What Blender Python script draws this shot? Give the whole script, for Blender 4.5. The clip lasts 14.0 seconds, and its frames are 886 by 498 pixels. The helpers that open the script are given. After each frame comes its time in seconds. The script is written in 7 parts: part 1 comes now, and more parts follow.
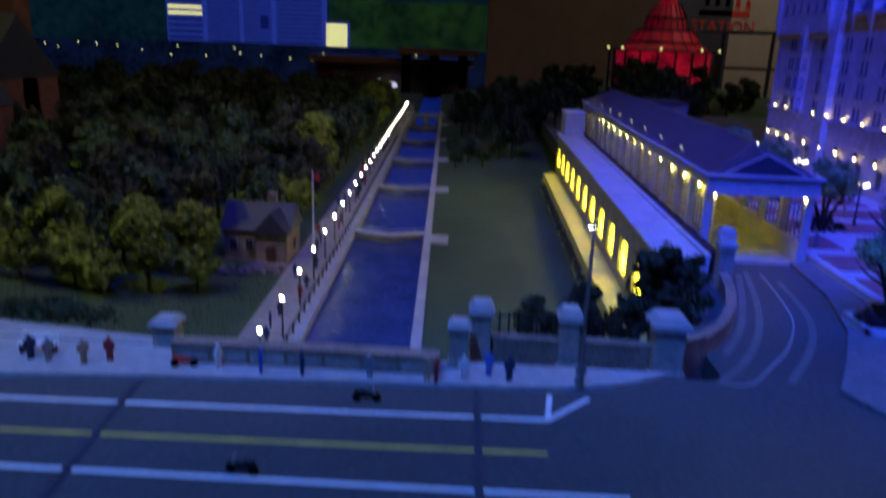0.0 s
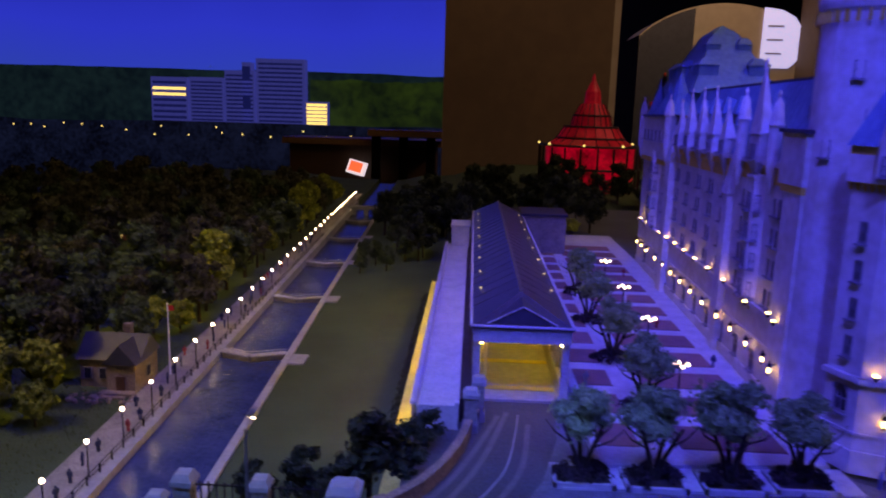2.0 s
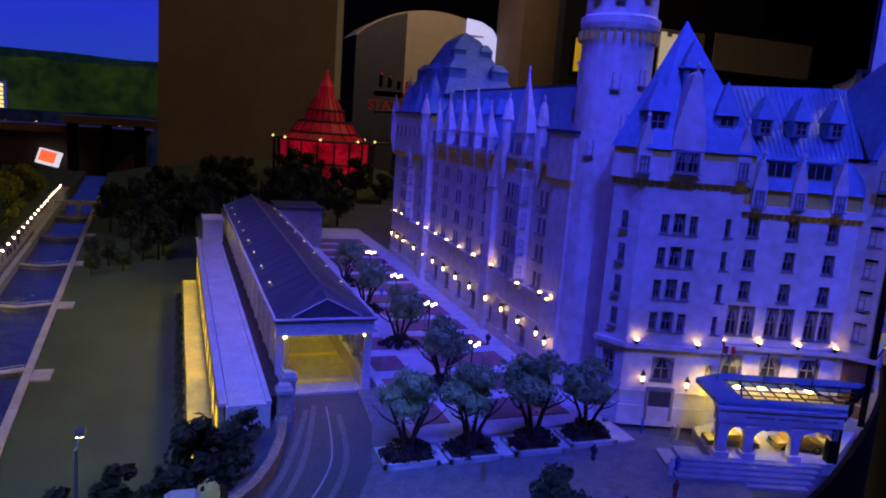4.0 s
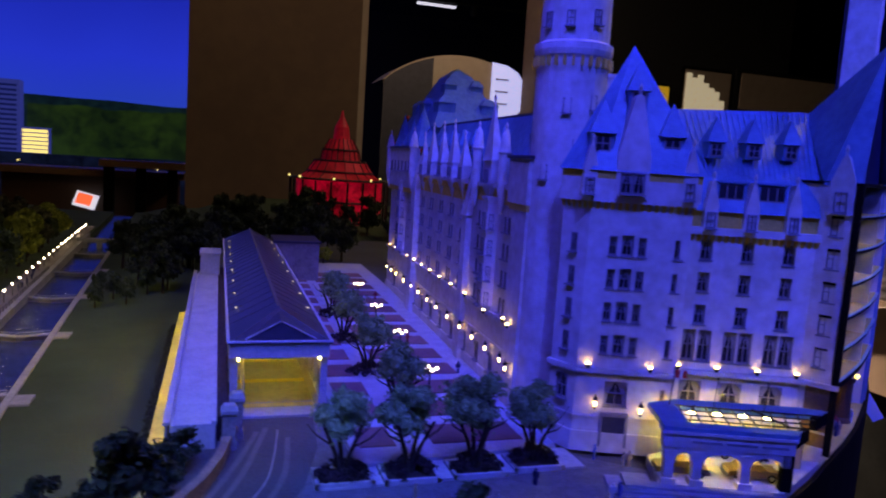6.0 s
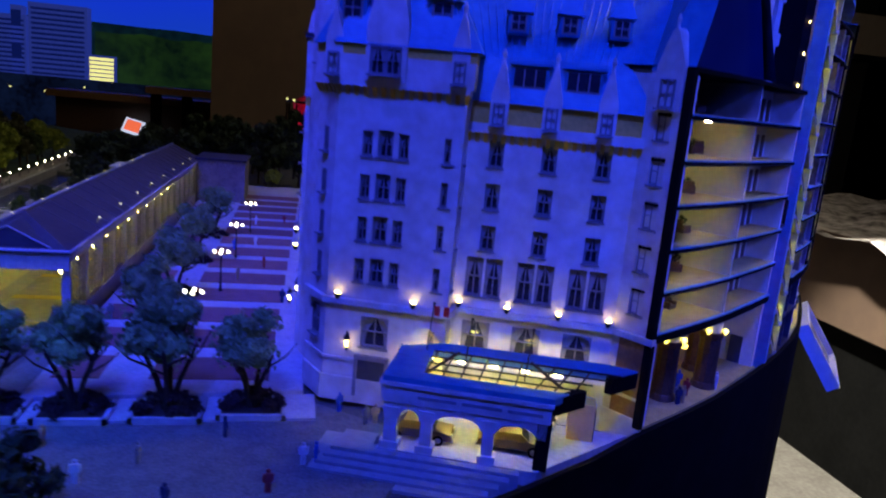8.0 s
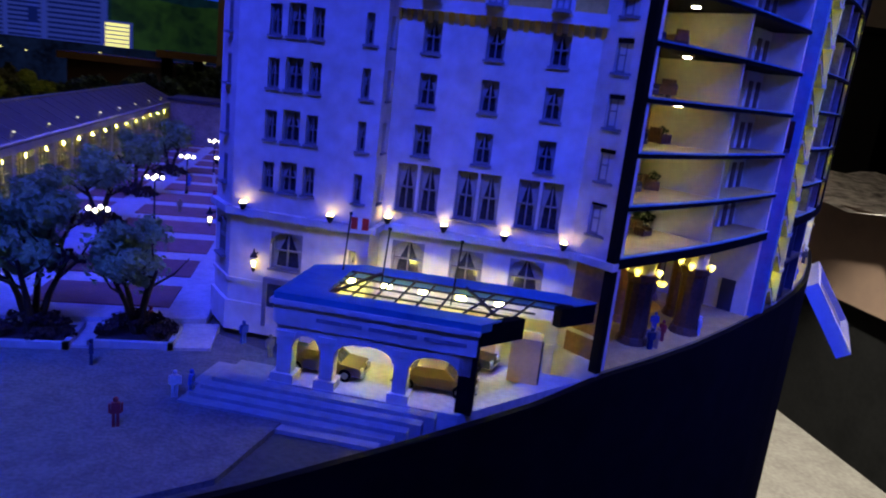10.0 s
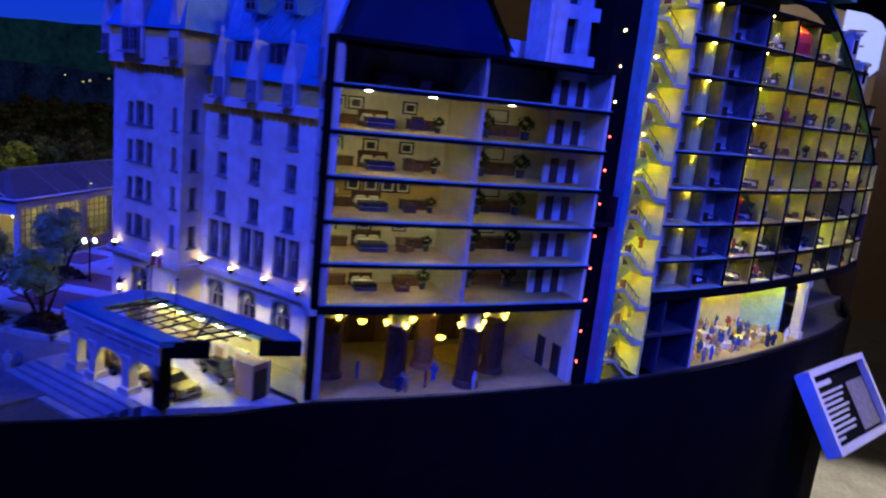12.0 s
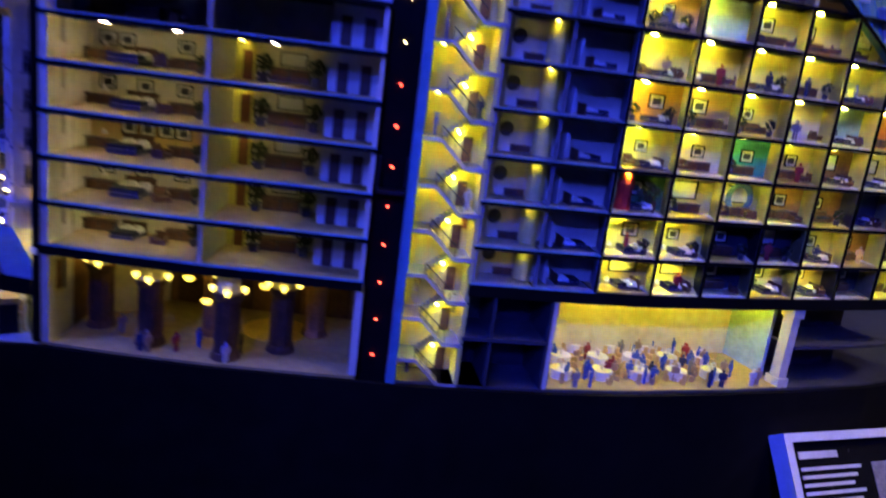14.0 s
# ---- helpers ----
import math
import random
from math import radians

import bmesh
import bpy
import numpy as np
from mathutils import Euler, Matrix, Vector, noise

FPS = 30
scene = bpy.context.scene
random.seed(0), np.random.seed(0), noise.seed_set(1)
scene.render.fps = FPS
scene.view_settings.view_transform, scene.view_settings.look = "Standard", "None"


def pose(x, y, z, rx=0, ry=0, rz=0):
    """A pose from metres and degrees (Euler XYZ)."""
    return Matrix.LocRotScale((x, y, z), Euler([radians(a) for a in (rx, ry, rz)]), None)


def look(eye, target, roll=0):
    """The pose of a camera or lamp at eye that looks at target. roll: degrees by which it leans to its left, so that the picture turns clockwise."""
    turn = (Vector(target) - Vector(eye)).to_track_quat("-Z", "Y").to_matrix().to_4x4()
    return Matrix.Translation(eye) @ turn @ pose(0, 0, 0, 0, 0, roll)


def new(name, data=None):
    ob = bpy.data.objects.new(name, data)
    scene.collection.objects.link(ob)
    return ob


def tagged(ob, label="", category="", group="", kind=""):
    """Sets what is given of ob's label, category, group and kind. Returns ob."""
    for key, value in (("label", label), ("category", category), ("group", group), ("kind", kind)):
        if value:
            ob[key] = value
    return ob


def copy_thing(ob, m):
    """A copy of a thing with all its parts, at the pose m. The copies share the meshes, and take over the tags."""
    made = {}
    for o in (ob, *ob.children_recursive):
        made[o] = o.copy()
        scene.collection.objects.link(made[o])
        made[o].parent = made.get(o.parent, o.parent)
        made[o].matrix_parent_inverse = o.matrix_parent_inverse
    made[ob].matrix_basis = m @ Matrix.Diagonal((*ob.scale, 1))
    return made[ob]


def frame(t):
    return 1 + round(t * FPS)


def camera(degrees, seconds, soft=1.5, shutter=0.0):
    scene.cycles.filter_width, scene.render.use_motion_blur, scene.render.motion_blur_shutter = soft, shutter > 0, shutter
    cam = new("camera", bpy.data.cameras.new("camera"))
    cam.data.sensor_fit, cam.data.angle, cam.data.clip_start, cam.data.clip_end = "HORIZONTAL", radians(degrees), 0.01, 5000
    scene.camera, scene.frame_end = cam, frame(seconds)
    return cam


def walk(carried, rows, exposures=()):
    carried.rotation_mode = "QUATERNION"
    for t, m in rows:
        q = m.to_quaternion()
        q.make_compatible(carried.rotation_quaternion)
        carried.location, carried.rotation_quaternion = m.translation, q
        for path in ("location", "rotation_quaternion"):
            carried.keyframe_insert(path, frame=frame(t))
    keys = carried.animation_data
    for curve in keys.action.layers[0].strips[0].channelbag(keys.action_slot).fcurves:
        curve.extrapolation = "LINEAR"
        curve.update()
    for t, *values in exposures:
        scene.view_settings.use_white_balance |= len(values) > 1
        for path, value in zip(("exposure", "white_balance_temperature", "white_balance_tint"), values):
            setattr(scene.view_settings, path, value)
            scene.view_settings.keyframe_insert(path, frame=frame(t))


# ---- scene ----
cam = camera(63.1, 14.0, soft=2.0, shutter=0.5)
PATH = [
    (0, (0.038, 0.132, 1.349), (-0.045, 2.052, 0.795), 2.2),
    (0.5, (0.029, 0.151, 1.4), (-0.106, 2.118, 1.067), 1.4),
    (1, (0.079, 0.15, 1.444), (-0.064, 2.123, 1.147), 0.9),
    (1.5, (0.18, 0.126, 1.461), (0.062, 2.09, 1.107), 1.3),
    (2, (0.262, 0.081, 1.463), (0.188, 2.044, 1.089), 1.7),
    (2.5, (0.312, 0.046, 1.463), (0.376, 2.01, 1.092), 2.0),
    (2.7, (0.327, 0.044, 1.475), (0.535, 1.997, 1.099), 2.2),
    (3, (0.303, 0.052, 1.468), (0.677, 1.983, 1.105), 2.9),
    (3.5, (0.208, 0.08, 1.465), (0.828, 1.947, 1.106), 4.0),
    (3.7, (0.166, 0.087, 1.46), (0.859, 1.929, 1.101), 4.3),
    (5.8, (0.214, 0.063, 1.446), (0.852, 1.944, 1.209), 3.6),
    (6, (0.252, 0.05, 1.441), (0.851, 1.943, 1.204), 3.8),
    (6.5, (0.335, 0.023, 1.442), (0.818, 1.939, 1.136), 4.4),
    (7, (0.425, 0.033, 1.44), (0.818, 1.965, 1.104), 4.7),
    (7.5, (0.524, 0.074, 1.43), (0.906, 2.003, 1.066), 5.1),
    (8, (0.591, 0.121, 1.408), (0.995, 2.037, 1.002), 5.4),
    (8.5, (0.616, 0.208, 1.345), (1.072, 2.097, 0.873), 6.0),
    (8.7, (0.625, 0.246, 1.325), (1.149, 2.108, 0.818), 6.9),
    (10.8, (0.815, 0.094, 1.402), (0.77, 2.039, 0.937), 5.1),
    (11, (0.879, 0.062, 1.417), (0.711, 1.997, 0.942), 4.9),
    (11.5, (0.991, 0.024, 1.415), (0.742, 1.958, 0.972), 6.0),
    (12, (1.08, 0.108, 1.411), (0.677, 2.023, 1.001), 6.1),
    (12.5, (1.156, 0.174, 1.423), (0.616, 2.064, 1.052), 6.0),
    (13, (1.266, 0.216, 1.433), (0.468, 2.025, 1.129), 5.2),
    (13.5, (1.382, 0.244, 1.431), (0.361, 1.927, 1.077), 5.5),
    (14, (1.423, 0.353, 1.406), (0.352, 1.973, 0.93), 7.3),
]
walk(cam, [(t, look(eye, target, roll)) for t, eye, target, roll in PATH],
     exposures=[(0.0, 0.0, 5450, 6), (0.5, 0.0, 6250, 15), (1.0, 0.1, 6900, 17), (2.0, 0.2, 8500, 27), (2.7, 0.2, 8600, 28), (3.5, 0.15, 7300, 18), (6.3, 0.1, 7100, 17), (7.5, 0.0, 5900, 6), (8.5, 0.0, 5800, 4), (10.0, 0.1, 5850, 5), (11.5, 0.15, 5750, 6), (13.0, -0.05, 5650, 8), (13.5, -0.35, 5750, 9), (14.0, -0.05, 6150, 10)])

# ---------------------------------------------------------------- world and light
world = bpy.data.worlds.new("dark_hall")
scene.world = world
world.use_nodes = True
world.node_tree.nodes["Background"].inputs["Color"].default_value = (0.01, 0.015, 0.10, 1)
world.node_tree.nodes["Background"].inputs["Strength"].default_value = 0.06


def area_lamp(name, eye, target, size, watts, colour):
    data = bpy.data.lights.new(name, "AREA")
    data.shape, data.size, data.energy, data.color = "DISK", size, watts, colour
    ob = new(name, data)
    ob.matrix_basis = look(eye, target)
    return tagged(ob, "unseen lamp added to brighten things in the hall", "lamp")


def spot_lamp(name, eye, target, size, watts, colour, cone, blend=0.6):
    data = bpy.data.lights.new(name, "SPOT")
    data.shadow_soft_size, data.energy, data.color, data.spot_size, data.spot_blend = size, watts, colour, radians(cone), blend
    ob = new(name, data)
    ob.matrix_basis = look(eye, target)
    return tagged(ob, "ceiling-mounted theatre spot lamp aimed at the model", "lamp")


BLUE = (0.038, 0.062, 1.0)
spot_lamp("flood_lamp", (0.30, -0.75, 3.3), (0.74, 0.82, 1.28), 0.10, 270.0, BLUE, 30)
spot_lamp("flood_lamp", (1.85, -1.1, 2.75), (1.15, 0.85, 1.36), 0.10, 180.0, BLUE, 22)
spot_lamp("flood_lamp", (2.3, -1.5, 2.6), (1.22, 0.92, 1.43), 0.08, 150.0, BLUE, 16)
spot_lamp("flood_lamp", (-0.35, 0.2, 3.2), (0.62, 1.2, 1.28), 0.10, 110.0, (0.06, 0.05, 1.0), 30)
spot_lamp("flood_lamp", (-0.5, -0.4, 3.2), (0.0, 0.36, 1.14), 0.10, 190.0, (0.085, 0.25, 1.0), 29, 0.8)
spot_lamp("flood_lamp", (0.2, 0.3, 3.4), (0.08, 1.3, 1.10), 0.12, 135.0, (0.05, 0.06, 1.0), 44, 0.9)
spot_lamp("flood_lamp", (-1.5, 0.3, 2.9), (-0.35, 1.05, 1.08), 0.08, 62.0, (1.0, 0.85, 0.14), 38, 0.9)
spot_lamp("flood_lamp", (-1.2, 0.6, 3.4), (-0.5, 1.9, 1.08), 0.12, 17.0, (0.6, 0.56, 0.45), 60, 0.9)
spot_lamp("flood_lamp", (-1.2, 0.9, 3.0), (-0.30, 1.75, 1.08), 0.08, 36.0, (1.0, 0.85, 0.14), 30, 0.9)

# ---------------------------------------------------------------- materials


def socket(node, *names):
    for n in names:
        if n in node.inputs:
            return node.inputs[n]


def material(name, colour, rough=0.7, metal=0.0, second=None, scale=40.0, bump=0.0, emit=None, power=0.0, vary=0.0,
             emit2=None, gloss=0.4, alpha=1.0, transmission=0.0, fine=6.0):
    """Two-scale noise between two colours, a fine relief, and a slight change from piece to piece."""
    m = bpy.data.materials.new(name)
    m.use_nodes = True
    nt = m.node_tree
    b = nt.nodes["Principled BSDF"]
    b.inputs["Roughness"].default_value = rough
    b.inputs["Metallic"].default_value = metal
    b.inputs["Specular IOR Level"].default_value = gloss
    second = second or tuple(c * 0.72 for c in colour)
    co = nt.nodes.new("ShaderNodeTexCoord")
    n1 = nt.nodes.new("ShaderNodeTexNoise")
    n1.inputs["Scale"].default_value, n1.inputs["Detail"].default_value = scale, 5
    n2 = nt.nodes.new("ShaderNodeTexNoise")
    n2.inputs["Scale"].default_value, n2.inputs["Detail"].default_value = scale * fine, 3
    nt.links.new(co.outputs["Object"], n1.inputs["Vector"])
    nt.links.new(co.outputs["Object"], n2.inputs["Vector"])
    add = nt.nodes.new("ShaderNodeMath")
    add.operation = "ADD"
    nt.links.new(n1.outputs["Fac"], add.inputs[0])
    nt.links.new(n2.outputs["Fac"], add.inputs[1])
    ramp = nt.nodes.new("ShaderNodeMapRange")
    ramp.inputs["From Min"].default_value, ramp.inputs["From Max"].default_value = 0.75, 1.25
    nt.links.new(add.outputs[0], ramp.inputs["Value"])
    mix = nt.nodes.new("ShaderNodeMix")
    mix.data_type = "RGBA"
    mix.inputs["A"].default_value, mix.inputs["B"].default_value = (*second, 1), (*colour, 1)
    nt.links.new(ramp.outputs["Result"], mix.inputs["Factor"])
    out = mix.outputs["Result"]
    if vary:
        info = nt.nodes.new("ShaderNodeObjectInfo")
        hsv = nt.nodes.new("ShaderNodeHueSaturation")
        r = nt.nodes.new("ShaderNodeMapRange")
        r.inputs["To Min"].default_value, r.inputs["To Max"].default_value = 1 - vary, 1 + vary
        nt.links.new(info.outputs["Random"], r.inputs["Value"])
        nt.links.new(r.outputs["Result"], hsv.inputs["Value"])
        nt.links.new(out, hsv.inputs["Color"])
        out = hsv.outputs["Color"]
    nt.links.new(out, b.inputs["Base Color"])
    if bump:
        bp = nt.nodes.new("ShaderNodeBump")
        bp.inputs["Strength"].default_value, bp.inputs["Distance"].default_value = bump, 0.002
        nt.links.new(n2.outputs["Fac"], bp.inputs["Height"])
        nt.links.new(bp.outputs["Normal"], b.inputs["Normal"])
    if emit:
        b.inputs["Emission Color"].default_value = (*emit, 1)
        b.inputs["Emission Strength"].default_value = power
        if emit2:
            em = nt.nodes.new("ShaderNodeMix")
            em.data_type = "RGBA"
            em.inputs["A"].default_value, em.inputs["B"].default_value = (*emit2, 1), (*emit, 1)
            nt.links.new(ramp.outputs["Result"], em.inputs["Factor"])
            nt.links.new(em.outputs["Result"], b.inputs["Emission Color"])
    if transmission:
        b.inputs["Transmission Weight"].default_value = transmission
        b.inputs["IOR"].default_value = 1.2
    if alpha < 1:
        b.inputs["Alpha"].default_value = alpha
    return m


WARM = (1.0, 0.72, 0.28)
YELLOW = (1.0, 0.80, 0.12)
M = dict(
    stone=material("pale_limestone", (0.74, 0.70, 0.66), 0.8, second=(0.56, 0.50, 0.40), scale=14, bump=0.25),
    # yellow glow of the niches on the walk, put into the base colour
    litwalk=material("yellow_lit_walk", (0.46, 0.44, 0.10), 0.95, second=(0.32, 0.31, 0.07), scale=60, bump=0.5),
    sand=material("sandstone_band", (0.86, 0.60, 0.10), 0.85, second=(0.68, 0.46, 0.07), scale=60, bump=0.2),
    copper=material("weathered_copper_roof", (0.13, 0.30, 0.44), 0.5, second=(0.08, 0.20, 0.32), scale=18, bump=0.3),
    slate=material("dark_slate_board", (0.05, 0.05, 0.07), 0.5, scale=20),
    black=material("black_painted_fascia", (0.004, 0.004, 0.004), 0.8, second=(0.007, 0.007, 0.007), scale=8, gloss=0.05),
    iron=material("black_iron", (0.02, 0.02, 0.022), 0.5, metal=0.4),
    glass=material("dark_window_glass", (0.02, 0.022, 0.03), 0.12, second=(0.04, 0.04, 0.05), scale=60),
    curtain=material("grey_net_curtain", (0.35, 0.33, 0.34), 0.9, second=(0.2, 0.19, 0.2), scale=150),
    frame=material("window_frame_paint", (0.27, 0.25, 0.25), 0.6),
    asphalt=material("model_asphalt", (0.075, 0.08, 0.085), 0.75, second=(0.045, 0.048, 0.052), scale=9, bump=0.25, fine=30),
    concrete=material("pale_concrete", (0.36, 0.36, 0.37), 0.8, second=(0.26, 0.26, 0.27), scale=22, bump=0.2),
    paving=material("white_paving", (0.52, 0.51, 0.52), 0.75, second=(0.38, 0.37, 0.38), scale=40, bump=0.15),
    brick=material("red_brick_paving", (0.27, 0.13, 0.12), 0.85, second=(0.19, 0.09, 0.085), scale=90, bump=0.3, vary=0.2),
    wallstone=material("grey_dressed_stone", (0.34, 0.31, 0.28), 0.85, second=(0.20, 0.18, 0.17), scale=45, bump=0.4, vary=0.2),
    rubble=material("brown_rubble_stone", (0.30, 0.23, 0.17), 0.9, second=(0.15, 0.11, 0.09), scale=60, bump=0.5),
    redstone=material("red_brown_stone", (0.26, 0.10, 0.07), 0.9, second=(0.14, 0.06, 0.05), scale=40, bump=0.4),
    grass=material("mown_static_grass", (0.05, 0.085, 0.04), 0.95, second=(0.034, 0.055, 0.022), scale=11, bump=0.5, fine=40),
    wildgrass=material("rough_static_grass", (0.10, 0.13, 0.04), 0.95, second=(0.045, 0.06, 0.02), scale=25, bump=0.6, fine=20),
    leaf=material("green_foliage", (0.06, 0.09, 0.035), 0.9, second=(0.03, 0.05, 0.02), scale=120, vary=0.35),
    # brighter, yellower leaf copy: warm light on the front trees is in the colour
    leafy=material("warm_lit_foliage", (0.30, 0.33, 0.03), 0.9, second=(0.10, 0.14, 0.015), scale=120, vary=0.25),
    leafo=material("olive_brown_foliage", (0.07, 0.068, 0.03), 0.9, second=(0.035, 0.035, 0.016), scale=120, vary=0.35),
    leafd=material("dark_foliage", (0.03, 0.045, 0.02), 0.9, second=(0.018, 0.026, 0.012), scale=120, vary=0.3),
    leafp=material("pale_plaza_foliage", (0.30, 0.40, 0.17), 0.9, second=(0.14, 0.21, 0.08), scale=120, vary=0.15),
    trunk=material("dark_bark", (0.045, 0.03, 0.022), 0.9, second=(0.02, 0.015, 0.01), scale=150),
    soil=material("dark_planter_soil", (0.05, 0.03, 0.03), 0.95, second=(0.02, 0.012, 0.015), scale=120, bump=0.6),
    water=material("canal_water", (0.05, 0.07, 0.17), 0.12, second=(0.03, 0.045, 0.12), scale=30, bump=0.5),
    white=material("white_paint", (0.78, 0.78, 0.78), 0.6, second=(0.62, 0.62, 0.62), scale=90),
    yellow=material("yellow_road_paint", (0.62, 0.50, 0.08), 0.7, second=(0.42, 0.34, 0.06), scale=90),
    plaster=material("cream_plaster", (0.70, 0.66, 0.52), 0.85, second=(0.62, 0.58, 0.46), scale=30),
    gold=material("ochre_wallpaper", (0.62, 0.44, 0.18), 0.85, second=(0.54, 0.38, 0.15), scale=60),
    wood=material("dark_wood", (0.12, 0.06, 0.03), 0.5, second=(0.06, 0.03, 0.015), scale=70),
    midwood=material("brown_wood_panel", (0.28, 0.15, 0.06), 0.55, second=(0.18, 0.09, 0.035), scale=50),
    carpet=material("ochre_carpet", (0.46, 0.36, 0.13), 0.95, second=(0.34, 0.26, 0.09), scale=90),
    linen=material("white_linen", (0.8, 0.79, 0.76), 0.85, second=(0.7, 0.69, 0.66), scale=80),
    red=material("red_paint", (0.6, 0.03, 0.02), 0.6),
    green=material("green_wall_paint", (0.10, 0.26, 0.10), 0.8),
    teal=material("teal_wall_paint", (0.05, 0.30, 0.32), 0.8),
    skyblue=material("pale_blue_wall_paint", (0.42, 0.60, 0.66), 0.8),
    orange=material("orange_wall_paint", (0.75, 0.22, 0.04), 0.8),
    blue=material("blue_cloth", (0.08, 0.16, 0.5), 0.8, vary=0.3),
    denim=material("dark_cloth", (0.03, 0.035, 0.06), 0.85, vary=0.4),
    skin=material("painted_plastic", (0.45, 0.28, 0.2), 0.7),
    steel=material("grey_metal", (0.35, 0.35, 0.36), 0.35, metal=0.8),
    brown=material("brown_painted_pillar", (0.16, 0.105, 0.07), 0.8, second=(0.13, 0.085, 0.06), scale=2.0, bump=0.05),
    ceiling=material("black_ceiling", (0.012, 0.012, 0.015), 0.9),
    # carpet colour lowered to keep the unlit floor dark
    floor=material("grey_hall_carpet", (0.075, 0.07, 0.062), 0.9, second=(0.05, 0.046, 0.04), scale=9, gloss=0.1, bump=0.3),
    tan=material("tan_shell_panel", (0.42, 0.34, 0.27), 0.7, second=(0.36, 0.29, 0.23), scale=2),
    carpaint=material("brown_car_paint", (0.16, 0.11, 0.06), 0.25, second=(0.14, 0.10, 0.055)),
    cardark=material("black_car_paint", (0.02, 0.02, 0.025), 0.2),
    bulb=material("warm_lamp_bulb", (1, 0.9, 0.7), 0.5, emit=(1.0, 0.68, 0.15), power=24.0),
    globe=material("white_lamp_globe", (1, 0.95, 0.85), 0.5, emit=(1.0, 0.84, 0.5), power=30.0),
    worn=material("polished_worn_asphalt", (0.13, 0.13, 0.135), 0.6, second=(0.08, 0.08, 0.085), scale=30, fine=12),
    strip=material("warm_light_strip", (1, 0.9, 0.5), 0.5, emit=(1.0, 0.74, 0.06), power=30.0),
    downlight=material("warm_downlight", (1, 0.9, 0.6), 0.5, emit=(1.0, 0.83, 0.04), power=720.0),
    softlight=material("dim_downlight", (1, 0.9, 0.6), 0.5, emit=(1.0, 0.80, 0.40), power=115.0),
    # emitter of the fill added below the stair landings
    landingfill=material("landing_fill_glow", (1, 0.9, 0.6), 0.5, emit=(1.0, 0.82, 0.04), power=140.0),
    nooklight=material("faint_nook_lamp", (1, 0.9, 0.6), 0.5, emit=(1.0, 0.80, 0.10), power=40.0),
    # dark board with the blue wash's sheen in its base colour
    cutboard=material("blue_lit_cut_board", (0.02, 0.03, 0.08), 0.3, second=(0.014, 0.02, 0.06), scale=5),
    stairlight=material("stairwell_lamp", (1, 0.9, 0.6), 0.5, emit=(1.0, 0.83, 0.04), power=420.0),
    ochre=material("ochre_wall_paint", (0.66, 0.36, 0.06), 0.85, second=(0.56, 0.30, 0.05), scale=40),
    lemon=material("pale_yellow_plaster", (0.74, 0.68, 0.22), 0.85, second=(0.66, 0.60, 0.18), scale=30),
    nichelight=material("yellow_niche_lamp", (1, 0.9, 0.5), 0.5, emit=(1.0, 0.76, 0.01), power=6.5),
    ballroomlight=material("ballroom_lamp", (1, 0.9, 0.6), 0.5, emit=(1.0, 0.80, 0.02), power=70.0),
    cobble=material("grey_cobbled_forecourt", (0.17, 0.17, 0.18), 0.85, second=(0.10, 0.10, 0.11), scale=70, bump=0.4),
    porchlight=material("bright_porch_lamp", (1, 0.9, 0.6), 0.5, emit=(1.0, 0.80, 0.12), power=85.0),
    hallroof=material("grey_blue_roof_glass", (0.075, 0.07, 0.085), 0.3, second=(0.045, 0.042, 0.055), scale=25),
    dimglobe=material("small_lamp_globe", (1, 0.95, 0.85), 0.5, emit=(1.0, 0.82, 0.45), power=9.0),
    columnlamp=material("amber_column_lamp", (1, 0.9, 0.6), 0.5, emit=(1.0, 0.74, 0.10), power=5.5),
    bowl=material("amber_bowl_lamp", (1, 0.9, 0.6), 0.5, emit=(1.0, 0.66, 0.06), power=5.0),
    redled=material("red_lamp", (1, 0.1, 0.1), 0.5, emit=(1.0, 0.05, 0.02), power=30.0),
    # uneven red emission in place of lamps behind the dome's glass
    redglow=material("red_glowing_panel", (0.6, 0.02, 0.02), 0.5, emit=(1.0, 0.004, 0.05), emit2=(0.02, 0.0, 0.002), power=0.3, scale=14.0),
    reddim=material("red_glowing_roof", (0.6, 0.02, 0.02), 0.5, emit=(1.0, 0.006, 0.07), emit2=(0.12, 0.0, 0.012), power=0.085, scale=11.0),
    whiteglow=material("cool_light_panel", (0.9, 0.9, 1.0), 0.5, emit=(0.75, 0.8, 1.0), power=0.8),
    pod=material("bright_pod_opening", (0.8, 0.85, 1.0), 0.5, emit=(0.35, 0.42, 0.9), power=0.8),
    screen=material("orange_screen", (0.9, 0.4, 0.1), 0.4, emit=(1.0, 0.40, 0.03), power=0.9),
    tablet=material("red_tablet_screen", (0.8, 0.2, 0.1), 0.4, emit=(1.0, 0.16, 0.06), power=0.9),
    litwin=material("lit_office_window", (0.9, 0.8, 0.4), 0.4, emit=(1.0, 0.85, 0.25), power=1.1),
)

# ---------------------------------------------------------------- shapes, in centimetres
CM = 0.01


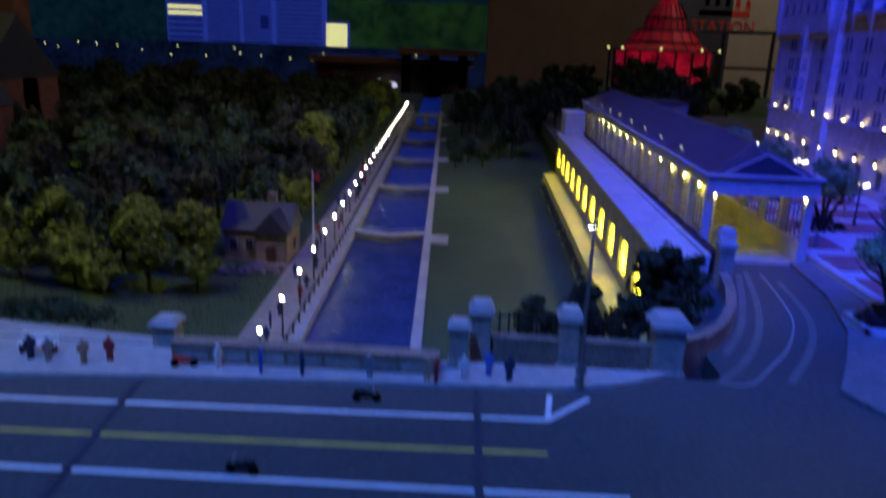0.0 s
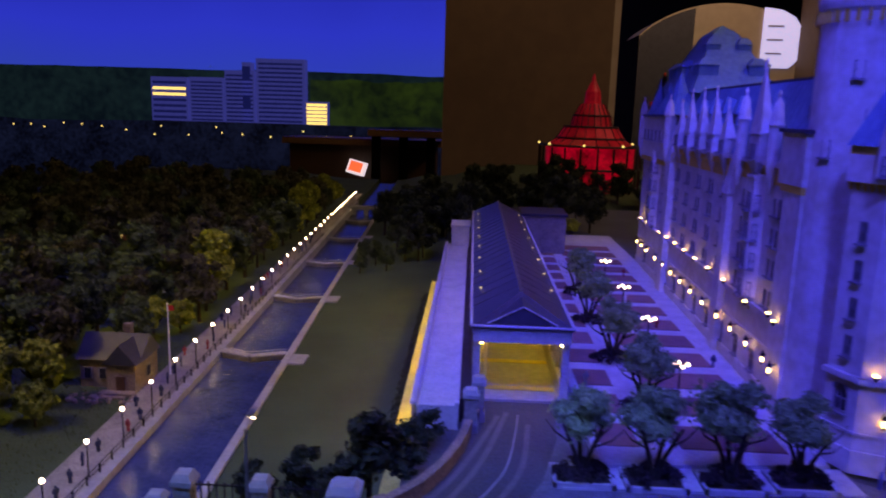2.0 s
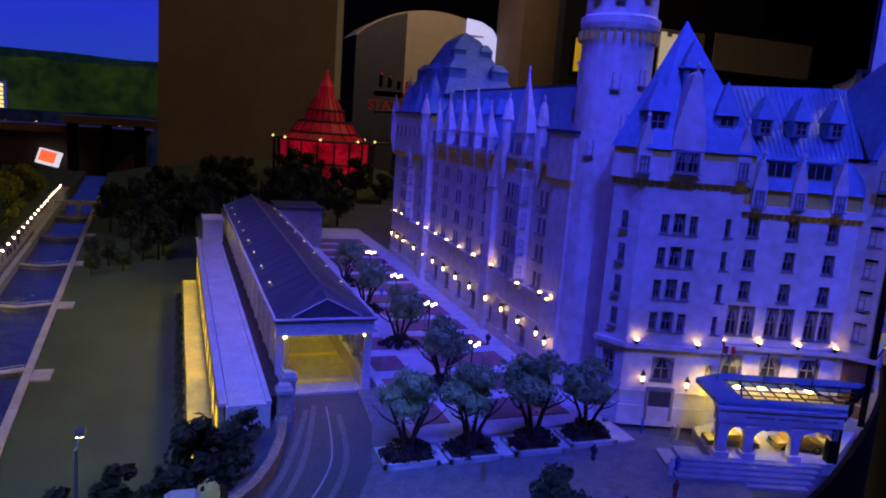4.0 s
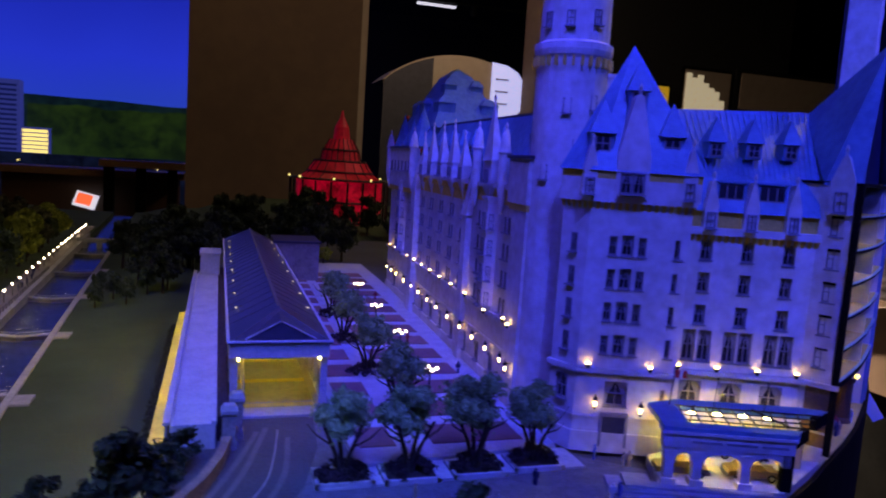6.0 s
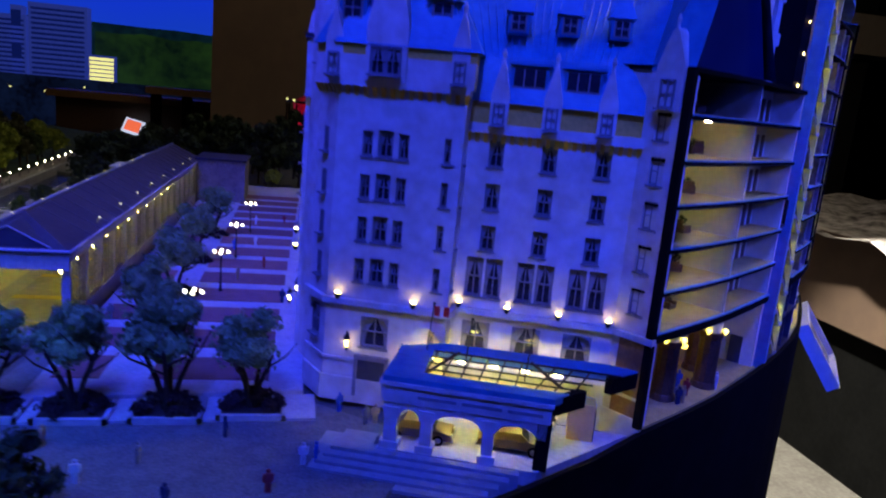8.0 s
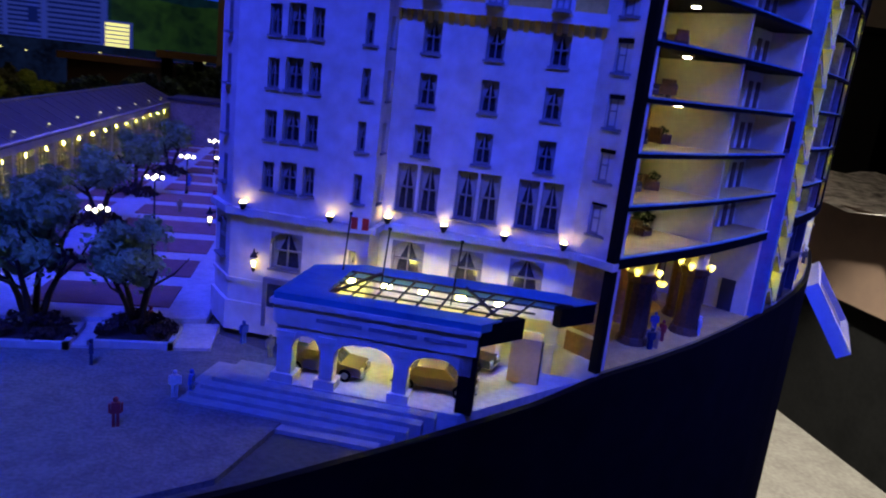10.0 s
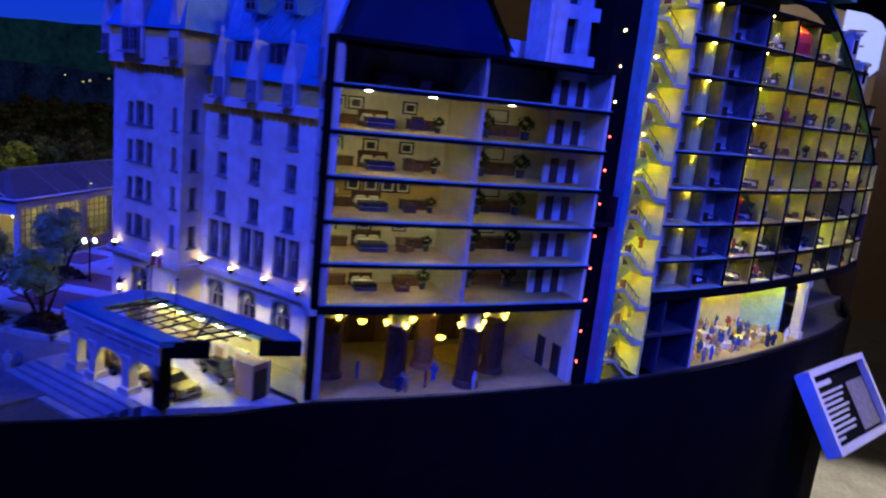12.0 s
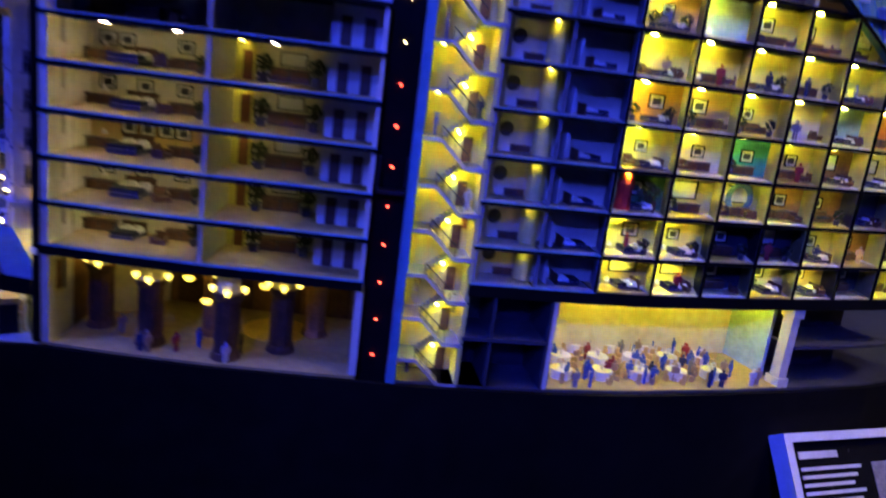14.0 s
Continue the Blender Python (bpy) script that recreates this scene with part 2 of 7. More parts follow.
class Shape:
    """Vertices and faces of one mesh, in centimetres."""

    def __init__(self):
        self.v, self.f, self.smooth = [], [], False

    def add(self, verts, faces):
        k = len(self.v)
        self.v += [tuple(p) for p in verts]
        self.f += [tuple(i + k for i in face) for face in faces]
        return self

    def box(self, x0, x1, y0, y1, z0, z1, m=None, top=1.0):
        cx, cy = (x0 + x1) / 2, (y0 + y1) / 2
        p = [(x0, y0, z0), (x1, y0, z0), (x1, y1, z0), (x0, y1, z0)]
        p += [(cx + (x - cx) * top, cy + (y - cy) * top, z1) for x, y, _ in p]
        if m is not None:
            p = [m @ Vector(q) for q in p]
        return self.add(p, [(3, 2, 1, 0), (4, 5, 6, 7), (0, 1, 5, 4), (1, 2, 6, 5), (2, 3, 7, 6), (3, 0, 4, 7)])

    def prism(self, poly, z0, z1):
        n = len(poly)
        a = sum(poly[i][0] * poly[(i + 1) % n][1] - poly[(i + 1) % n][0] * poly[i][1] for i in range(n))
        if a < 0:
            poly = poly[::-1]
        lo = [z0(*p) if callable(z0) else z0 for p in poly]
        hi = [z1(*p) if callable(z1) else z1 for p in poly]
        p = [(x, y, z) for (x, y), z in zip(poly, lo)] + [(x, y, z) for (x, y), z in zip(poly, hi)]
        f = [tuple(range(n))[::-1], tuple(range(n, 2 * n))] + [(i, (i + 1) % n, n + (i + 1) % n, n + i) for i in range(n)]
        return self.add(p, f)

    def lathe(self, rings, n=12, at=(0, 0), m=None):
        """rings: (radius, height) from the bottom up."""
        p, f = [], []
        for r, z in rings:
            for i in range(n):
                a = 2 * math.pi * i / n
                q = Vector((at[0] + r * math.cos(a), at[1] + r * math.sin(a), z))
                p.append(m @ q if m is not None else q)
        for k in range(len(rings) - 1):
            for i in range(n):
                j = (i + 1) % n
                f.append((k * n + i, k * n + j, (k + 1) * n + j, (k + 1) * n + i))
        f.append(tuple(range(n))[::-1])
        f.append(tuple(range((len(rings) - 1) * n, len(rings) * n)))
        return self.add(p, f)

    def tube(self, points, r0, r1=None, n=6):
        r1 = r0 if r1 is None else r1
        pts = [Vector(p) for p in points]
        p, f = [], []
        for k, q in enumerate(pts):
            d = (pts[min(k + 1, len(pts) - 1)] - pts[max(k - 1, 0)]).normalized()
            a = d.orthogonal().normalized()
            b = d.cross(a)
            r = r0 + (r1 - r0) * k / max(1, len(pts) - 1)
            for i in range(n):
                t = 2 * math.pi * i / n
                p.append(q + a * (r * math.cos(t)) + b * (r * math.sin(t)))
        for k in range(len(pts) - 1):
            for i in range(n):
                j = (i + 1) % n
                f.append((k * n + i, k * n + j, (k + 1) * n + j, (k + 1) * n + i))
        f.append(tuple(range(n))[::-1])
        f.append(tuple(range((len(pts) - 1) * n, len(pts) * n)))
        return self.add(p, f)

    def ball(self, c, r, n=10, squash=1.0):
        return self.lathe([(max(0.02 * r, r * math.sin(math.pi * k / 6)), c[2] - r * squash * math.cos(math.pi * k / 6))
                           for k in range(7)], n, (c[0], c[1]))

    def leaves(self, rng, c, r, count, size, squash=0.85):
        """Small leaf tufts scattered through an uneven lump."""
        p, f = [], []
        for _ in range(count):
            d = Vector((rng.gauss(0, 1), rng.gauss(0, 1), rng.gauss(0, 1))).normalized()
            k = r * (0.55 + 0.5 * rng.random())
            q = Vector(c) + Vector((d.x * k, d.y * k, d.z * k * squash))
            a = (d + Vector((rng.uniform(-.9, .9), rng.uniform(-.9, .9), rng.uniform(-.9, .9)))).normalized()
            u = a.orthogonal().normalized()
            w = a.cross(u)
            s = size * rng.uniform(0.6, 1.3)
            i = len(p)
            p += [q - u * s, q + w * s * 0.7 + a * s * .25, q + u * s, q - w * s * 0.7 + a * s * .25]
            f.append((i, i + 1, i + 2, i + 3))
        return self.add(p, f)

    def mesh(self, name):
        me = bpy.data.meshes.new(name)
        if len(self.v) < 4000:
            seen, remap, verts = {}, [], []
            for x, y, z in self.v:
                key = (round(x, 3), round(y, 3), round(z, 3))
                if key not in seen:
                    seen[key] = len(verts)
                    verts.append((x, y, z))
                remap.append(seen[key])
            faces = [tuple(dict.fromkeys(remap[i] for i in f)) for f in self.f]
            self.v, self.f = verts, [f for f in faces if len(f) > 2]
        me.from_pydata([(x * CM, y * CM, z * CM) for x, y, z in self.v], [], self.f)
        if self.smooth:
            me.polygons.foreach_set("use_smooth", [True] * len(me.polygons))
        me.update()
        return me


def part(name, shape, mat, parent=None, label="", m=None):
    """One mesh object under a thing or a part. shape: a Shape, or the mesh of an alike piece."""
    me = shape if isinstance(shape, bpy.types.Mesh) else shape.mesh(name)
    if not me.materials:
        me.materials.append(M[mat])
    ob = new(name, me)
    ob.parent = parent
    if m is not None:
        ob.matrix_basis = m
    return tagged(ob, label) if label else ob


def thing(name, x, y, z, label, category, group="", kind="", rz=0.0):
    ob = new(name)
    ob.empty_display_size = 0.01
    ob.matrix_basis = pose(x * CM, y * CM, z * CM, 0, 0, rz)
    return tagged(ob, label, category, group, kind)


def solid(name, shape, mat, label, category="", kind="structure"):
    return tagged(part(name, shape, mat), label, category, "", kind)


def place(x, y, z, rz=0.0, s=1.0):
    return pose(x * CM, y * CM, z * CM, 0, 0, rz) @ Matrix.Diagonal((s, s, s, 1))


def put(ob, x, y, z, rz=0.0, s=1.0):
    """A copy of a thing at a place in centimetres."""
    c = copy_thing(ob, pose(x * CM, y * CM, z * CM, 0, 0, rz))
    c.scale = (s * ob.scale[0], s * ob.scale[1], s * ob.scale[2])
    return c


def smoothstep(a, b, x):
    t = min(1, max(0, (x - a) / (b - a)))
    return t * t * (3 - 2 * t)

# ---------------------------------------------------------------- the model's front edge and the curve of the cut-away
EDGE = [(-120, 18), (-60, 20), (0, 26), (20, 31), (40, 38.8), (55.6, 46.6), (65.4, 51.2), (74.3, 55.2), (82, 59.3), (87.3, 62.3), (92.8, 65.7),
        (98.4, 69.5), (104.0, 73.8), (109.6, 78.3), (114.3, 82.3), (119.6, 87.3), (125.1, 93.2), (130.7, 100.3), (135.6, 107), (141, 115),
        (146, 125), (149, 140)]
CUT = EDGE[9:]
LENS = [0.0]
for (xa, ya), (xb, yb) in zip(CUT, CUT[1:]):
    LENS.append(LENS[-1] + math.hypot(xb - xa, yb - ya))


def along(s, back=0.0):
    """The point s cm along the cut, set back from it."""
    k = max(i for i in range(len(CUT) - 1) if LENS[i] <= max(s, 0))

    def heading(i):
        a, b = CUT[max(i - 1, 0)], CUT[min(i + 1, len(CUT) - 1)]
        return math.atan2(b[1] - a[1], b[0] - a[0])
    f = (s - LENS[k]) / (LENS[k + 1] - LENS[k])
    h = heading(k) * (1 - f) + heading(k + 1) * f
    x = CUT[k][0] + (CUT[k + 1][0] - CUT[k][0]) * f
    y = CUT[k][1] + (CUT[k + 1][1] - CUT[k][1]) * f
    return x - math.sin(h) * back, y + math.cos(h) * back, math.degrees(h)


def strip(s0, s1, b0, b1, z0, z1, step=2.5, shape=None):
    """A solid that follows the cut from s0 to s1, from b0 to b1 behind it."""
    n = max(1, math.ceil((s1 - s0) / step))
    ss = [s0 + (s1 - s0) * i / n for i in range(n + 1)]
    poly = [along(s, b0)[:2] for s in ss] + [along(s, b1)[:2] for s in reversed(ss)]
    return (shape or Shape()).prism(poly, z0, z1)


# ---------------------------------------------------------------- ground
def canal_x(y):
    return -13.0 - 0.046 * (y - 80)


CANAL = 11.0


def land(x, y):
    u = x - canal_x(y)
    if 0.0 < u < CANAL:
        return 101.0
    z = 105.2
    if u <= 0:
        z += 7.6 * smoothstep(-8, -40, u) * (1 - smoothstep(66, 96, y)) + 3.2 * smoothstep(-14, -60, u)
        z += 0.25 * noise.noise((x * .12, y * .12, 0)) * smoothstep(-7, -12, u)
    else:
        z += 3.5 * smoothstep(165, 240, y) * smoothstep(12, 30, u) + 0.06 * noise.noise((x * .2, y * .2, 3))
        z += 8 * smoothstep(240, 290, y) * smoothstep(40, 70, u)
    return z


g = Shape()
us = [-150, -110, -90, -75] + list(range(-66, -6, 3)) + [-6.0, -3, -0.8, -0.02, 0.02, 5, CANAL - .02, CANAL + .02, 14, 18, 22, 26, 30, 33.5, 37, 45, 60, 80, 110, 150]
ys = list(np.arange(57.6, 200, 3)) + list(range(200, 441, 8))
for y in ys:
    for u in us:
        x = canal_x(y) + u
        g.v.append((x, y, land(x, y)))
n = len(us)
for j in range(len(ys) - 1):
    for i in range(n - 1):
        a = j * n + i
        if g.v[a][0] < 24 or ys[j] > 250:
            g.f.append((a, a + 1, a + n + 1, a + n))
solid("ground", g, "grass", "model valley ground covered in dark static grass", "ground")

deck = Shape().prism([(20.8, 57.5), (20.8, 77.6), (21.6, 77.8), (21.6, 262), (170, 262), (149, 140)] + EDGE[::-1] + [(-120, 57.5)], 110.5, 114.0)
solid("road", deck, "asphalt", "dark grey model asphalt street deck", "road")
fascia = Shape()
RIM = [114.3] * 7 + [114.8, 115.1] + [115.8] * 13
for k, ((xa, ya), (xb, yb)) in enumerate(zip(EDGE, EDGE[1:])):
    ends = []
    for i, (x, y) in ((k, (xa, ya)), (k + 1, (xb, yb))):
        a, b = EDGE[max(i - 1, 0)], EDGE[min(i + 1, len(EDGE) - 1)]
        d = Vector((b[0] - a[0], b[1] - a[1], 0)).normalized()
        ends.append((x, y, x + d.y * .5, y - d.x * .5, RIM[i]))
    (x0, y0, u0, v0, h0), (x1, y1, u1, v1, h1) = ends
    fascia.add([(x0, y0, h0), (x1, y1, h1), (u1, v1, h1), (u0, v0, h0), (u0, v0, 2), (u1, v1, 2)], [(0, 3, 2, 1), (4, 5, 2, 3)])
solid("table_fascia", fascia, "black", "black curved fascia of the exhibit table", "table edge")

# street: kerbed pavement, seams and painted lines
pav = Shape().prism([(-120, 50.4), (-24.7, 52.3), (-16, 53.1), (-4, 53.9), (4.4, 54.3), (10, 54.6), (14, 55.7), (17.6, 57.8), (2.0, 57.6), (2.0, 55.5), (-15.4, 55.2), (-15.4, 57.5), (-120, 57.5)], 114.0, 114.3)
solid("pavement", pav, "concrete", "pale concrete pavement beside the bridge parapet", "pavement")
solid("pavement", Shape().prism([(-120, 57.5), (-17.5, 57.5), (-17.8, 58.6), (-30, 60.2), (-120, 61.5)], 113.2, 114.4), "concrete",
      "pale concrete forecourt widening beside the street", "pavement")
lines = [("white", (-60, 6.2), (48.5, 50.85), .3), ("yellow", (-60, 8.3), (45.2, 47.35), .32), ("white", (-60, 12), (42.5, 43.75), .3)]
for mat, (x0, x1), (y0, y1), w in lines:
    solid("road_marking", Shape().prism([(x0, y0 - w / 2), (x1, y1 - w / 2), (x1, y1 + w / 2), (x0, y0 + w / 2)], 113.9, 114.04), mat,
          "worn " + mat + " painted line along the street", "road marking")
for a, b in (((8.6, 50.9), (9.0, 54.0)), ((8.6, 50.9), (11.4, 53.9)), ((6.2, 50.85), (8.6, 50.9))):
    d = Vector((b[0] - a[0], b[1] - a[1])).normalized() * .17
    solid("road_marking", Shape().prism([(a[0] - d.y, a[1] + d.x), (b[0] - d.y, b[1] + d.x), (b[0] + d.y, b[1] - d.x), (a[0] + d.y, a[1] - d.x)], 113.9, 114.05),
          "white", "white painted kerb triangle", "road marking")
for a, b in (((4.5, 54.3), (4.9, 30)), ((-16.4, 53.0), (-14.4, 30))):
    solid("expansion_joint", Shape().prism([(a[0] - .2, a[1]), (a[0] + .2, a[1]), (b[0] + .25, b[1]), (b[0] - .25, b[1])], 113.9, 114.06), "slate",
          "black expansion joint across the street", "joint")

# centre line and worn wheel tracks of the ramp
def ribbon(name, pts, w, z, mat, label):
    """A flat painted band through points, widening its own path evenly."""
    pts = [Vector(p) for p in pts]
    fine = []
    for i in range(len(pts) - 1):
        p0, p1, p2, p3 = pts[max(i - 1, 0)], pts[i], pts[i + 1], pts[min(i + 2, len(pts) - 1)]
        for j in range(5):
            t = j / 5
            fine.append(.5 * ((2 * p1) + (p2 - p0) * t + (2 * p0 - 5 * p1 + 4 * p2 - p3) * t * t + (3 * p1 - p0 - 3 * p2 + p3) * t ** 3))
    fine.append(pts[-1])
    sh = Shape()
    for a, b in zip(fine, fine[1:]):
        d = (b - a).normalized() * w / 2
        sh.prism([(a.x - d.y, a.y + d.x), (b.x - d.y, b.y + d.x), (b.x + d.y, b.y - d.x), (a.x + d.y, a.y - d.x)], 113.9, z)
    solid(name, sh, mat, label, "road marking")


ribbon("road_marking", [(32.1, 82.3), (31.4, 76.4), (30.4, 70.6), (29, 66.8), (27, 63.1), (24.7, 60), (22.4, 57.2), (20.6, 57.2)], .13, 114.06, "concrete", "thin white curved line down the ramp")
for a in ([(30.9, 83), (28.5, 73), (26.2, 66.4), (23.3, 60.9), (20.2, 57)], [(29.9, 82), (27.4, 73.5), (25.0, 67), (22.2, 61.8)], [(33.0, 80), (31.9, 71), (29.4, 64.4), (25.1, 57.6)]):
    ribbon("tyre_track", a, .55, 114.03, "worn", "paler worn wheel track on the ramp")

# parapet of the bridge with its pillars
par = Shape().box(-15.4, 2.0, 55.4, 56.3, 111, 115.3).box(-15.4, 2.0, 55.25, 56.45, 115.3, 115.6)
solid("parapet", par, "rubble", "long low brown stone bridge parapet", "wall")
for k in range(7):
    solid("parapet_panel", Shape().box(-15.1 + k * 2.45, -12.95 + k * 2.45, 55.28, 55.4, 114.5, 115.15), "wallstone", "recessed stone panel of the bridge parapet", "wall panel")


def stone_pillar(x, y, z, w, h):
    p = thing("stone_pillar", x, y, z, "pale grey stone gate pillar with a capped top", "pillar", "pillars of the bridge")
    part("shaft", Shape().box(-w / 2, w / 2, -w / 2, w / 2, 0, h * .82), "wallstone", p)
    part("plinth", Shape().box(-w * .6, w * .6, -w * .6, w * .6, 0, h * .2), "wallstone", p)
    part("capstone", Shape().box(-w * .64, w * .64, -w * .64, w * .64, h * .82, h * .9).box(-w * .6, w * .6, -w * .6, w * .6, h * .9, h, top=.7), "concrete", p, "pale capstone")
    return p


for x, y, z, w, h in ((-16.7, 57.9, 113.4, 1.5, 2.9), (3.2, 57.2, 114.0, 1.2, 3.5), (4.6, 59.2, 113.0, 1.35, 5.2), (10.6, 59.3, 113.0, 1.3, 5.0), (17.2, 59.3, 113.0, 2.0, 4.9),
                      (26.9, 78.0, 114.0, 1.3, 4.6), (27.7, 80.6, 114.0, 1.2, 5.0), (-26.0, 37.8, 114.0, 2.2, 4.2), (3.4, 37.0, 114.0, 1.3, 3.5)):
    stone_pillar(x, y, z, w, h)
wall = Shape()
CURVE = [(4.6, 59.2), (10.6, 59.3), (17.2, 59.3), (20.2, 61.5), (22.7, 64.6), (24.6, 68.5), (26.0, 73), (26.9, 78), (27.7, 80.6)]
for (xa, ya), (xb, yb) in zip(CURVE, CURVE[1:]):
    d = Vector((xb - xa, yb - ya)).normalized() * .32
    hz = 115.4 if ya < 60 else 115.2
    wall.prism([(xa - d.y, ya + d.x), (xb - d.y, yb + d.x), (xb + d.y, yb - d.x), (xa + d.y, ya - d.x)], 110, hz)
    wall.prism([(xa - 1.3 * d.y, ya + 1.3 * d.x), (xb - 1.3 * d.y, yb + 1.3 * d.x), (xb + 1.3 * d.y, yb - 1.3 * d.x), (xa + 1.3 * d.y, ya - 1.3 * d.x)], hz, hz + .3)
solid("boundary_wall", wall, "rubble", "curving grey stone boundary wall along the ramp", "wall")
fence = thing("iron_fence", 4.6, 59.2, 115.9, "low black iron railing on the stone wall", "fence")
bar = Shape().box(-.06, .06, -.06, .06, 0, 1.5).mesh("picket")
for k in range(1, 20):
    if k != 9:
        part("picket", bar, "iron", fence, m=place(k * .63, 0.05, 0))
part("rail", Shape().box(.7, 5.3, -.05, .1, 1.2, 1.3).box(6.7, 11.6, -.05, .1, 1.2, 1.3), "iron", fence)

# the grassy bank at the lit retaining wall, the carriageway above it
bank = Shape()
for k in range(12):
    y0, y1 = 70 + k * 8, 78 + k * 8
    za, zb = 108.7, 108.7
    bank.add([(18.0, y0, za), (20.8, y0, za), (20.8, y1, zb), (18.0, y1, zb), (17.5, y0, 104.5), (17.5, y1, 104.5)], [(0, 1, 2, 3), (4, 0, 3, 5)])
# the walk's yellow stands for the niche light on it
solid("terrace_walk", bank, "litwalk", "narrow walk at the foot of the lit wall, yellow light put into its colour", "path")


def panel(length, z0, z1, holes, thick, shape=None, m=None):
    """A wall from (0, 0) along x with rectangular openings (x0, x1, z0, z1); its face looks to -y."""
    sh = shape or Shape()
    xs = sorted({0.0, length, *[h[0] for h in holes], *[h[1] for h in holes]})
    zs = sorted({z0, z1, *[h[2] for h in holes], *[h[3] for h in holes]})

    def solid_at(i, j):
        if not (0 <= i < len(xs) - 1 and 0 <= j < len(zs) - 1):
            return False
        cx, cz = (xs[i] + xs[i + 1]) / 2, (zs[j] + zs[j + 1]) / 2
        return not any(h[0] < cx < h[1] and h[2] < cz < h[3] for h in holes)
    p, f = [], []

    def quad(*q):
        k = len(p)
        p.extend(q)
        f.append((k, k + 1, k + 2, k + 3))
    for i in range(len(xs) - 1):
        for j in range(len(zs) - 1):
            if not solid_at(i, j):
                continue
            a, b, c, d = xs[i], xs[i + 1], zs[j], zs[j + 1]
            quad((a, 0, c), (b, 0, c), (b, 0, d), (a, 0, d))
            quad((b, thick, c), (a, thick, c), (a, thick, d), (b, thick, d))
            if not solid_at(i - 1, j):
                quad((a, thick, c), (a, 0, c), (a, 0, d), (a, thick, d))
            if not solid_at(i + 1, j):
                quad((b, 0, c), (b, thick, c), (b, thick, d), (b, 0, d))
            if not solid_at(i, j - 1):
                quad((a, thick, c), (b, thick, c), (b, 0, c), (a, 0, c))
            if not solid_at(i, j + 1):
                quad((a, 0, d), (b, 0, d), (b, thick, d), (a, thick, d))
    if m is not None:
        p = [m @ Vector(q) for q in p]
    return sh.add(p, f)


def facing(ax, ay, bx, by):
    """Turns a panel to run from a to b, its face to the right of that way."""
    return Matrix.Translation((ax, ay, 0)) @ Matrix.Rotation(math.atan2(by - ay, bx - ax), 4, "Z")


retain = thing("retaining_wall", 20.8, 170, 0, "stone retaining wall with a row of lit arched niches", "wall", kind="structure", rz=-90)
niches = [(2.0 + k * 8.1, 6.2 + k * 8.1, 110.0, 114.0) for k in range(11)]
part("wall_face", panel(92, 103, 116.6, niches, .25), "wallstone", retain)
part("niche_back", Shape().box(0, 92, .5, .7, 103, 116.5), "plaster", retain)
for x0, x1, z0, z1 in niches:
    r = (x1 - x0) / 2
    part("niche_lamp", Shape().box(x0 + .25, x1 - .25, .27, .42, z0 + .1, z1 - 1.9).lathe([(r - .25, .27), (r - .25, .42)], 14, m=Matrix.Translation(((x0 + x1) / 2, 0, z1 - 1.9)) @ Matrix.Rotation(math.pi / 2, 4, "X") @ Matrix.Translation((0, 0, -.69))), "nichelight", retain, "warm yellow glowing niche")
carriage = Shape().box(21.55, 25.6, 78, 172, 114.0, 116.6).box(20.6, 21.3, 78, 172, 116.6, 116.9).box(25.2, 25.7, 78, 172, 116.6, 116.9)
solid("carriageway", carriage, "paving", "white raised carriageway beside the glass hall", "road")
solid("planting_strip", Shape().box(25.7, 27.2, 80, 178, 114, 116.6), "soil", "dark planting strip along the glass hall", "planting bed")

# ---------------------------------------------------------------- canal
dockwalls = Shape()
for u0, u1 in ((-1.3, 0.0), (CANAL, CANAL + 1.1)):
    dockwalls.prism([(canal_x(58) + u0, 58), (canal_x(58) + u1, 58), (canal_x(330) + u1, 330), (canal_x(330) + u0, 330)], 100.5, 105.6)
solid("lock_wall", dockwalls, "concrete", "pale stone coping of the canal locks", "wall")
solid("towpath", Shape().prism([(canal_x(58) - 6.4, 58), (canal_x(58) - 1.3, 58), (canal_x(360) - 1.3, 360), (canal_x(360) - 6.4, 360)], 104.5, 105.5), "wallstone", "grey towpath along the canal", "path")
LEVELS = [(58, 122, 104.6), (122, 161, 104.1), (161, 200, 103.7), (200, 240, 103.4), (240, 281, 103.1), (281, 440, 102.7)]
for k, (y0, y1, z) in enumerate(LEVELS):
    w = Shape()
    for j in range(6):
        ya, yb = y0 + (y1 - y0) * j / 6, y0 + (y1 - y0) * (j + 1) / 6
        w.add([(canal_x(ya), ya, z), (canal_x(ya) + CANAL, ya, z), (canal_x(yb) + CANAL, yb, z), (canal_x(yb), yb, z)], [(0, 1, 2, 3)])
    solid("water", w, "water", "still dark canal water reflecting the lamps", "water")
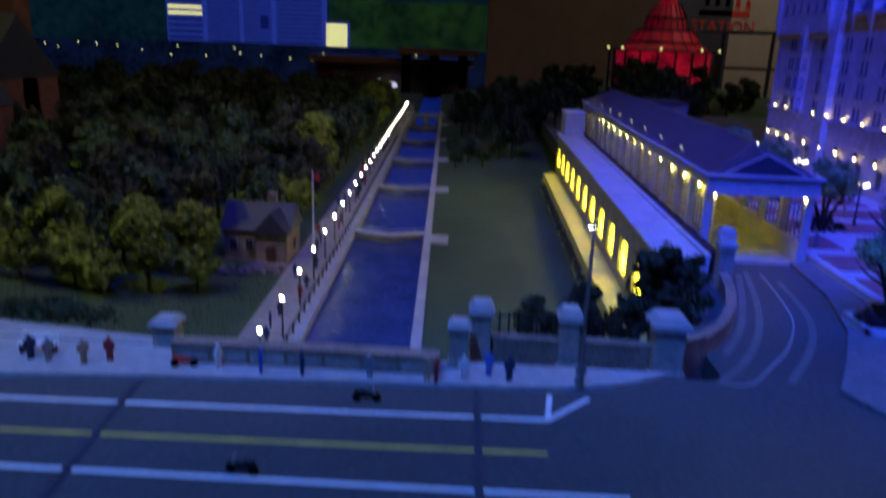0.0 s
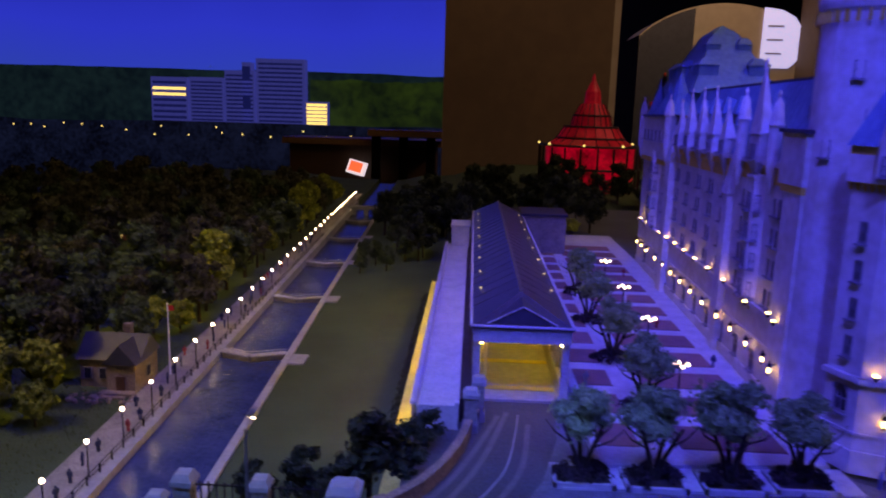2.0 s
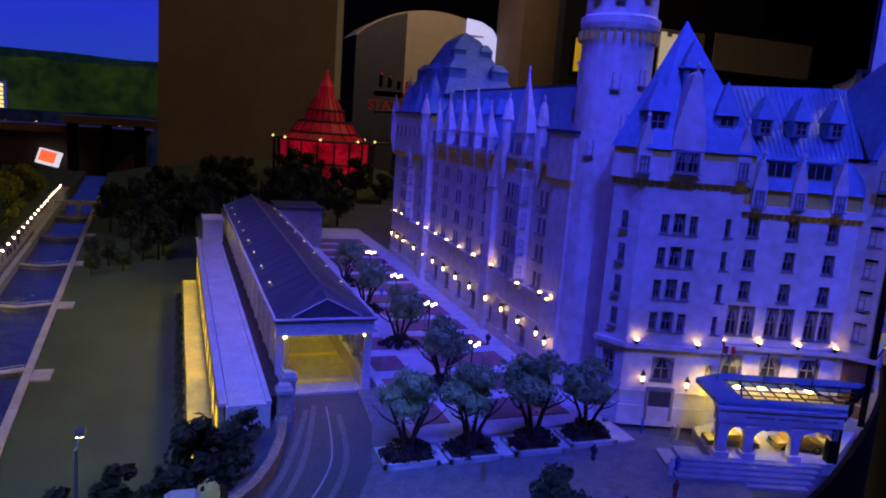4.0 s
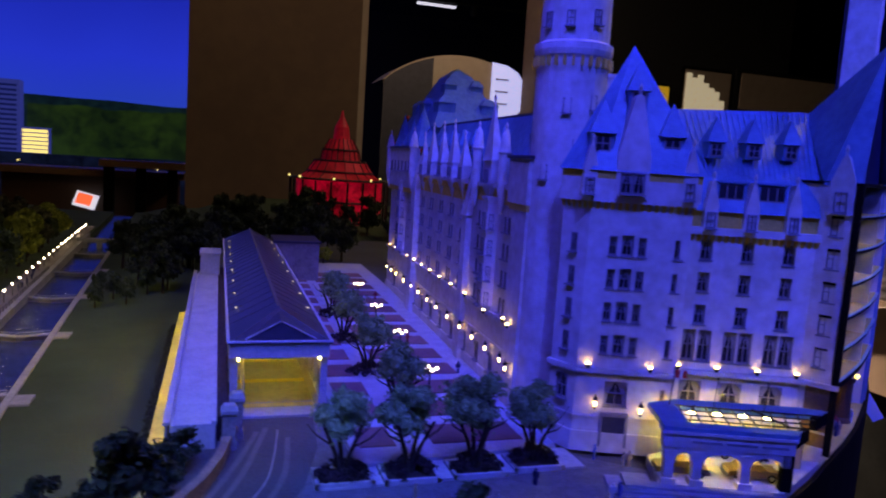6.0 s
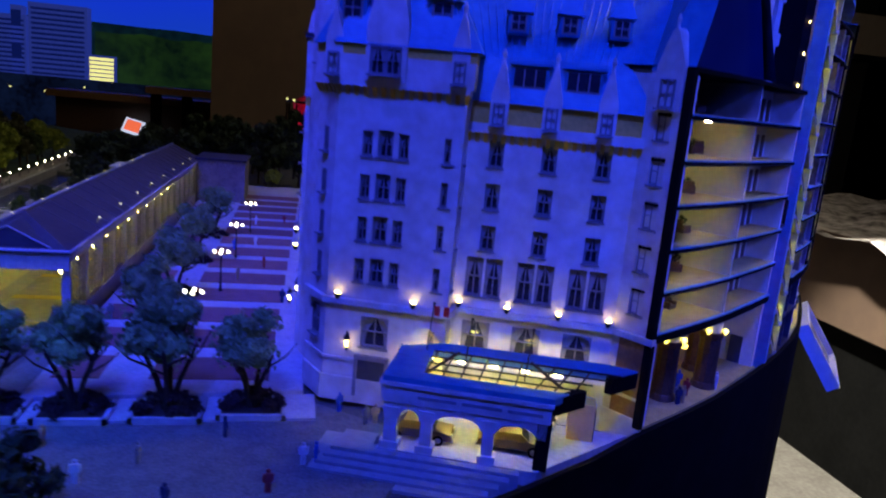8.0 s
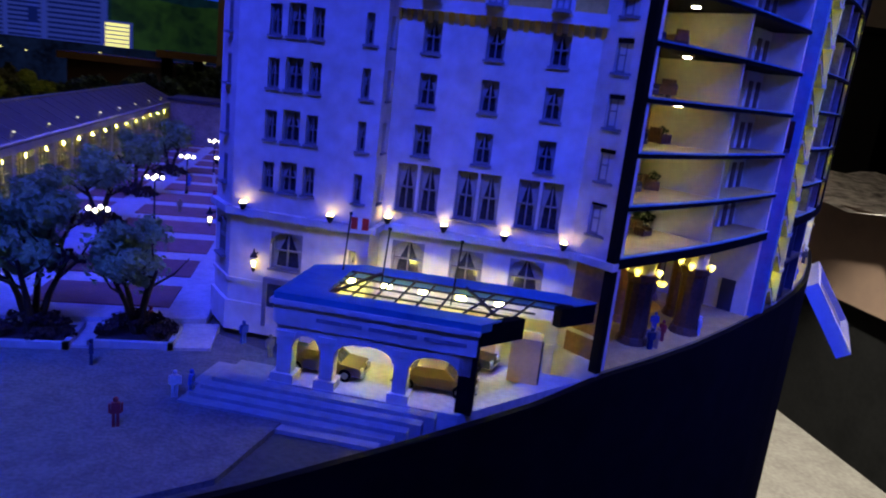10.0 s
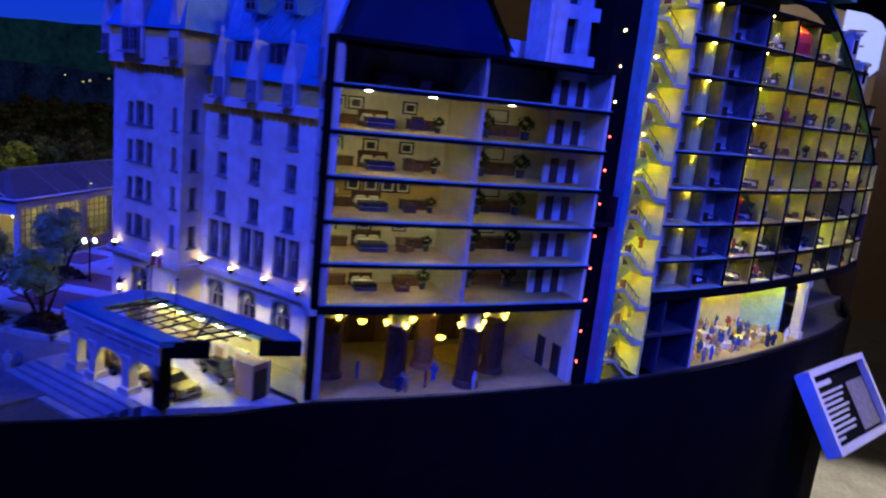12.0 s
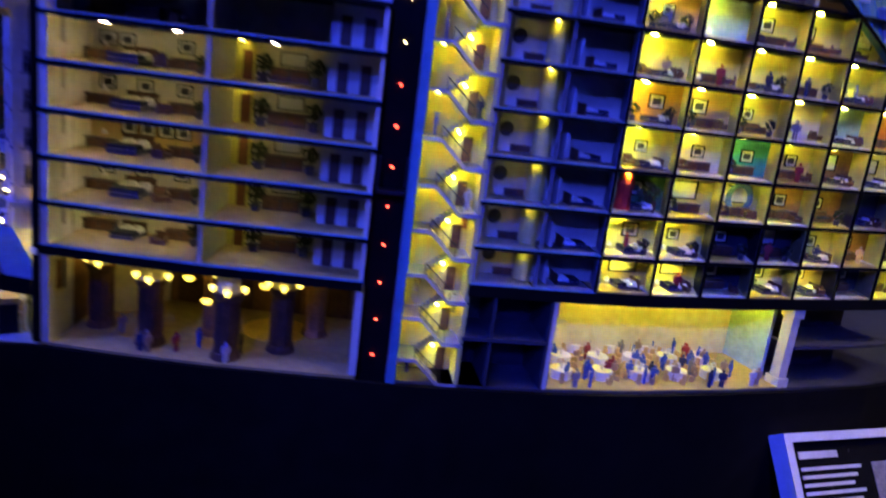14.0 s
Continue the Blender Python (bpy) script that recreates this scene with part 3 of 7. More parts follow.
for k, (y0, y1, z) in enumerate(LEVELS[:-1]):
    x0 = canal_x(y1)
    gate = thing("lock_gate", x0 + CANAL / 2, y1, z - 3, "grey timber lock gates meeting in a shallow V with a walkway", "lock gate", "gates of the canal locks")
    for sgn in (-1, 1):
        a, b = (sgn * CANAL / 2, 1.0), (0, -1.2)
        leaf = Shape()
        d = Vector((b[0] - a[0], b[1] - a[1])).normalized() * .3
        q = [(a[0] - d.y, a[1] + d.x), (b[0] - d.y, b[1] + d.x), (b[0] + d.y, b[1] - d.x), (a[0] + d.y, a[1] - d.x)]
        part("gate_leaf", leaf.prism(q, 0, 3.9), "wallstone", gate)
        d = d * 2.2
        q = [(a[0] - d.y, a[1] + d.x), (b[0] - d.y, b[1] + d.x), (b[0] + d.y, b[1] - d.x), (a[0] + d.y, a[1] - d.x)]
        part("walkway", Shape().prism(q, 3.9, 4.15), "paving", gate)
        rail = Shape().tube([(a[0], a[1] - .6, 4.9), (b[0], b[1] - .6, 4.9)], .07)
        for i in range(5):
            f = i / 4
            rail.tube([(a[0] + (b[0] - a[0]) * f, a[1] - .6 + (b[1] - a[1]) * f, 4.1), (a[0] + (b[0] - a[0]) * f, a[1] - .6 + (b[1] - a[1]) * f, 4.95)], .06)
        part("handrail", rail, "concrete", gate)
    solid("dock", Shape().box(x0 + CANAL + 1.1, x0 + CANAL + 3.8, y1 - 3.5, y1 + 1.0, 104.8, 105.5), "concrete", "small concrete landing beside the lock gate", "dock")
rail = thing("towpath_railing", 0, 0, 105.5, "low dark railing between the towpath and the lock", "railing")
post = Shape().box(-.08, .08, -.08, .08, 0, 1.25).mesh("post")
for k in range(60):
    y = 60 + k * 3.0
    part("post", post, "iron", rail, m=place(canal_x(y) - 1.1, y, 0))
part("rail", Shape().tube([(canal_x(60) - 1.1, 60, 1.2), (canal_x(237) - 1.1, 237, 1.2)], .07).tube([(canal_x(60) - 1.1, 60, .7), (canal_x(237) - 1.1, 237, .7)], .05), "iron", rail)
solid("lock_bridge", Shape().box(canal_x(308) - 2, canal_x(308) + CANAL + 2, 306, 309, 104.9, 106.4).box(canal_x(308) - 1, canal_x(308) + 1.5, 306.2, 308.8, 100, 105)
      .box(canal_x(308) + 4.8, canal_x(308) + 6.6, 306.2, 308.8, 100, 105).box(canal_x(308) + 10, canal_x(308) + 12.5, 306.2, 308.8, 100, 105), "concrete", "pale low weir bridge at the canal's end", "bridge")

lamp = thing("path_lamp", canal_x(71) - 1.9, 71, 105.4, "slim black path lamp with a glowing white globe", "street lamp", "lamps along the towpath")
part("base", Shape().lathe([(.28, 0), (.2, .4), (.1, .6)], 8), "iron", lamp)
part("post", Shape().lathe([(.1, 0), (.07, 4.2)], 8), "iron", lamp)
gl = Shape().ball((0, 0, 4.55), .23)
gl.smooth = True
part("globe", gl, "globe", lamp, "glowing white globe")
for k in range(1, 32):
    y = 71 + k * 9.15
    put(lamp, canal_x(y) - 1.9 - (y - 71) * .009, y, 105.2 - .011 * (y - 71))

# ---------------------------------------------------------------- glass hall
HX0, HX1, HY0, HY1 = 27.4, 37.4, 86.0, 180.0
hall = thing("glass_hall", 32.4, 86, 114, "long glazed hall with pale frame and grey metal roof, lit inside", "building")
W, L = 5.0, 94.0
part("floor_slab", Shape().box(-W, W, 0, L, 0, .25), "concrete", hall)
for sx in (-1, 1):
    x = sx * W
    part("plinth", Shape().box(x - .5, x + .5, 0, L, 0, 2.4), "paving", hall)
    part("eave_beam", Shape().box(x - .45, x + .45, 0, L, 7.9, 8.9), "paving", hall)
    nb = 16
    bay = L / nb
    for k in range(nb + 1):
        part("column", Shape().box(x - .4, x + .4, k * bay - .4 if k else 0, k * bay + .4 if k < nb else L, 2.4, 7.9), "paving", hall)
    wn = Shape()
    for i in range(1, 5):
        wn.box(-.05, .05, i * (bay - .8) / 5 - .04, i * (bay - .8) / 5 + .04, 0, 5.5)
    for j in range(1, 6):
        wn.box(-.05, .05, 0, bay - .8, j * .9 - .04, j * .9 + .04)
    wm = wn.mesh("glazing_grid")
    pane = Shape().box(-.03, .03, 0, bay - .8, 0, 5.5).mesh("pane")
    for k in range(nb):
        part("glazing_grid", wm, "frame", hall, m=place(x, k * bay + .4, 2.4))
    for k in range(nb):
        part("wall_light", Shape().box(x - sx * .5 - .1, x - sx * .5 + .1, k * bay + (.02 if k == 0 else -.16), k * bay + .16, 6.8, 7.2), "porchlight", hall, "small warm wall light")
    if sx < 0:
        # added panel that the wall lights brighten, so the windows look lit
        part("inner_lining", Shape().box(x + 1.1, x + 1.2, 1.5, L - 1, 2.4, 8.0), "plaster", hall, "cream panel added behind the glazing to catch light")
part("fascia", Shape().box(-W - .5, W + .5, -.6, .2, 7.2, 9.0), "paving", hall)
roof = Shape()
oh, zr, ze = 0.7, 12.0, 9.0
roof.add([(-W - oh, -.8, ze), (W + oh, -.8, ze), (W + oh, L, ze), (-W - oh, L, ze), (0, 4.2, zr), (0, L - 3, zr), (0, -.6, ze + 1.2), (-1.9, .6, ze + .85), (1.9, .6, ze + .85),
          (-W - oh, -.8, ze - .2), (W + oh, -.8, ze - .2), (W + oh, L, ze - .2), (-W - oh, L, ze - .2)],
         [(0, 4, 5, 3), (1, 2, 5, 4), (2, 3, 5), (0, 1, 4), (0, 9, 10, 1), (1, 10, 11, 2), (2, 11, 12, 3), (3, 12, 9, 0), (12, 11, 10, 9)])
part("roof", roof, "hallroof", hall, "grey-blue sloping glass roof")
rib = Shape()
for sx in (-1, 1):
    d = Vector((sx * (W + oh), 0, ze)) - Vector((0, 0, zr))
    rib.tube([(0, 0, zr + .06), (sx * (W + oh), 0, ze + .06)], .07, n=4)
rm = rib.mesh("roof_rib")
for k in range(1, 24):
    part("roof_rib", rm, "steel", hall, m=place(0, 3.6 + k * 3.7, 0))
# glowing strips added to brighten the hall inside
for k in range(9):
    part("ceiling_lamp", Shape().box(-.15, .15, 5 + k * 10, 7.5 + k * 10, 8.6, 8.75), "strip", hall, "warm fill strip added under the hall roof")
part("ridge_cap", Shape().box(-.2, .2, 4.2, L - 3, zr - .1, zr + .15), "steel", hall)
part("gutter", Shape().tube([(-W - oh, -.8, ze + .1), (-W - oh, L, ze + .1)], .18).tube([(W + oh, -.8, ze + .1), (W + oh, L, ze + .1)], .18).tube([(-W - oh, -.8, ze + .1), (W + oh, -.8, ze + .1)], .18), "paving", hall)
part("gablet", Shape().add([(-3.7, -.5, ze + .35), (3.7, -.5, ze + .35), (0, -.2, ze + 2.2), (0, 3.6, ze + 2.6)], [(0, 1, 2), (0, 2, 3), (1, 3, 2), (0, 3, 1)]), "slate", hall, "dark triangular glazed gablet")
part("gablet_trim", Shape().tube([(-3.9, -.56, ze + .35), (0, -.26, ze + 2.3), (3.9, -.56, ze + .35)], .09, n=5), "paving", hall)
spot = Shape().box(-.12, .12, -.12, .12, 0, .12).mesh("roof_lamp")
for k in range(8):
    for sx in (-1, 1):
        part("roof_lamp", spot, "litwin", hall, m=place(sx * 4.6, 14 + k * 10, ze + .78))
# yellow light across the floor, drawn as flat coloured bands
for k in range(5):
    part("floor_light", Shape().box(-W + .6, W - .6, 3 + k * 9.5, 4.2 + k * 9.5, .25, .3), "yellow", hall, "band of yellow light painted on the floor")
part("back_wall", Shape().box(-W, W, L - .4, L, .25, 9), "paving", hall)
annex = thing("stone_annex", 44, 176, 114, "grey stone annex with a flat roof behind the glass hall", "building")
part("wall", Shape().box(-6, 4, -4, 8, 0, 9.5), "wallstone", annex)
part("roof", Shape().box(-6.3, 4.3, -4.3, 8.3, 9.5, 10), "slate", annex)
shed = thing("white_kiosk", 24, 172, 114, "small white kiosk at the hall's far end", "kiosk")
part("wall", Shape().box(-2, 2, -4, 4, 0, 7), "paving", shed)
part("roof", Shape().box(-2.2, 2.2, -4.2, 4.2, 7, 7.4), "paving", shed)

# ---------------------------------------------------------------- plaza
plaza = Shape().prism([(38.6, 70), (60.5, 72), (60.5, 92), (63.3, 168), (63.3, 200), (38.6, 200)], 113.9, 114.9)
solid("plaza", plaza, "paving", "white stone plaza with brick fields", "pavement")
solid("plaza_step", Shape().prism([(35, 66.2), (61.5, 67.2), (61.5, 72), (38.6, 70), (35, 69.5)], 113.9, 114.55), "paving", "low white step in front of the plaza", "step")
yb = 74.0
while yb < 186:
    for x0, x1 in ((39.6, 43.4), (47.4, 57.5)):
        solid("brick_field", Shape().box(x0, x1 + (yb - 74) * .02, yb, yb + 5.2, 114.5, 115.0), "brick", "red brick paving field set in the plaza", "paving")
    yb += 8.0
solid("pavement", Shape().prism([(37.4, 86), (39.2, 86), (39.2, 70), (61, 71), (70, 64), (64, 51.5), (55, 47.2), (46, 42.5), (38, 40), (33, 45), (29.4, 52.8), (27.8, 56.5), (30.8, 62), (33.4, 67.4), (35.6, 76), (36.4, 86)], 113.9, 114.35), "cobble",
      "grey cobbled forecourt sweeping round to the hotel", "pavement")

# ---------------------------------------------------------------- the hotel
hotel = thing("hotel", 0, 0, 0, "grand pale stone hotel model with steep copper roofs, cut open", "hotel")
A0, A1, A2, A3, A4, A5 = (60.6, 75.0), (62.0, 71.7), (71.7, 67.96), (72.6, 70.16), (85.3, 65.3), (87.3, 62.3)
PC = 4.15
ROWS_Z = [126.2, 129.75, 133.25, 136.75, 140.2]


def window_mesh(w, h, arched=False, curtains=True):
    """Frame, glass and curtain meshes of one window size, its middle bottom at 0, looking to -y."""
    g = .045
    holes = [(.14, w / 2 - g, .14, h / 2 - g), (w / 2 + g, w - .14, .14, h / 2 - g), (.14, w / 2 - g, h / 2 + g, h - .14), (w / 2 + g, w - .14, h / 2 + g, h - .14)]
    fr = panel(w, 0, h, holes, .2, m=Matrix.Translation((-w / 2, .25, 0)))
    fr.box(-w / 2 - .12, w / 2 + .12, -.14, .3, -.16, 0)
    if arched:
        for sgn in (-1, 1):
            for k in range(4):
                a, b = math.pi / 2 * k / 4, math.pi / 2 * (k + 1) / 4
                xa, xb = sgn * w / 2 * math.cos(a), sgn * w / 2 * math.cos(b)
                za, zb = h - w * .4 + w * .4 * math.sin(a), h - w * .4 + w * .4 * math.sin(b)
                q = [(xa, .02, za), (xb, .02, zb), (xb, .02, h), (xa, .02, h)]
                fr.add(q + [(x, .4, z) for x, _, z in q], [(0, 1, 2, 3), (7, 6, 5, 4), (0, 4, 5, 1)])
    gl = Shape().box(-w / 2 + .02, w / 2 - .02, .46, .5, 0, h)
    cu = Shape()
    for sgn in (-1, 1):
        cu.add([(sgn * w * .48, .44, h * .98), (sgn * w * .02, .44, h * .98), (sgn * w * .3, .44, h * .45), (sgn * w * .36, .44, .1), (sgn * w * .48, .44, .1)], [(0, 1, 2, 3, 4)])
    return fr.mesh("window"), gl.mesh("pane"), cu.mesh("curtain")


WIN = window_mesh(1.25, 2.15)
WINS = window_mesh(.85, 2.0)
TALL = window_mesh(1.45, 3.4)
ARCHW = window_mesh(2.4, 2.7, True)
ARCHS = window_mesh(1.5, 2.7, True)
SMALL = window_mesh(.95, 1.7)


def fit_window(kind, m, mat="frame"):
    fr, gl, cu = kind
    w = part("window", fr, mat, hotel, m=m)
    part("pane", gl, "glass", w)
    part("curtain", cu, "curtain", w)
    return w


def facade(name, a, b, z0, z1, wins, thick=.9, mat="stone", proud=0.0):
    """A wall from a to b; wins: (middle along it, bottom, kind, width, height)."""
    length = math.hypot(b[0] - a[0], b[1] - a[1])
    m = facing(*a, *b)
    holes = [(s - w / 2, s + w / 2, z, z + h) for s, z, _, w, h in wins]
    part(name, panel(length, z0, z1, holes, thick, m=m), mat, hotel)
    rz = math.degrees(math.atan2(b[1] - a[1], b[0] - a[0]))
    for s, z, kind, w, h in wins:
        p = m @ Vector((s, -proud, z))
        fit_window(kind, place(p.x, p.y, p.z, rz))


def band(a, b, z, h, out, mat="stone", name="string_course"):
    m = facing(*a, *b)
    length = math.hypot(b[0] - a[0], b[1] - a[1])
    part(name, Shape().box(-out * .5, length + out * .5, -out, .2, z, z + h, m), mat, hotel)


def corbels(a, b, z, step=.7, out=.45, high=2.0):
    m = facing(*a, *b)
    length = math.hypot(b[0] - a[0], b[1] - a[1])
    n = int(length / step)
    sh = Shape()
    for k in range(n + 1):
        s = length * k / n
        sh.add([m @ Vector(q) for q in ((s - .17, 0, z - .75), (s + .17, 0, z - .75), (s + .17, -out, z), (s - .17, -out, z), (s - .17, 0, z), (s + .17, 0, z))],
               [(0, 1, 2, 3), (3, 2, 5, 4), (0, 3, 4), (1, 5, 2)])
    tagged(part("corbel_table", sh, "sand", hotel), kind="stuff")
    band(a, b, z, .45, out + .08)
    band(a, b, z + .45, high, out - .02, "stone", "corbelled_parapet")


def sconce(a, b, s, z, out=.45):
    m = facing(*a, *b)
    p = m @ Vector((s, -out, z))
    sc = part("sconce", Shape().lathe([(.12, -.5), (.3, -.1), (.32, 0)], 8), "iron", hotel, m=place(p.x, p.y, p.z))
    part("bulb", Shape().lathe([(.24, .0), (.2, .12)], 8), "bulb", sc, "glowing warm uplight")


def wall_lantern(a, b, s, z, out=.6):
    m = facing(*a, *b)
    p = m @ Vector((s, -out, z))
    sc = part("wall_lantern", Shape().box(-.05, .05, 0, out, .9, 1.0).lathe([(.34, .75), (.1, 1.15), (.04, 1.4)], 6).lathe([(.05, -.35), (.2, -.05)], 6), "iron", hotel,
              "black wall lantern", m=place(p.x, p.y, p.z, math.degrees(math.atan2(b[1] - a[1], b[0] - a[0]))))
    part("lantern_glass", Shape().lathe([(.1, .05), (.16, .45)], 6), "bulb", sc, "glowing lantern glass")


def dist(a, b):
    return math.hypot(b[0] - a[0], b[1] - a[1])


# pavilion, main front, end strip
D = dist(A1, A2)
wl = []
for z in ROWS_Z[:4]:
    for s, kind, w in ((PC - 1.5, WINS, .85), (PC, WIN, 1.25), (PC + 1.5, WINS, .85), (D - 1.05, WINS, .85)):
        if z < 139:
            wl.append((s, z - 1.0, kind, w, 2.15 if kind is WIN else 2.0))
wl += [(PC + .2, 119.6, ARCHW, 2.4, 2.7), (D - 1.05, 119.8, WINS, .85, 2.0)]
facade("pavilion_wall", A1, A2, 114.5, 141.4, wl)
facade("pavilion_wall", A0, A1, 114.5, 141.4, [(1.8, z - 1, WINS, .85, 2.0) for z in ROWS_Z[:4]] + [(1.8, 119.8, ARCHS, 1.5, 2.7)], proud=.27)
facade("pavilion_wall", A2, A3, 114.5, 144.4, [(1.2, z - 1, WINS, .85, 2.0) for z in ROWS_Z[:4]])
D = dist(A3, A4)
wl = []
for k, s in enumerate((2.4, 6.7, 11.0)):
    for z in ROWS_Z[1:4]:
        wl.append((s, z - 1.05, WIN, 1.25, 2.15))
    for ds in (-.82, .82):
        wl.append((s + ds, 124.7, TALL, 1.45, 3.4))
    wl.append((s - .2, 119.8, ARCHW, 2.4, 2.7))
facade("front_wall", A3, A4, 114.5, 138.6, wl)
facade("end_strip", A4, A5, 114.5, 144.2, [(1.7, z - 1, WIN, 1.25, 2.15) for z in ROWS_Z + [143.0 - .2]][:5] + [(1.7, 119.8, ARCHS, 1.5, 2.7)])
for a, b in ((A0, A1), (A1, A2), (A2, A3), (A3, A4), (A4, A5)):
    band(a, b, 123.2, .5, .45)
    band(a, b, 114.5, 2.2, .22, "stone", "plinth")
    band(a, b, 118.2, .25, .15)
for a, b, z, h in ((A0, A1, 141.2, 2.0), (A1, A2, 141.2, 2.0), (A3, A4, 138.4, .35)):
    corbels(a, b, z, high=h)
D = dist(A1, A2)
sconce(A1, A2, 1.1, 124.15)
sconce(A1, A2, 7.6, 124.15)
for s in (.6, 4.7, 9.0, 13.1):
    sconce(A3, A4, s, 124.15)
wall_lantern(A1, A2, 2.2, 119.6)
wall_lantern(A1, A2, 7.0, 119.2)
m = facing(*A1, *A2)
rz = math.degrees(math.atan2(A2[1] - A1[1], A2[0] - A1[0]))
p = m @ Vector((PC + .2, -.25, 115.2))
door = part("entrance_door", Shape().box(-1.5, -1.2, -.1, .3, 0, 3.6).box(1.2, 1.5, -.1, .3, 0, 3.6).box(-1.5, 1.5, -.1, .3, 3.3, 3.7), "frame", hotel, "framed entrance door", m=place(p.x, p.y, p.z, rz))
part("door_leaf", Shape().box(-1.2, 1.2, .05, .2, 0, 3.3), "slate", door)

# pavilion upper box, gable, pyramid roof and dormers
BOX = [(60.2, 75.2), (61.7, 71.2), (72.0, 67.3), (74.5, 75.6), (64.5, 80)]
part("pavilion_parapet", Shape().prism(BOX, 141.6, 143.6), "stone", hotel)
part("pavilion_frieze", Shape().prism(BOX, 143.6, 144.4), "sand", hotel)
APEX = (67.6, 75.4, 158.0)


def roof_over(name, base, z, apex, mat="copper", over=.35):
    cx, cy = sum(p[0] for p in base) / len(base), sum(p[1] for p in base) / len(base)
    out = [(x + (x - cx) * over / 6, y + (y - cy) * over / 6, z) for x, y in base]
    tops = apex if isinstance(apex, list) else [apex]
    sh = Shape()
    if len(tops) == 1:
        n = len(out)
        sh.add(out + [tops[0]], [(i, (i + 1) % n, n) for i in range(n)] + [tuple(range(n))[::-1]])
    else:
        sh.add(out + tops, [(0, 1, 5, 4), (1, 2, 5), (2, 3, 4, 5), (3, 0, 4), (3, 2, 1, 0)])
    return part(name, sh, mat, hotel, "steep weathered copper roof")


def lerp2(a, b, s):
    d = dist(a, b)
    return a[0] + (b[0] - a[0]) * s / d, a[1] + (b[1] - a[1]) * s / d


roof_over("pavilion_roof", BOX, 144.4, APEX)


def gable(a, b, s, z, w, h, tip, out=.5, kind=None, deep=2.2, mat="stone"):
    """A pointed stone wall dormer with its window."""
    m = facing(*a, *b)
    sh = Shape()
    q = [(s - w / 2, z), (s + w / 2, z), (s + w / 2, z + h), (s + w * .12, z + tip - .3), (s, z + tip), (s - w * .12, z + tip - .3), (s - w / 2, z + h)]
    n = len(q)
    sh.add([m @ Vector((x, -out, y)) for x, y in q] + [m @ Vector((x, deep, y)) for x, y in q], [tuple(range(n)), tuple(range(n, 2 * n))[::-1]] + [(i, n + i, n + (i + 1) % n, (i + 1) % n) for i in range(n)])
    gb = part("wall_dormer", sh, mat, hotel)
    top = m @ Vector((s, -out + .2, z + tip))
    part("finial", Shape().lathe([(.2, -.3), (.12, .3), (.22, .6), (.05, 1.0)], 6), mat, gb, m=place(top.x, top.y, top.z))
    if kind:
        p = m @ Vector((s, -out - .42, z + .25))
        fit_window(kind, place(p.x, p.y, p.z, math.degrees(math.atan2(b[1] - a[1], b[0] - a[0]))))
    return gb


def dormer(x, y, z, rz, s=1.0):
    d = part("roof_dormer", Shape().box(-1.0, 1.0, 0, 2.4, 0, 2.0), "copper", hotel, m=place(x, y, z, rz, s))
    part("dormer_roof", Shape().add([(-1.3, -.35, 2.0), (1.3, -.35, 2.0), (1.3, 2.6, 2.0), (-1.3, 2.6, 2.0), (0, .8, 5.2), (0, 2.6, 4.6)], [(0, 1, 4), (1, 2, 5, 4), (3, 0, 4, 5), (3, 2, 1, 0)]), "copper", d)
    part("dormer_glass", Shape().box(-.6, .6, -.06, .1, .35, 1.75), "glass", d)
    part("dormer_frame", Shape().box(-.75, -.6, -.12, .1, .2, 1.9).box(.6, .75, -.12, .1, .2, 1.9).box(-.75, .75, -.12, .1, .2, .35).box(-.75, .75, -.12, .1, 1.75, 1.9).box(-.05, .05, -.1, .1, .3, 1.8).box(-.6, .6, -.1, .1, 1.0, 1.1), "frame", d)
    return d


D = dist(A1, A2)
gable(A1, A2, PC - .3, 141.7, 3.3, 4.3, 10.6, .75, None, 3.2)
for ds in (-.62, .62):
    p = facing(*A1, *A2) @ Vector((PC - .3 + ds, -1.22, 142.2))
    fit_window(WIN, place(p.x, p.y, p.z, rz))
for s in (-.4, D - .7):
    gable(A1, A2, s, 141.7, 1.4, 3.0, 5.4, .62, SMALL, 1.2)
ang = rz
c = facing(*A1, *A2) @ Vector((PC, 1.6, 151.4))
dormer(c.x, c.y, 150.8, ang, 1.0)
c = facing(*A1, *A2) @ Vector((PC - 3.5, .2, 0))
dormer(c.x, c.y, 146.0, ang, 1.1)
c = facing(*A1, *A2) @ Vector((PC + 3.6, .5, 0))
dormer(c.x, c.y, 146.0, ang, 1.1)

# main front: lower mansard between wall dormers, upper roof with three dormers
D = dist(A3, A4)
for s in (2.3, 6.5, 10.8):
    gable(A3, A4, s, 138.9, 1.45, 2.6, 5.2, .62, SMALL, 1.8)
m = facing(*A3, *A4)
part("sandstone_attic", Shape().box(0, D, .1, .8, 138.6, 141.3, m), "sand", hotel)
part("lower_roof", Shape().add([m @ Vector(q) for q in ((0, -.3, 140.9), (D, -.3, 140.9), (D, 1.4, 144.6), (0, 1.4, 144.6), (0, 2, 140.9), (D, 2, 140.9))], [(0, 1, 2, 3), (4, 5, 1, 0), (0, 3, 4), (1, 5, 2)]), "copper", hotel, "copper skirt roof")
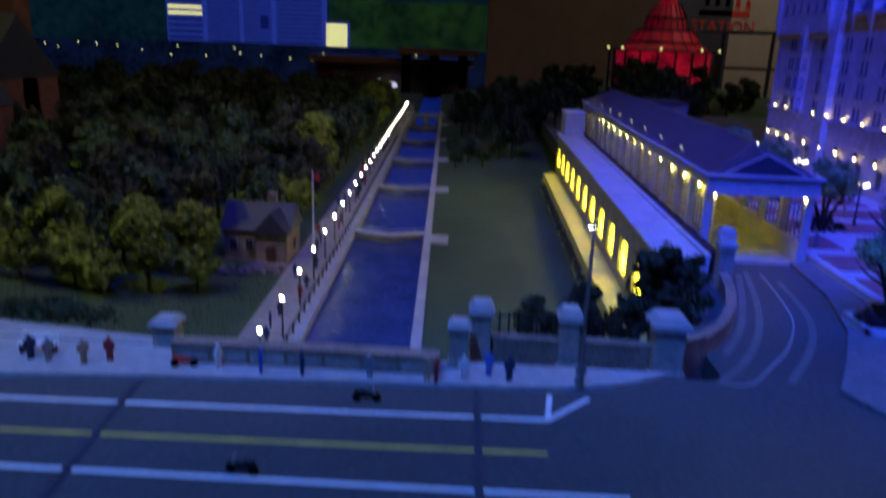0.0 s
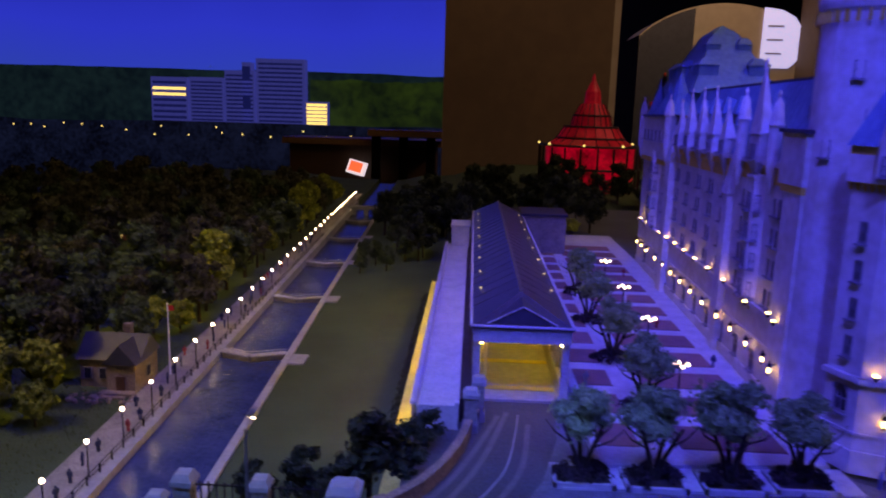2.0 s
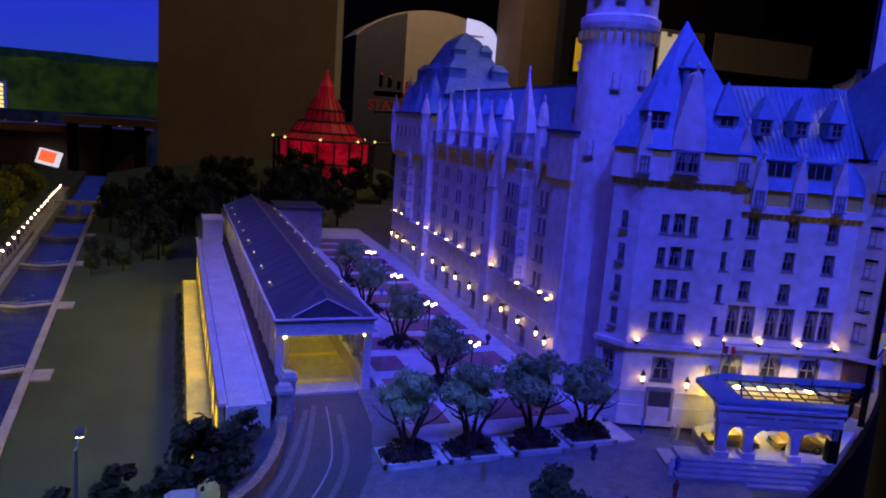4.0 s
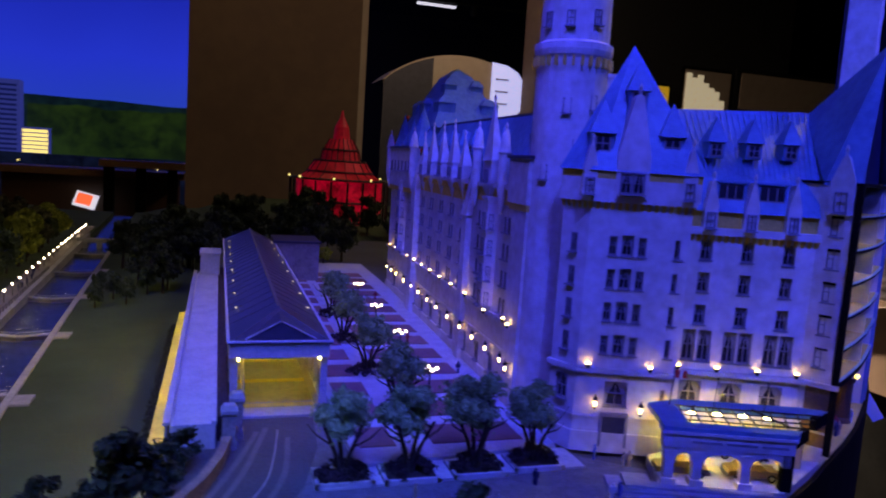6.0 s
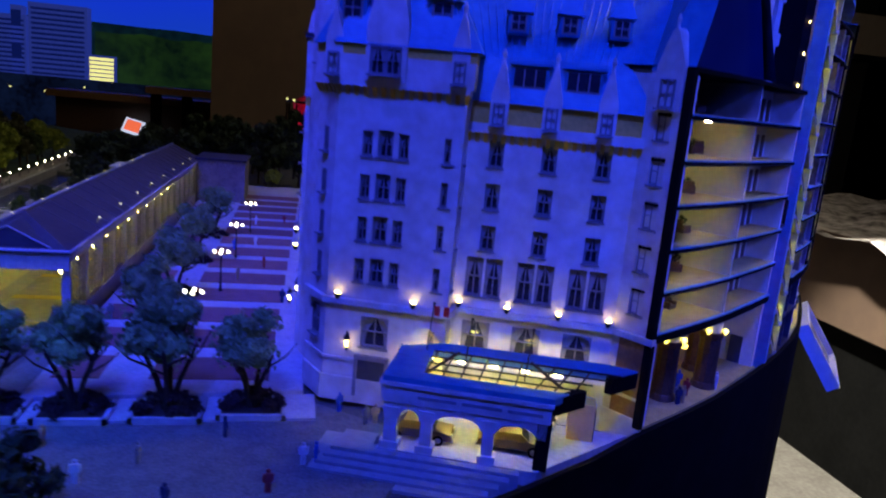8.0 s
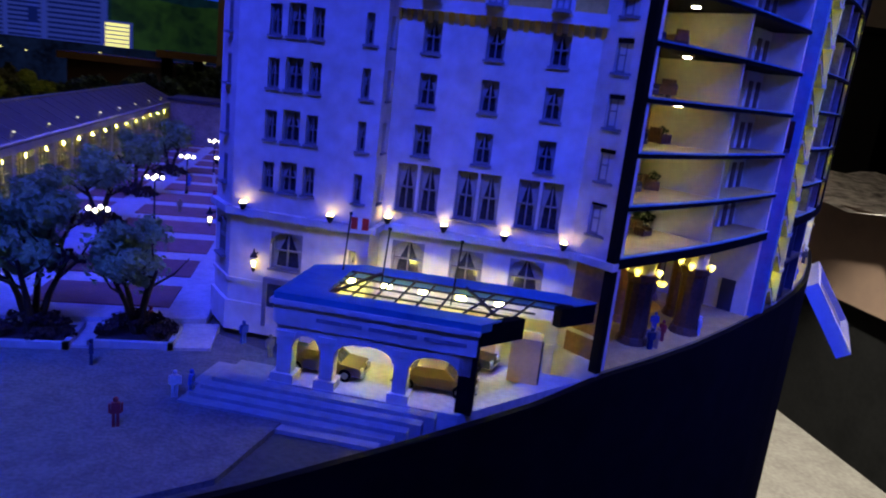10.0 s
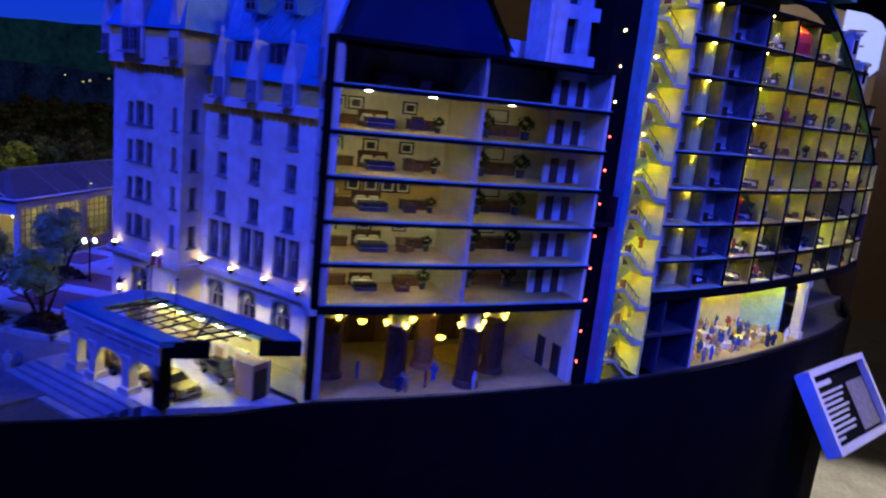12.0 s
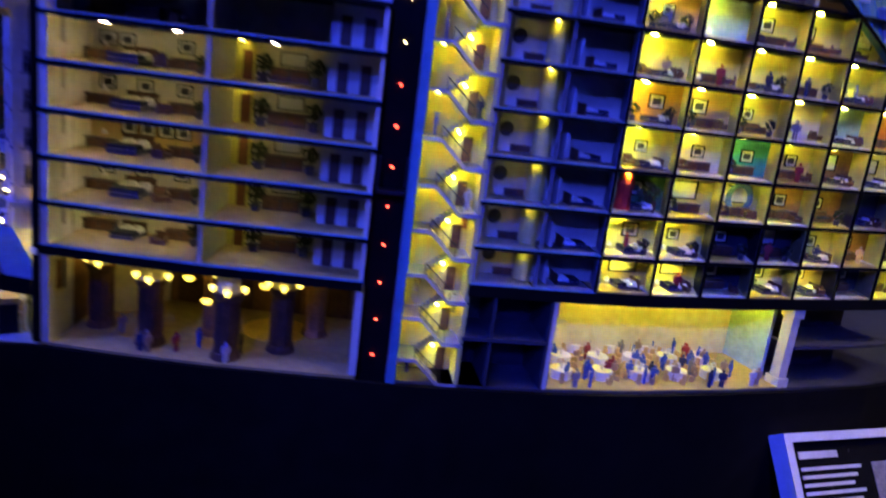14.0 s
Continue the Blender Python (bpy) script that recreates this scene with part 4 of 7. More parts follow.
for s in (4.4, 8.65):
    p = m @ Vector((s, .35, 142.0))
    wd = part("wide_dormer", Shape().box(-1.5, 1.5, 0, 2.5, 0, 2.0).box(-1.75, 1.75, -.2, 2.6, 2.0, 2.25), "copper", hotel, m=place(p.x, p.y, p.z, math.degrees(math.atan2(A4[1] - A3[1], A4[0] - A3[0]))))
    part("dormer_glass", Shape().box(-1.25, 1.25, -.06, .1, .35, 1.8), "glass", wd)
    part("dormer_frame", Shape().box(-.5, -.4, -.1, .1, .3, 1.8).box(.4, .5, -.1, .1, .3, 1.8).box(-1.35, 1.35, -.1, .1, .2, .35), "frame", wd)
RL, RR = (70.9, 76.0, 151.6), (94.5, 75.5, 153.0)
a, b = m @ Vector((-1, 1.3, 144.5)), m @ Vector((D + 1.5, 1.3, 144.5))
part("main_roof", Shape().add([a, b, RR, RL, (71, 86, 144.5), (98, 84, 144.5)], [(0, 1, 2, 3), (3, 2, 5, 4), (0, 3, 4), (1, 5, 2), (0, 4, 5, 1)]), "copper", hotel, "tall copper roof with standing seams")
seam = Shape()
for k in range(1, 30):
    f = k / 30
    seam.tube([a.lerp(b, f), Vector(RL).lerp(Vector(RR), f)], .07, n=4)
part("roof_seams", seam, "copper", hotel)
for f in (.26, .49, .72):
    q = a.lerp(b, f).lerp(Vector(RL).lerp(Vector(RR), f), .3)
    dormer(q.x - .3, q.y - .9, q.z - .2, math.degrees(math.atan2(A4[1] - A3[1], A4[0] - A3[0])) + 4, .85)

# end strip: gable and the tall cut roof
DS = dist(A4, A5)
gable(A4, A5, DS / 2, 141.4, 2.3, 3.4, 6.2, .3, WIN, 1.2)
n0 = along(0)
PK = along(5.7, 0.3)
PEAK = (PK[0], PK[1], 159.6)
e1 = along(14.9)
part("end_roof", Shape().add([(A4[0], A4[1], 144.4), (A5[0], A5[1], 144.4), PEAK, (e1[0], e1[1], 144.9), (92, 76, 152.5), (98, 80, 146)],
                             [(0, 1, 2), (0, 2, 4), (2, 3, 5), (2, 5, 4)]), "copper", hotel, "steep copper roof cut open at its end")
part("roof_section", Shape().add([(*along(.3, .5)[:2], 144.6), (*along(14.6, .9)[:2], 144.9), (PK[0] + .2, PK[1] + .6, 158.6)], [(0, 1, 2)]), "cutboard", hotel, "dark board closing the cut roof, blue light put into its colour")

# round tower behind the pavilion
tower = Shape().lathe([(4.1, 114.5), (4.1, 156.6), (4.35, 157.0), (4.5, 157.6), (4.5, 158.3), (4.0, 158.6), (3.9, 166), (4.4, 166.4), (.1, 176)], 28, (64.0, 82.6))
tower.smooth = False
part("round_tower", tower, "stone", hotel, "round stone stair tower")
cb = Shape()
for k in range(28):
    t = 2 * math.pi * k / 28
    cb.box(-.14, .14, -.5, .1, 155.7, 156.8, Matrix.Translation((64.0 + 4.1 * math.cos(t), 82.6 + 4.1 * math.sin(t), 0)) @ Matrix.Rotation(t + math.pi / 2, 4, "Z"))
tagged(part("corbel_table", cb, "sand", hotel), kind="stuff")
for t, z in ((-120, 150.5), (-75, 151), (-125, 160), (-80, 160.3), (-165, 160), (-150, 143), (-100, 146)):
    q = radians(t)
    fit_window(SMALL, place(64.0 + 4.32 * math.cos(q), 82.6 + 4.32 * math.sin(q), z, t + 90))

# west side: s runs from the near corner to the far end
B0, B1 = (60.5, 87.0), (63.4, 168.0)
LW = dist(B0, B1)
BN = (B0[0] + (B0[0] - B1[0]) * 4.6 / LW, B0[1] + (B0[1] - B1[1]) * 4.6 / LW)
WM = facing(*B1, *B0)
WRZ = math.degrees(math.atan2(B0[1] - B1[1], B0[0] - B1[0]))


def wbox(name, s0, s1, out, z0, z1, mat="stone", label="", back=.5):
    """A block on the west wall, from s0 to s1, standing out from its face."""
    return part(name, Shape().box(LW - s1, LW - s0, -out, back, z0, z1, WM), mat, hotel, label)


def wspot(s, out, z):
    p = WM @ Vector((LW - s, -out, z))
    return place(p.x, p.y, p.z, WRZ)


wl = []
for s in (3.4, 14.2, 23.0, 29.5, 36.2, 43.0, 49.6, 58.6, 73.0):
    for ds in (-.72, .72):
        wl += [(LW - s + ds, z - 1, WINS, .85, 2.0) for z in ROWS_Z[:4]]
for s in (6.0, 12.0, 18.2, 25.3, 32.2, 38.8, 45.5, 52.0, 58.6, 72.0):
    wl.append((LW - s, 116.6, ARCHS, 1.5, 2.7))
facade("west_wall", B1, BN, 114.5, 141.4, wl, proud=.27)
band(B1, BN, 124.2, .5, .4)
band(B1, BN, 120.6, .25, .15)
band(B1, BN, 114.5, 1.8, .22, "stone", "plinth")
wbox("sandstone_frieze", 21.4, 51.6, .06, 138.7, 141.2, "sand")
wbox("sandstone_frieze", .2, 18.0, .06, 139.2, 141.2, "sand")
wbox("cornice", 21.4, 51.6, .55, 141.2, 141.8)
wbox("cornice", .2, 18.0, .55, 141.2, 141.8)
tagged(part("corbel_table", (lambda sh: [sh.box(LW - s - .16, LW - s + .16, -.42, .1, 140.3, 141.2, WM) for s in np.arange(22, 51.5, 1.1)] and sh)(Shape()), "sand", hotel), kind="stuff")
# corner pier and its upper block
wbox("corner_pier", -4.5, -.2, .75, 114.5, 139.0, "stone", "broad projecting corner pier")
wbox("corner_block", -4.7, 1.6, .95, 139.8, 145.2, "stone", "projecting block over the corner pier")
wbox("sandstone_frieze", -4.6, 1.0, .85, 139.0, 139.8, "sand")
wbox("eave_slab", -5.0, 2.2, 1.2, 145.2, 145.6, "slate")
# stepped buttresses with sloping caps
for s, w, out, top in ((19.6, 2.4, .9, 136.6), (53.6, 3.4, 1.1, 138.8)):
    wbox("buttress", s - w / 2, s + w / 2, out, 114.5, top)
    q = [(LW - s - w / 2 - .15, -out - .15, top), (LW - s + w / 2 + .15, -out - .15, top), (LW - s + w / 2 + .15, .2, top), (LW - s - w / 2 - .15, .2, top), (LW - s - .3, -.05, top + 6.4), (LW - s + .3, -.05, top + 6.4)]
    part("buttress_cap", Shape().add([WM @ Vector(p) for p in q], [(0, 1, 5, 4), (1, 2, 5), (2, 3, 4, 5), (3, 0, 4), (3, 2, 1, 0)]), "stone", hotel)
# canted oriels
for s, z1 in ((9.0, 139.6), (66.0, 139.4)):
    q = [(LW - s - 2.1, .1), (LW - s - 1.1, -1.25), (LW - s + 1.1, -1.25), (LW - s + 2.1, .1)]
    pts = [(WM @ Vector((x, y, 0)))[:2] for x, y in q]
    o = part("oriel", Shape().prism(pts, 125.4, z1), "stone", hotel, "pale canted oriel window bay")
    low = [(WM @ Vector((LW - s + (x - LW + s) * .3, .1 + (y - .1) * .1, 0)))[:2] for x, y in q]
    part("oriel_base", Shape().add([(*p, 123.4) for p in low] + [(*p, 125.4) for p in pts], [(0, 1, 5, 4), (1, 2, 6, 5), (2, 3, 7, 6), (3, 2, 1, 0)]), "stone", o)
    part("oriel_cornice", Shape().prism([(WM @ Vector((LW - s + (x - LW + s) * 1.12, y * 1.12, 0)))[:2] for x, y in q], z1, z1 + .45), "stone", o)
    for z in ROWS_Z[:4]:
        fit_window(WIN, wspot(s, 1.62, z - 1.0))
        for sgn in (-1, 1):
            p = WM @ Vector((LW - s + sgn * 1.72, -.92, z - 1.0))
            fit_window(WINS, place(p.x, p.y, p.z, WRZ + sgn * 53) @ Matrix.Diagonal((.8, 1, 1, 1)))


def bracket(s, z0, z1, w, out):
    """A corbel that flares from the wall up to the foot of a wall dormer."""
    sh = Shape()
    for k in range(4):
        a, b = k / 4, (k + 1) / 4
        sh.add([WM @ Vector(p) for p in ((LW - s - w * a ** 1.4, -out * a ** 1.4 - .06, z0 + (z1 - z0) * a), (LW - s + w * a ** 1.4, -out * a ** 1.4 - .06, z0 + (z1 - z0) * a),
                                         (LW - s + w * b ** 1.4, -out * b ** 1.4 - .06, z0 + (z1 - z0) * b), (LW - s - w * b ** 1.4, -out * b ** 1.4 - .06, z0 + (z1 - z0) * b),
                                         (LW - s - w * a ** 1.4, .1, z0 + (z1 - z0) * a), (LW - s + w * a ** 1.4, .1, z0 + (z1 - z0) * a),
                                         (LW - s + w * b ** 1.4, .1, z0 + (z1 - z0) * b), (LW - s - w * b ** 1.4, .1, z0 + (z1 - z0) * b))], [(0, 1, 2, 3), (0, 3, 7, 4), (1, 5, 6, 2), (3, 2, 6, 7)])
    part("corbel", sh, "stone", hotel)


for s, w, h, tip in ((29.5, 2.7, 2.6, 8.9), (36.2, 2.7, 2.6, 8.9), (43.2, 2.7, 2.6, 8.9), (49.4, 2.2, 2.2, 7.4), (23.4, 2.0, 2.2, 7.0), (10.6, 3.8, 3.2, 11.4)):
    bracket(s, 137.9, 141.5, w * .48, .85)
    wd = wbox("wall_dormer", s - w / 2, s + w / 2, .85, 141.5, 141.5 + h, back=.7)
    part("dormer_cornice", Shape().box(LW - s - w / 2 - .15, LW - s + w / 2 + .15, -1.0, .8, 141.5 + h, 141.75 + h, WM), "stone", wd)
    q = [(LW - s - w / 2, -.85, 141.75 + h), (LW - s + w / 2, -.85, 141.75 + h), (LW - s + w / 2, .7, 141.75 + h), (LW - s - w / 2, .7, 141.75 + h), (LW - s, -.35, 141.5 + tip)]
    part("spire", Shape().add([WM @ Vector(p) for p in q], [(0, 1, 4), (1, 2, 4), (2, 3, 4), (3, 0, 4), (3, 2, 1, 0)]), "stone", wd)
    p = WM @ Vector((LW - s, -.35, 141.5 + tip))
    part("finial", Shape().lathe([(.22, -.6), (.12, 0), (.24, .3), (.05, .8)], 6), "stone", wd, m=place(p.x, p.y, p.z))
    for ds in (-.5, .5):
        fit_window(SMALL, wspot(s + ds, 1.28, 141.9) @ Matrix.Diagonal((.8, 1, 1, 1)))
# slim round turrets on corbels
for s, z1, r, out in ((16.2, 146.2, .72, .5), (4.9, 145.6, .72, .5), (55.8, 146.5, .8, 1.0), (79.6, 146.5, .8, 1.0)):
    p = WM @ Vector((LW - s, -out, 0))
    part("corner_turret", Shape().lathe([(.1, 138.0), (.45, 139.6), (r, 141.2), (r, z1), (r * 1.25, z1 + .3), (r * 1.1, z1 + .6), (.5, z1 + 2.6), (.12, z1 + 3.4), (.22, z1 + 3.7), (.05, z1 + 4.2)], 10, (p.x, p.y)), "stone", hotel, "slim round turret with a stone cone")
# far pavilion with its upper block and bell roofs
wbox("far_block", 56.6, 80.5, 1.0, 138.6, 146.6, "stone", "projecting upper block of the far pavilion")
wbox("sandstone_frieze", 56.8, 80.3, .8, 137.6, 138.6, "sand")
wbox("eave_slab", 56.2, 80.9, 1.35, 146.6, 147.0, "slate")
for s in (59, 62.4, 66, 69.6, 73, 76.6):
    fit_window(WINS, wspot(s, 1.42, 142.0))
for s, r, h in ((60.2, 3.0, 7.6), (77.8, 2.2, 6.4), (69, 1.8, 5.6)):
    p = WM @ Vector((LW - s, 1.6, 0))
    part("bell_roof", Shape().lathe([(r, 147.0), (r * .72, 147 + h * .3), (r * .45, 147 + h * .6), (.2, 147 + h), (.08, 147 + h * 1.15)], 12, (p.x, p.y)), "copper", hotel, "dark copper bell roof")
# roofs: long mansard with a gutter slab, lower block roof, the great stepped roof
def mansard(name, s0, s1, z0, z1, deep, slope=2.6, front=.2):
    q = [(LW - s1, front, z0), (LW - s0, front, z0), (LW - s0, deep, z0), (LW - s1, deep, z0),
         (LW - s1 + slope * .5, front + slope, z1), (LW - s0 - slope * .5, front + slope, z1), (LW - s0 - slope * .5, deep - slope, z1), (LW - s1 + slope * .5, deep - slope, z1)]
    o = part(name, Shape().add([WM @ Vector(p) for p in q], [(0, 1, 5, 4), (1, 2, 6, 5), (2, 3, 7, 6), (3, 0, 4, 7), (4, 5, 6, 7), (3, 2, 1, 0)]), "copper", hotel, "long steep copper mansard roof")
    cap = [(x, y, z1) for x, y, _ in q[4:]]
    part("roof_cap", Shape().prism([(WM @ Vector(p))[:2] for p in cap], z1 - .1, z1 + .35), "slate", o)
    for k in range(1, int((s1 - s0) / 1.6)):
        f = k * 1.6 / (s1 - s0)
        a, b = Vector(q[0]).lerp(Vector(q[1]), f), Vector(q[4]).lerp(Vector(q[5]), f)
        part("seam", Shape().tube([WM @ a, WM @ b], .06, n=4), "copper", o)
    return o


mansard("west_roof", 1.5, 57.5, 141.8, 151.2, 16, 4.2)
mansard("west_roof", -4.6, 2.4, 145.6, 151.4, 12, 3.0)
mansard("west_roof", 57.2, 80.6, 147.0, 152.6, 16, 3.6)
for s in (26.5, 33, 39.6, 46.4, 13.5):
    p = WM @ Vector((LW - s, 1.5, 145.6))
    dormer(p.x, p.y, p.z, WRZ, .8)
p = WM @ Vector((LW + 1.2, .7, 146.4))
dormer(p.x, p.y, p.z, WRZ, .9)
GX, GY = 73.5, 157.0
part("great_roof", Shape().add([(GX - 8, GY - 13, 151), (GX + 8, GY - 13, 151), (GX + 8, GY + 13, 151), (GX - 8, GY + 13, 151), (GX - 2.4, GY - 4, 162.4), (GX + 2.4, GY - 4, 162.4), (GX + 2.4, GY + 4, 162.4), (GX - 2.4, GY + 4, 162.4), (GX, GY - 1.5, 164.2), (GX, GY + 1.5, 164.2)],
                               [(0, 1, 5, 4), (1, 2, 6, 5), (2, 3, 7, 6), (3, 0, 4, 7), (4, 5, 8), (6, 7, 9), (5, 6, 9, 8), (7, 4, 8, 9), (3, 2, 1, 0)]), "copper", hotel, "tall dark stepped copper roof")
for x, y, z, w in ((GX - 4.6, GY - 8.6, 154.6, 1.8), (GX + 4.6, GY - 8.6, 154.6, 1.8), (GX - 4.6, GY + 8.6, 154.6, 1.8), (GX - 2.9, GY - 5.2, 158.6, 1.3), (GX + 2.9, GY - 5.2, 158.6, 1.3), (GX - 5.4, GY, 154.6, 1.8)):
    d = part("roof_lucarne", Shape().box(x - w, x + w, y - w, y + w, z - 3, z + 1.6), "copper", hotel)
    part("lucarne_roof", Shape().box(x - w * 1.15, x + w * 1.15, y - w * 1.15, y + w * 1.15, z + 1.6, z + 3.0, top=.35), "copper", d)
part("north_block", Shape().box(64.6, 92, 128, 168, 114.5, 143), "stone", hotel)
part("core", Shape().prism([(65, 88), (66, 79), (72, 73), (84, 68.5), (85.5, 72), (80, 100), (78, 128), (66, 128)], 114.5, 143), "stone", hotel)
for x, y, h in ((76, 96, 157), (78, 112, 156)):
    part("chimney", Shape().box(x - 1, x + 1, y - 1.6, y + 1.6, 146, h).box(x - 1.2, x + 1.2, y - 1.8, y + 1.8, h, h + .6), "stone", hotel)
for s in (-2.4, .9, 6.0, 17.6, 25.3, 32.3, 39.0, 45.5, 51.9, 57.6, 64.8, 70.5, 76.2):
    sconce(B1, B0, LW - s, 125.1, 1.2 if s < 0 else 1.5 if s == 6.0 else .6)
for s in (-3.4, .3, 6.0, 12.0, 18.2, 25.3, 32.2, 38.8, 45.5, 52.0, 58.6, 66.6, 72.0, 77.0):
    wall_lantern(B1, B0, LW - s, 119.6, 1.5 if s < 0 else .9)

# ---------------------------------------------------------------- cut-away rooms along the curve
ROOM = 7.0
sA, sM, sB = 0.0, 12.6, 25.2
FLOORS_A = [124.0 + 3.47 * k for k in range(7)]


def box_at(s, back, z, w, d, h, mat, name, parent, label="", x=0.0, turn=0.0, shape=None):
    px, py, rz = along(s, back)
    return part(name, shape or Shape().box(-w / 2, w / 2, -d / 2, d / 2, 0, h), mat, parent, label, m=place(px, py, z, rz + turn))


def room_shell(parent, s0, s1, z0, z1, wallmat, depth=ROOM, light="downlight", floor="carpet", sidemat=None, nl=2, ls=.35, skew=0.0):
    """Back wall, partition, carpet and ceiling lights of one cut-away room."""
    d = depth * math.tan(radians(skew))
    r = part("room", strip(s0 + d, s1 + d, depth - .15, depth, z0, z1), wallmat, parent)
    for s in (s0, s1):
        x, y, rz = along(s)
        part("partition", Shape().box(-.16, .16, .15, depth, z0, z1), sidemat or wallmat, r, m=place(x, y, 0, rz - skew))
    part("carpet", strip(s0 + .16, s1 - .16, .2, depth, z0 + .0, z0 + .12), floor, r)
    if light:
        for k in range(nl):
            box_at(s0 + (s1 - s0) * (k + (.6 if nl > 1 else .4)) / (nl + .2), depth * .42, z1 - .1, ls, ls, .1, light, "ceiling_light", r, "small warm ceiling light")
    return r


def slab(s0, s1, z, h=.32, mat="slate", depth=ROOM, name="floor_slab"):
    return part(name, strip(s0, s1, -.05, depth + .3, z - h, z), mat, hotel)


# lobby
part("lobby_floor", strip(sA, sB, 0, 14, 114.4, 116.0), "carpet", hotel, "tan marble lobby floor")
lob = part("lobby_back_wall", strip(sA, sB, 13.2, 13.6, 116, 123.4), "midwood", hotel, "brown timber-panelled lobby wall")
x, y, rz = along(sA)
part("lobby_side_wall", Shape().box(-.1, .5, .4, 13.4, 116, 123.4), "midwood", hotel, m=place(x, y, 0, rz))
x, y, rz = along(sB)
sw = part("lobby_side_wall", Shape().box(-.5, .1, .3, 13.4, 116, 123.4), "plaster", hotel, m=place(x, y, 0, rz))
for yy in (1.6, 4.2):
    part("service_door", Shape().box(-.6, -.48, yy, yy + 1.3, 116, 119), "slate", sw)
for k in range(5):
    box_at(2.6 + k * 5, 13.0, 116.2, 2.6, .3, 5.6, "wood", "wall_panel", lob)
for s, b, mat in ((8.0, 2.6, "wood"), (12.2, 6.4, "midwood"), (14.6, 1.6, "wood"), (18.6, 4.2, "wood"), (2.6, 5, "wood"), (21.0, 8.5, "midwood")):
    px, py, rz = along(s, b)
    c = part("lobby_column", Shape().lathe([(1.25, 116), (1.1, 116.5), (1.0, 116.6), (1.0, 120.9), (1.15, 121.1), (1.2, 121.6)], 12, (0, 0)), mat, hotel, "dark panelled round lobby column", m=place(px, py, 0))
    part("capital", Shape().lathe([(.9, 121.6), (.95, 123.4)], 12), "plaster", c)
    for k in range(4):
        a = radians(45 + 90 * k)
        part("column_lamp", Shape().lathe([(.1, 0), (.28, .35), (.22, .5)], 6), "columnlamp", c, "glowing column uplight", m=place(1.25 * math.cos(a), 1.25 * math.sin(a), 121.5))
for s, b, z in ((5.6, 6, 120.7), (10.2, 5, 121.2), (12.4, 3.2, 120.0), (16.6, 6.0, 120.9), (15.8, 9.0, 121.4)):
    px, py, rz = along(s, b)
    ch = part("chandelier", Shape().tube([(0, 0, 0), (0, 0, 123.2 - z)], .05), "iron", hotel, "hanging brass bowl chandelier", m=place(px, py, z))
    bowl = Shape().lathe([(.1, -.3), (.32, -.2), (.44, .03), (.38, .1)], 10)
    part("bowl", bowl, "bowl", ch, "glowing amber bowl")
px, py, rz = along(17.5, 8.5)
part("lobby_rug", Shape().lathe([(3.0, 116.0), (3.0, 116.08)], 24), "sand", hotel, m=place(px, py, 0))
slab(sA, sB, 124.0, .75, "black", 14)

# hotel rooms, two columns of six storeys
WALLS_A = ["plaster", "plaster", "gold", "plaster", "plaster", "stone"]
DIM = ["softlight"] * 5 + [None]
for k in range(6):
    z0, z1 = FLOORS_A[k], FLOORS_A[k + 1] - .3
    r = room_shell(hotel, sA + .35, sM, z0, z1, WALLS_A[k], light=DIM[k], sidemat="plaster" if k < 5 else "stone", ls=.45)
    r2 = room_shell(hotel, sM, sB - .2, z0, z1, "plaster" if k < 5 else "stone", light=DIM[k], sidemat="plaster" if k < 5 else "stone", nl=1, ls=.35)
    slab(sA, sB, z1 + .3, .34, "black")
    part("slab_edge", strip(sA + .3, sB, -.12, .3, z0 - .03, z0 + .07), "copper", hotel)
    if k < 5:
        nk = part("door_nook", strip(sM + .2, sM + 1.9, ROOM - .4, ROOM - .2, z0, z1), "lemon", r2, "yellow-lit nook with a dark red door")
        box_at(sM + 1.3, ROOM - .5, z0 + .1, .8, .1, 2.3, "redstone", "nook_door", nk)
        box_at(sM + .9, ROOM - 1.2, z1 - .12, .3, .3, .1, "nooklight", "ceiling_light", nk, "small warm ceiling light")
    dw = part("door_wall", strip(sB - 4.3, sB - .2, 3.0, 3.25, z0, z1), "plaster" if k < 5 else "stone", r2, "pale wall with two dark doors")
    for q in (3.2, 1.4):
        px, py, rz = along(sB - q, 2.98)
        part("doorway", Shape().box(-.42, .42, -.06, .06, .1, 2.35), "wood", dw, "dark door", m=place(px, py, z0, rz))
part("cut_edge", Shape().box(-.25, .3, -.15, .5, 116, 144.8), "black", hotel, "black edge of the cut wall", m=place(*along(0)[:2], 0, along(0)[2]))
part("upper_back_wall", strip(12.5, 26, 8.5, 9.2, 144.5, 147), "stone", hotel)
tb = thing("tower_block", 0, 0, 0, "tall pale stone tower with dark window slots behind the cut-away", "tower")
x, y, rz = along(23.5, 6.0)
part("wall", panel(7.4, 144.8, 176, [(1.4 + 2.6 * i, 2.6 + 2.6 * i, 146 + 4.2 * j, 149 + 4.2 * j) for i in range(3) for j in range(7)], .6, m=Matrix.Translation((-3.2, -2.5, 0))), "stone", tb, m=place(x, y, 0, rz))
part("inner_wall", Shape().box(-3.0, 4.0, -1.6, 1.5, 144.8, 176), "slate", tb, m=place(x, y, 0, rz))
part("side_wall", Shape().box(-3.6, -3.0, -2.5, 1.0, 144.8, 176), "stone", tb, m=place(x, y, 0, rz))

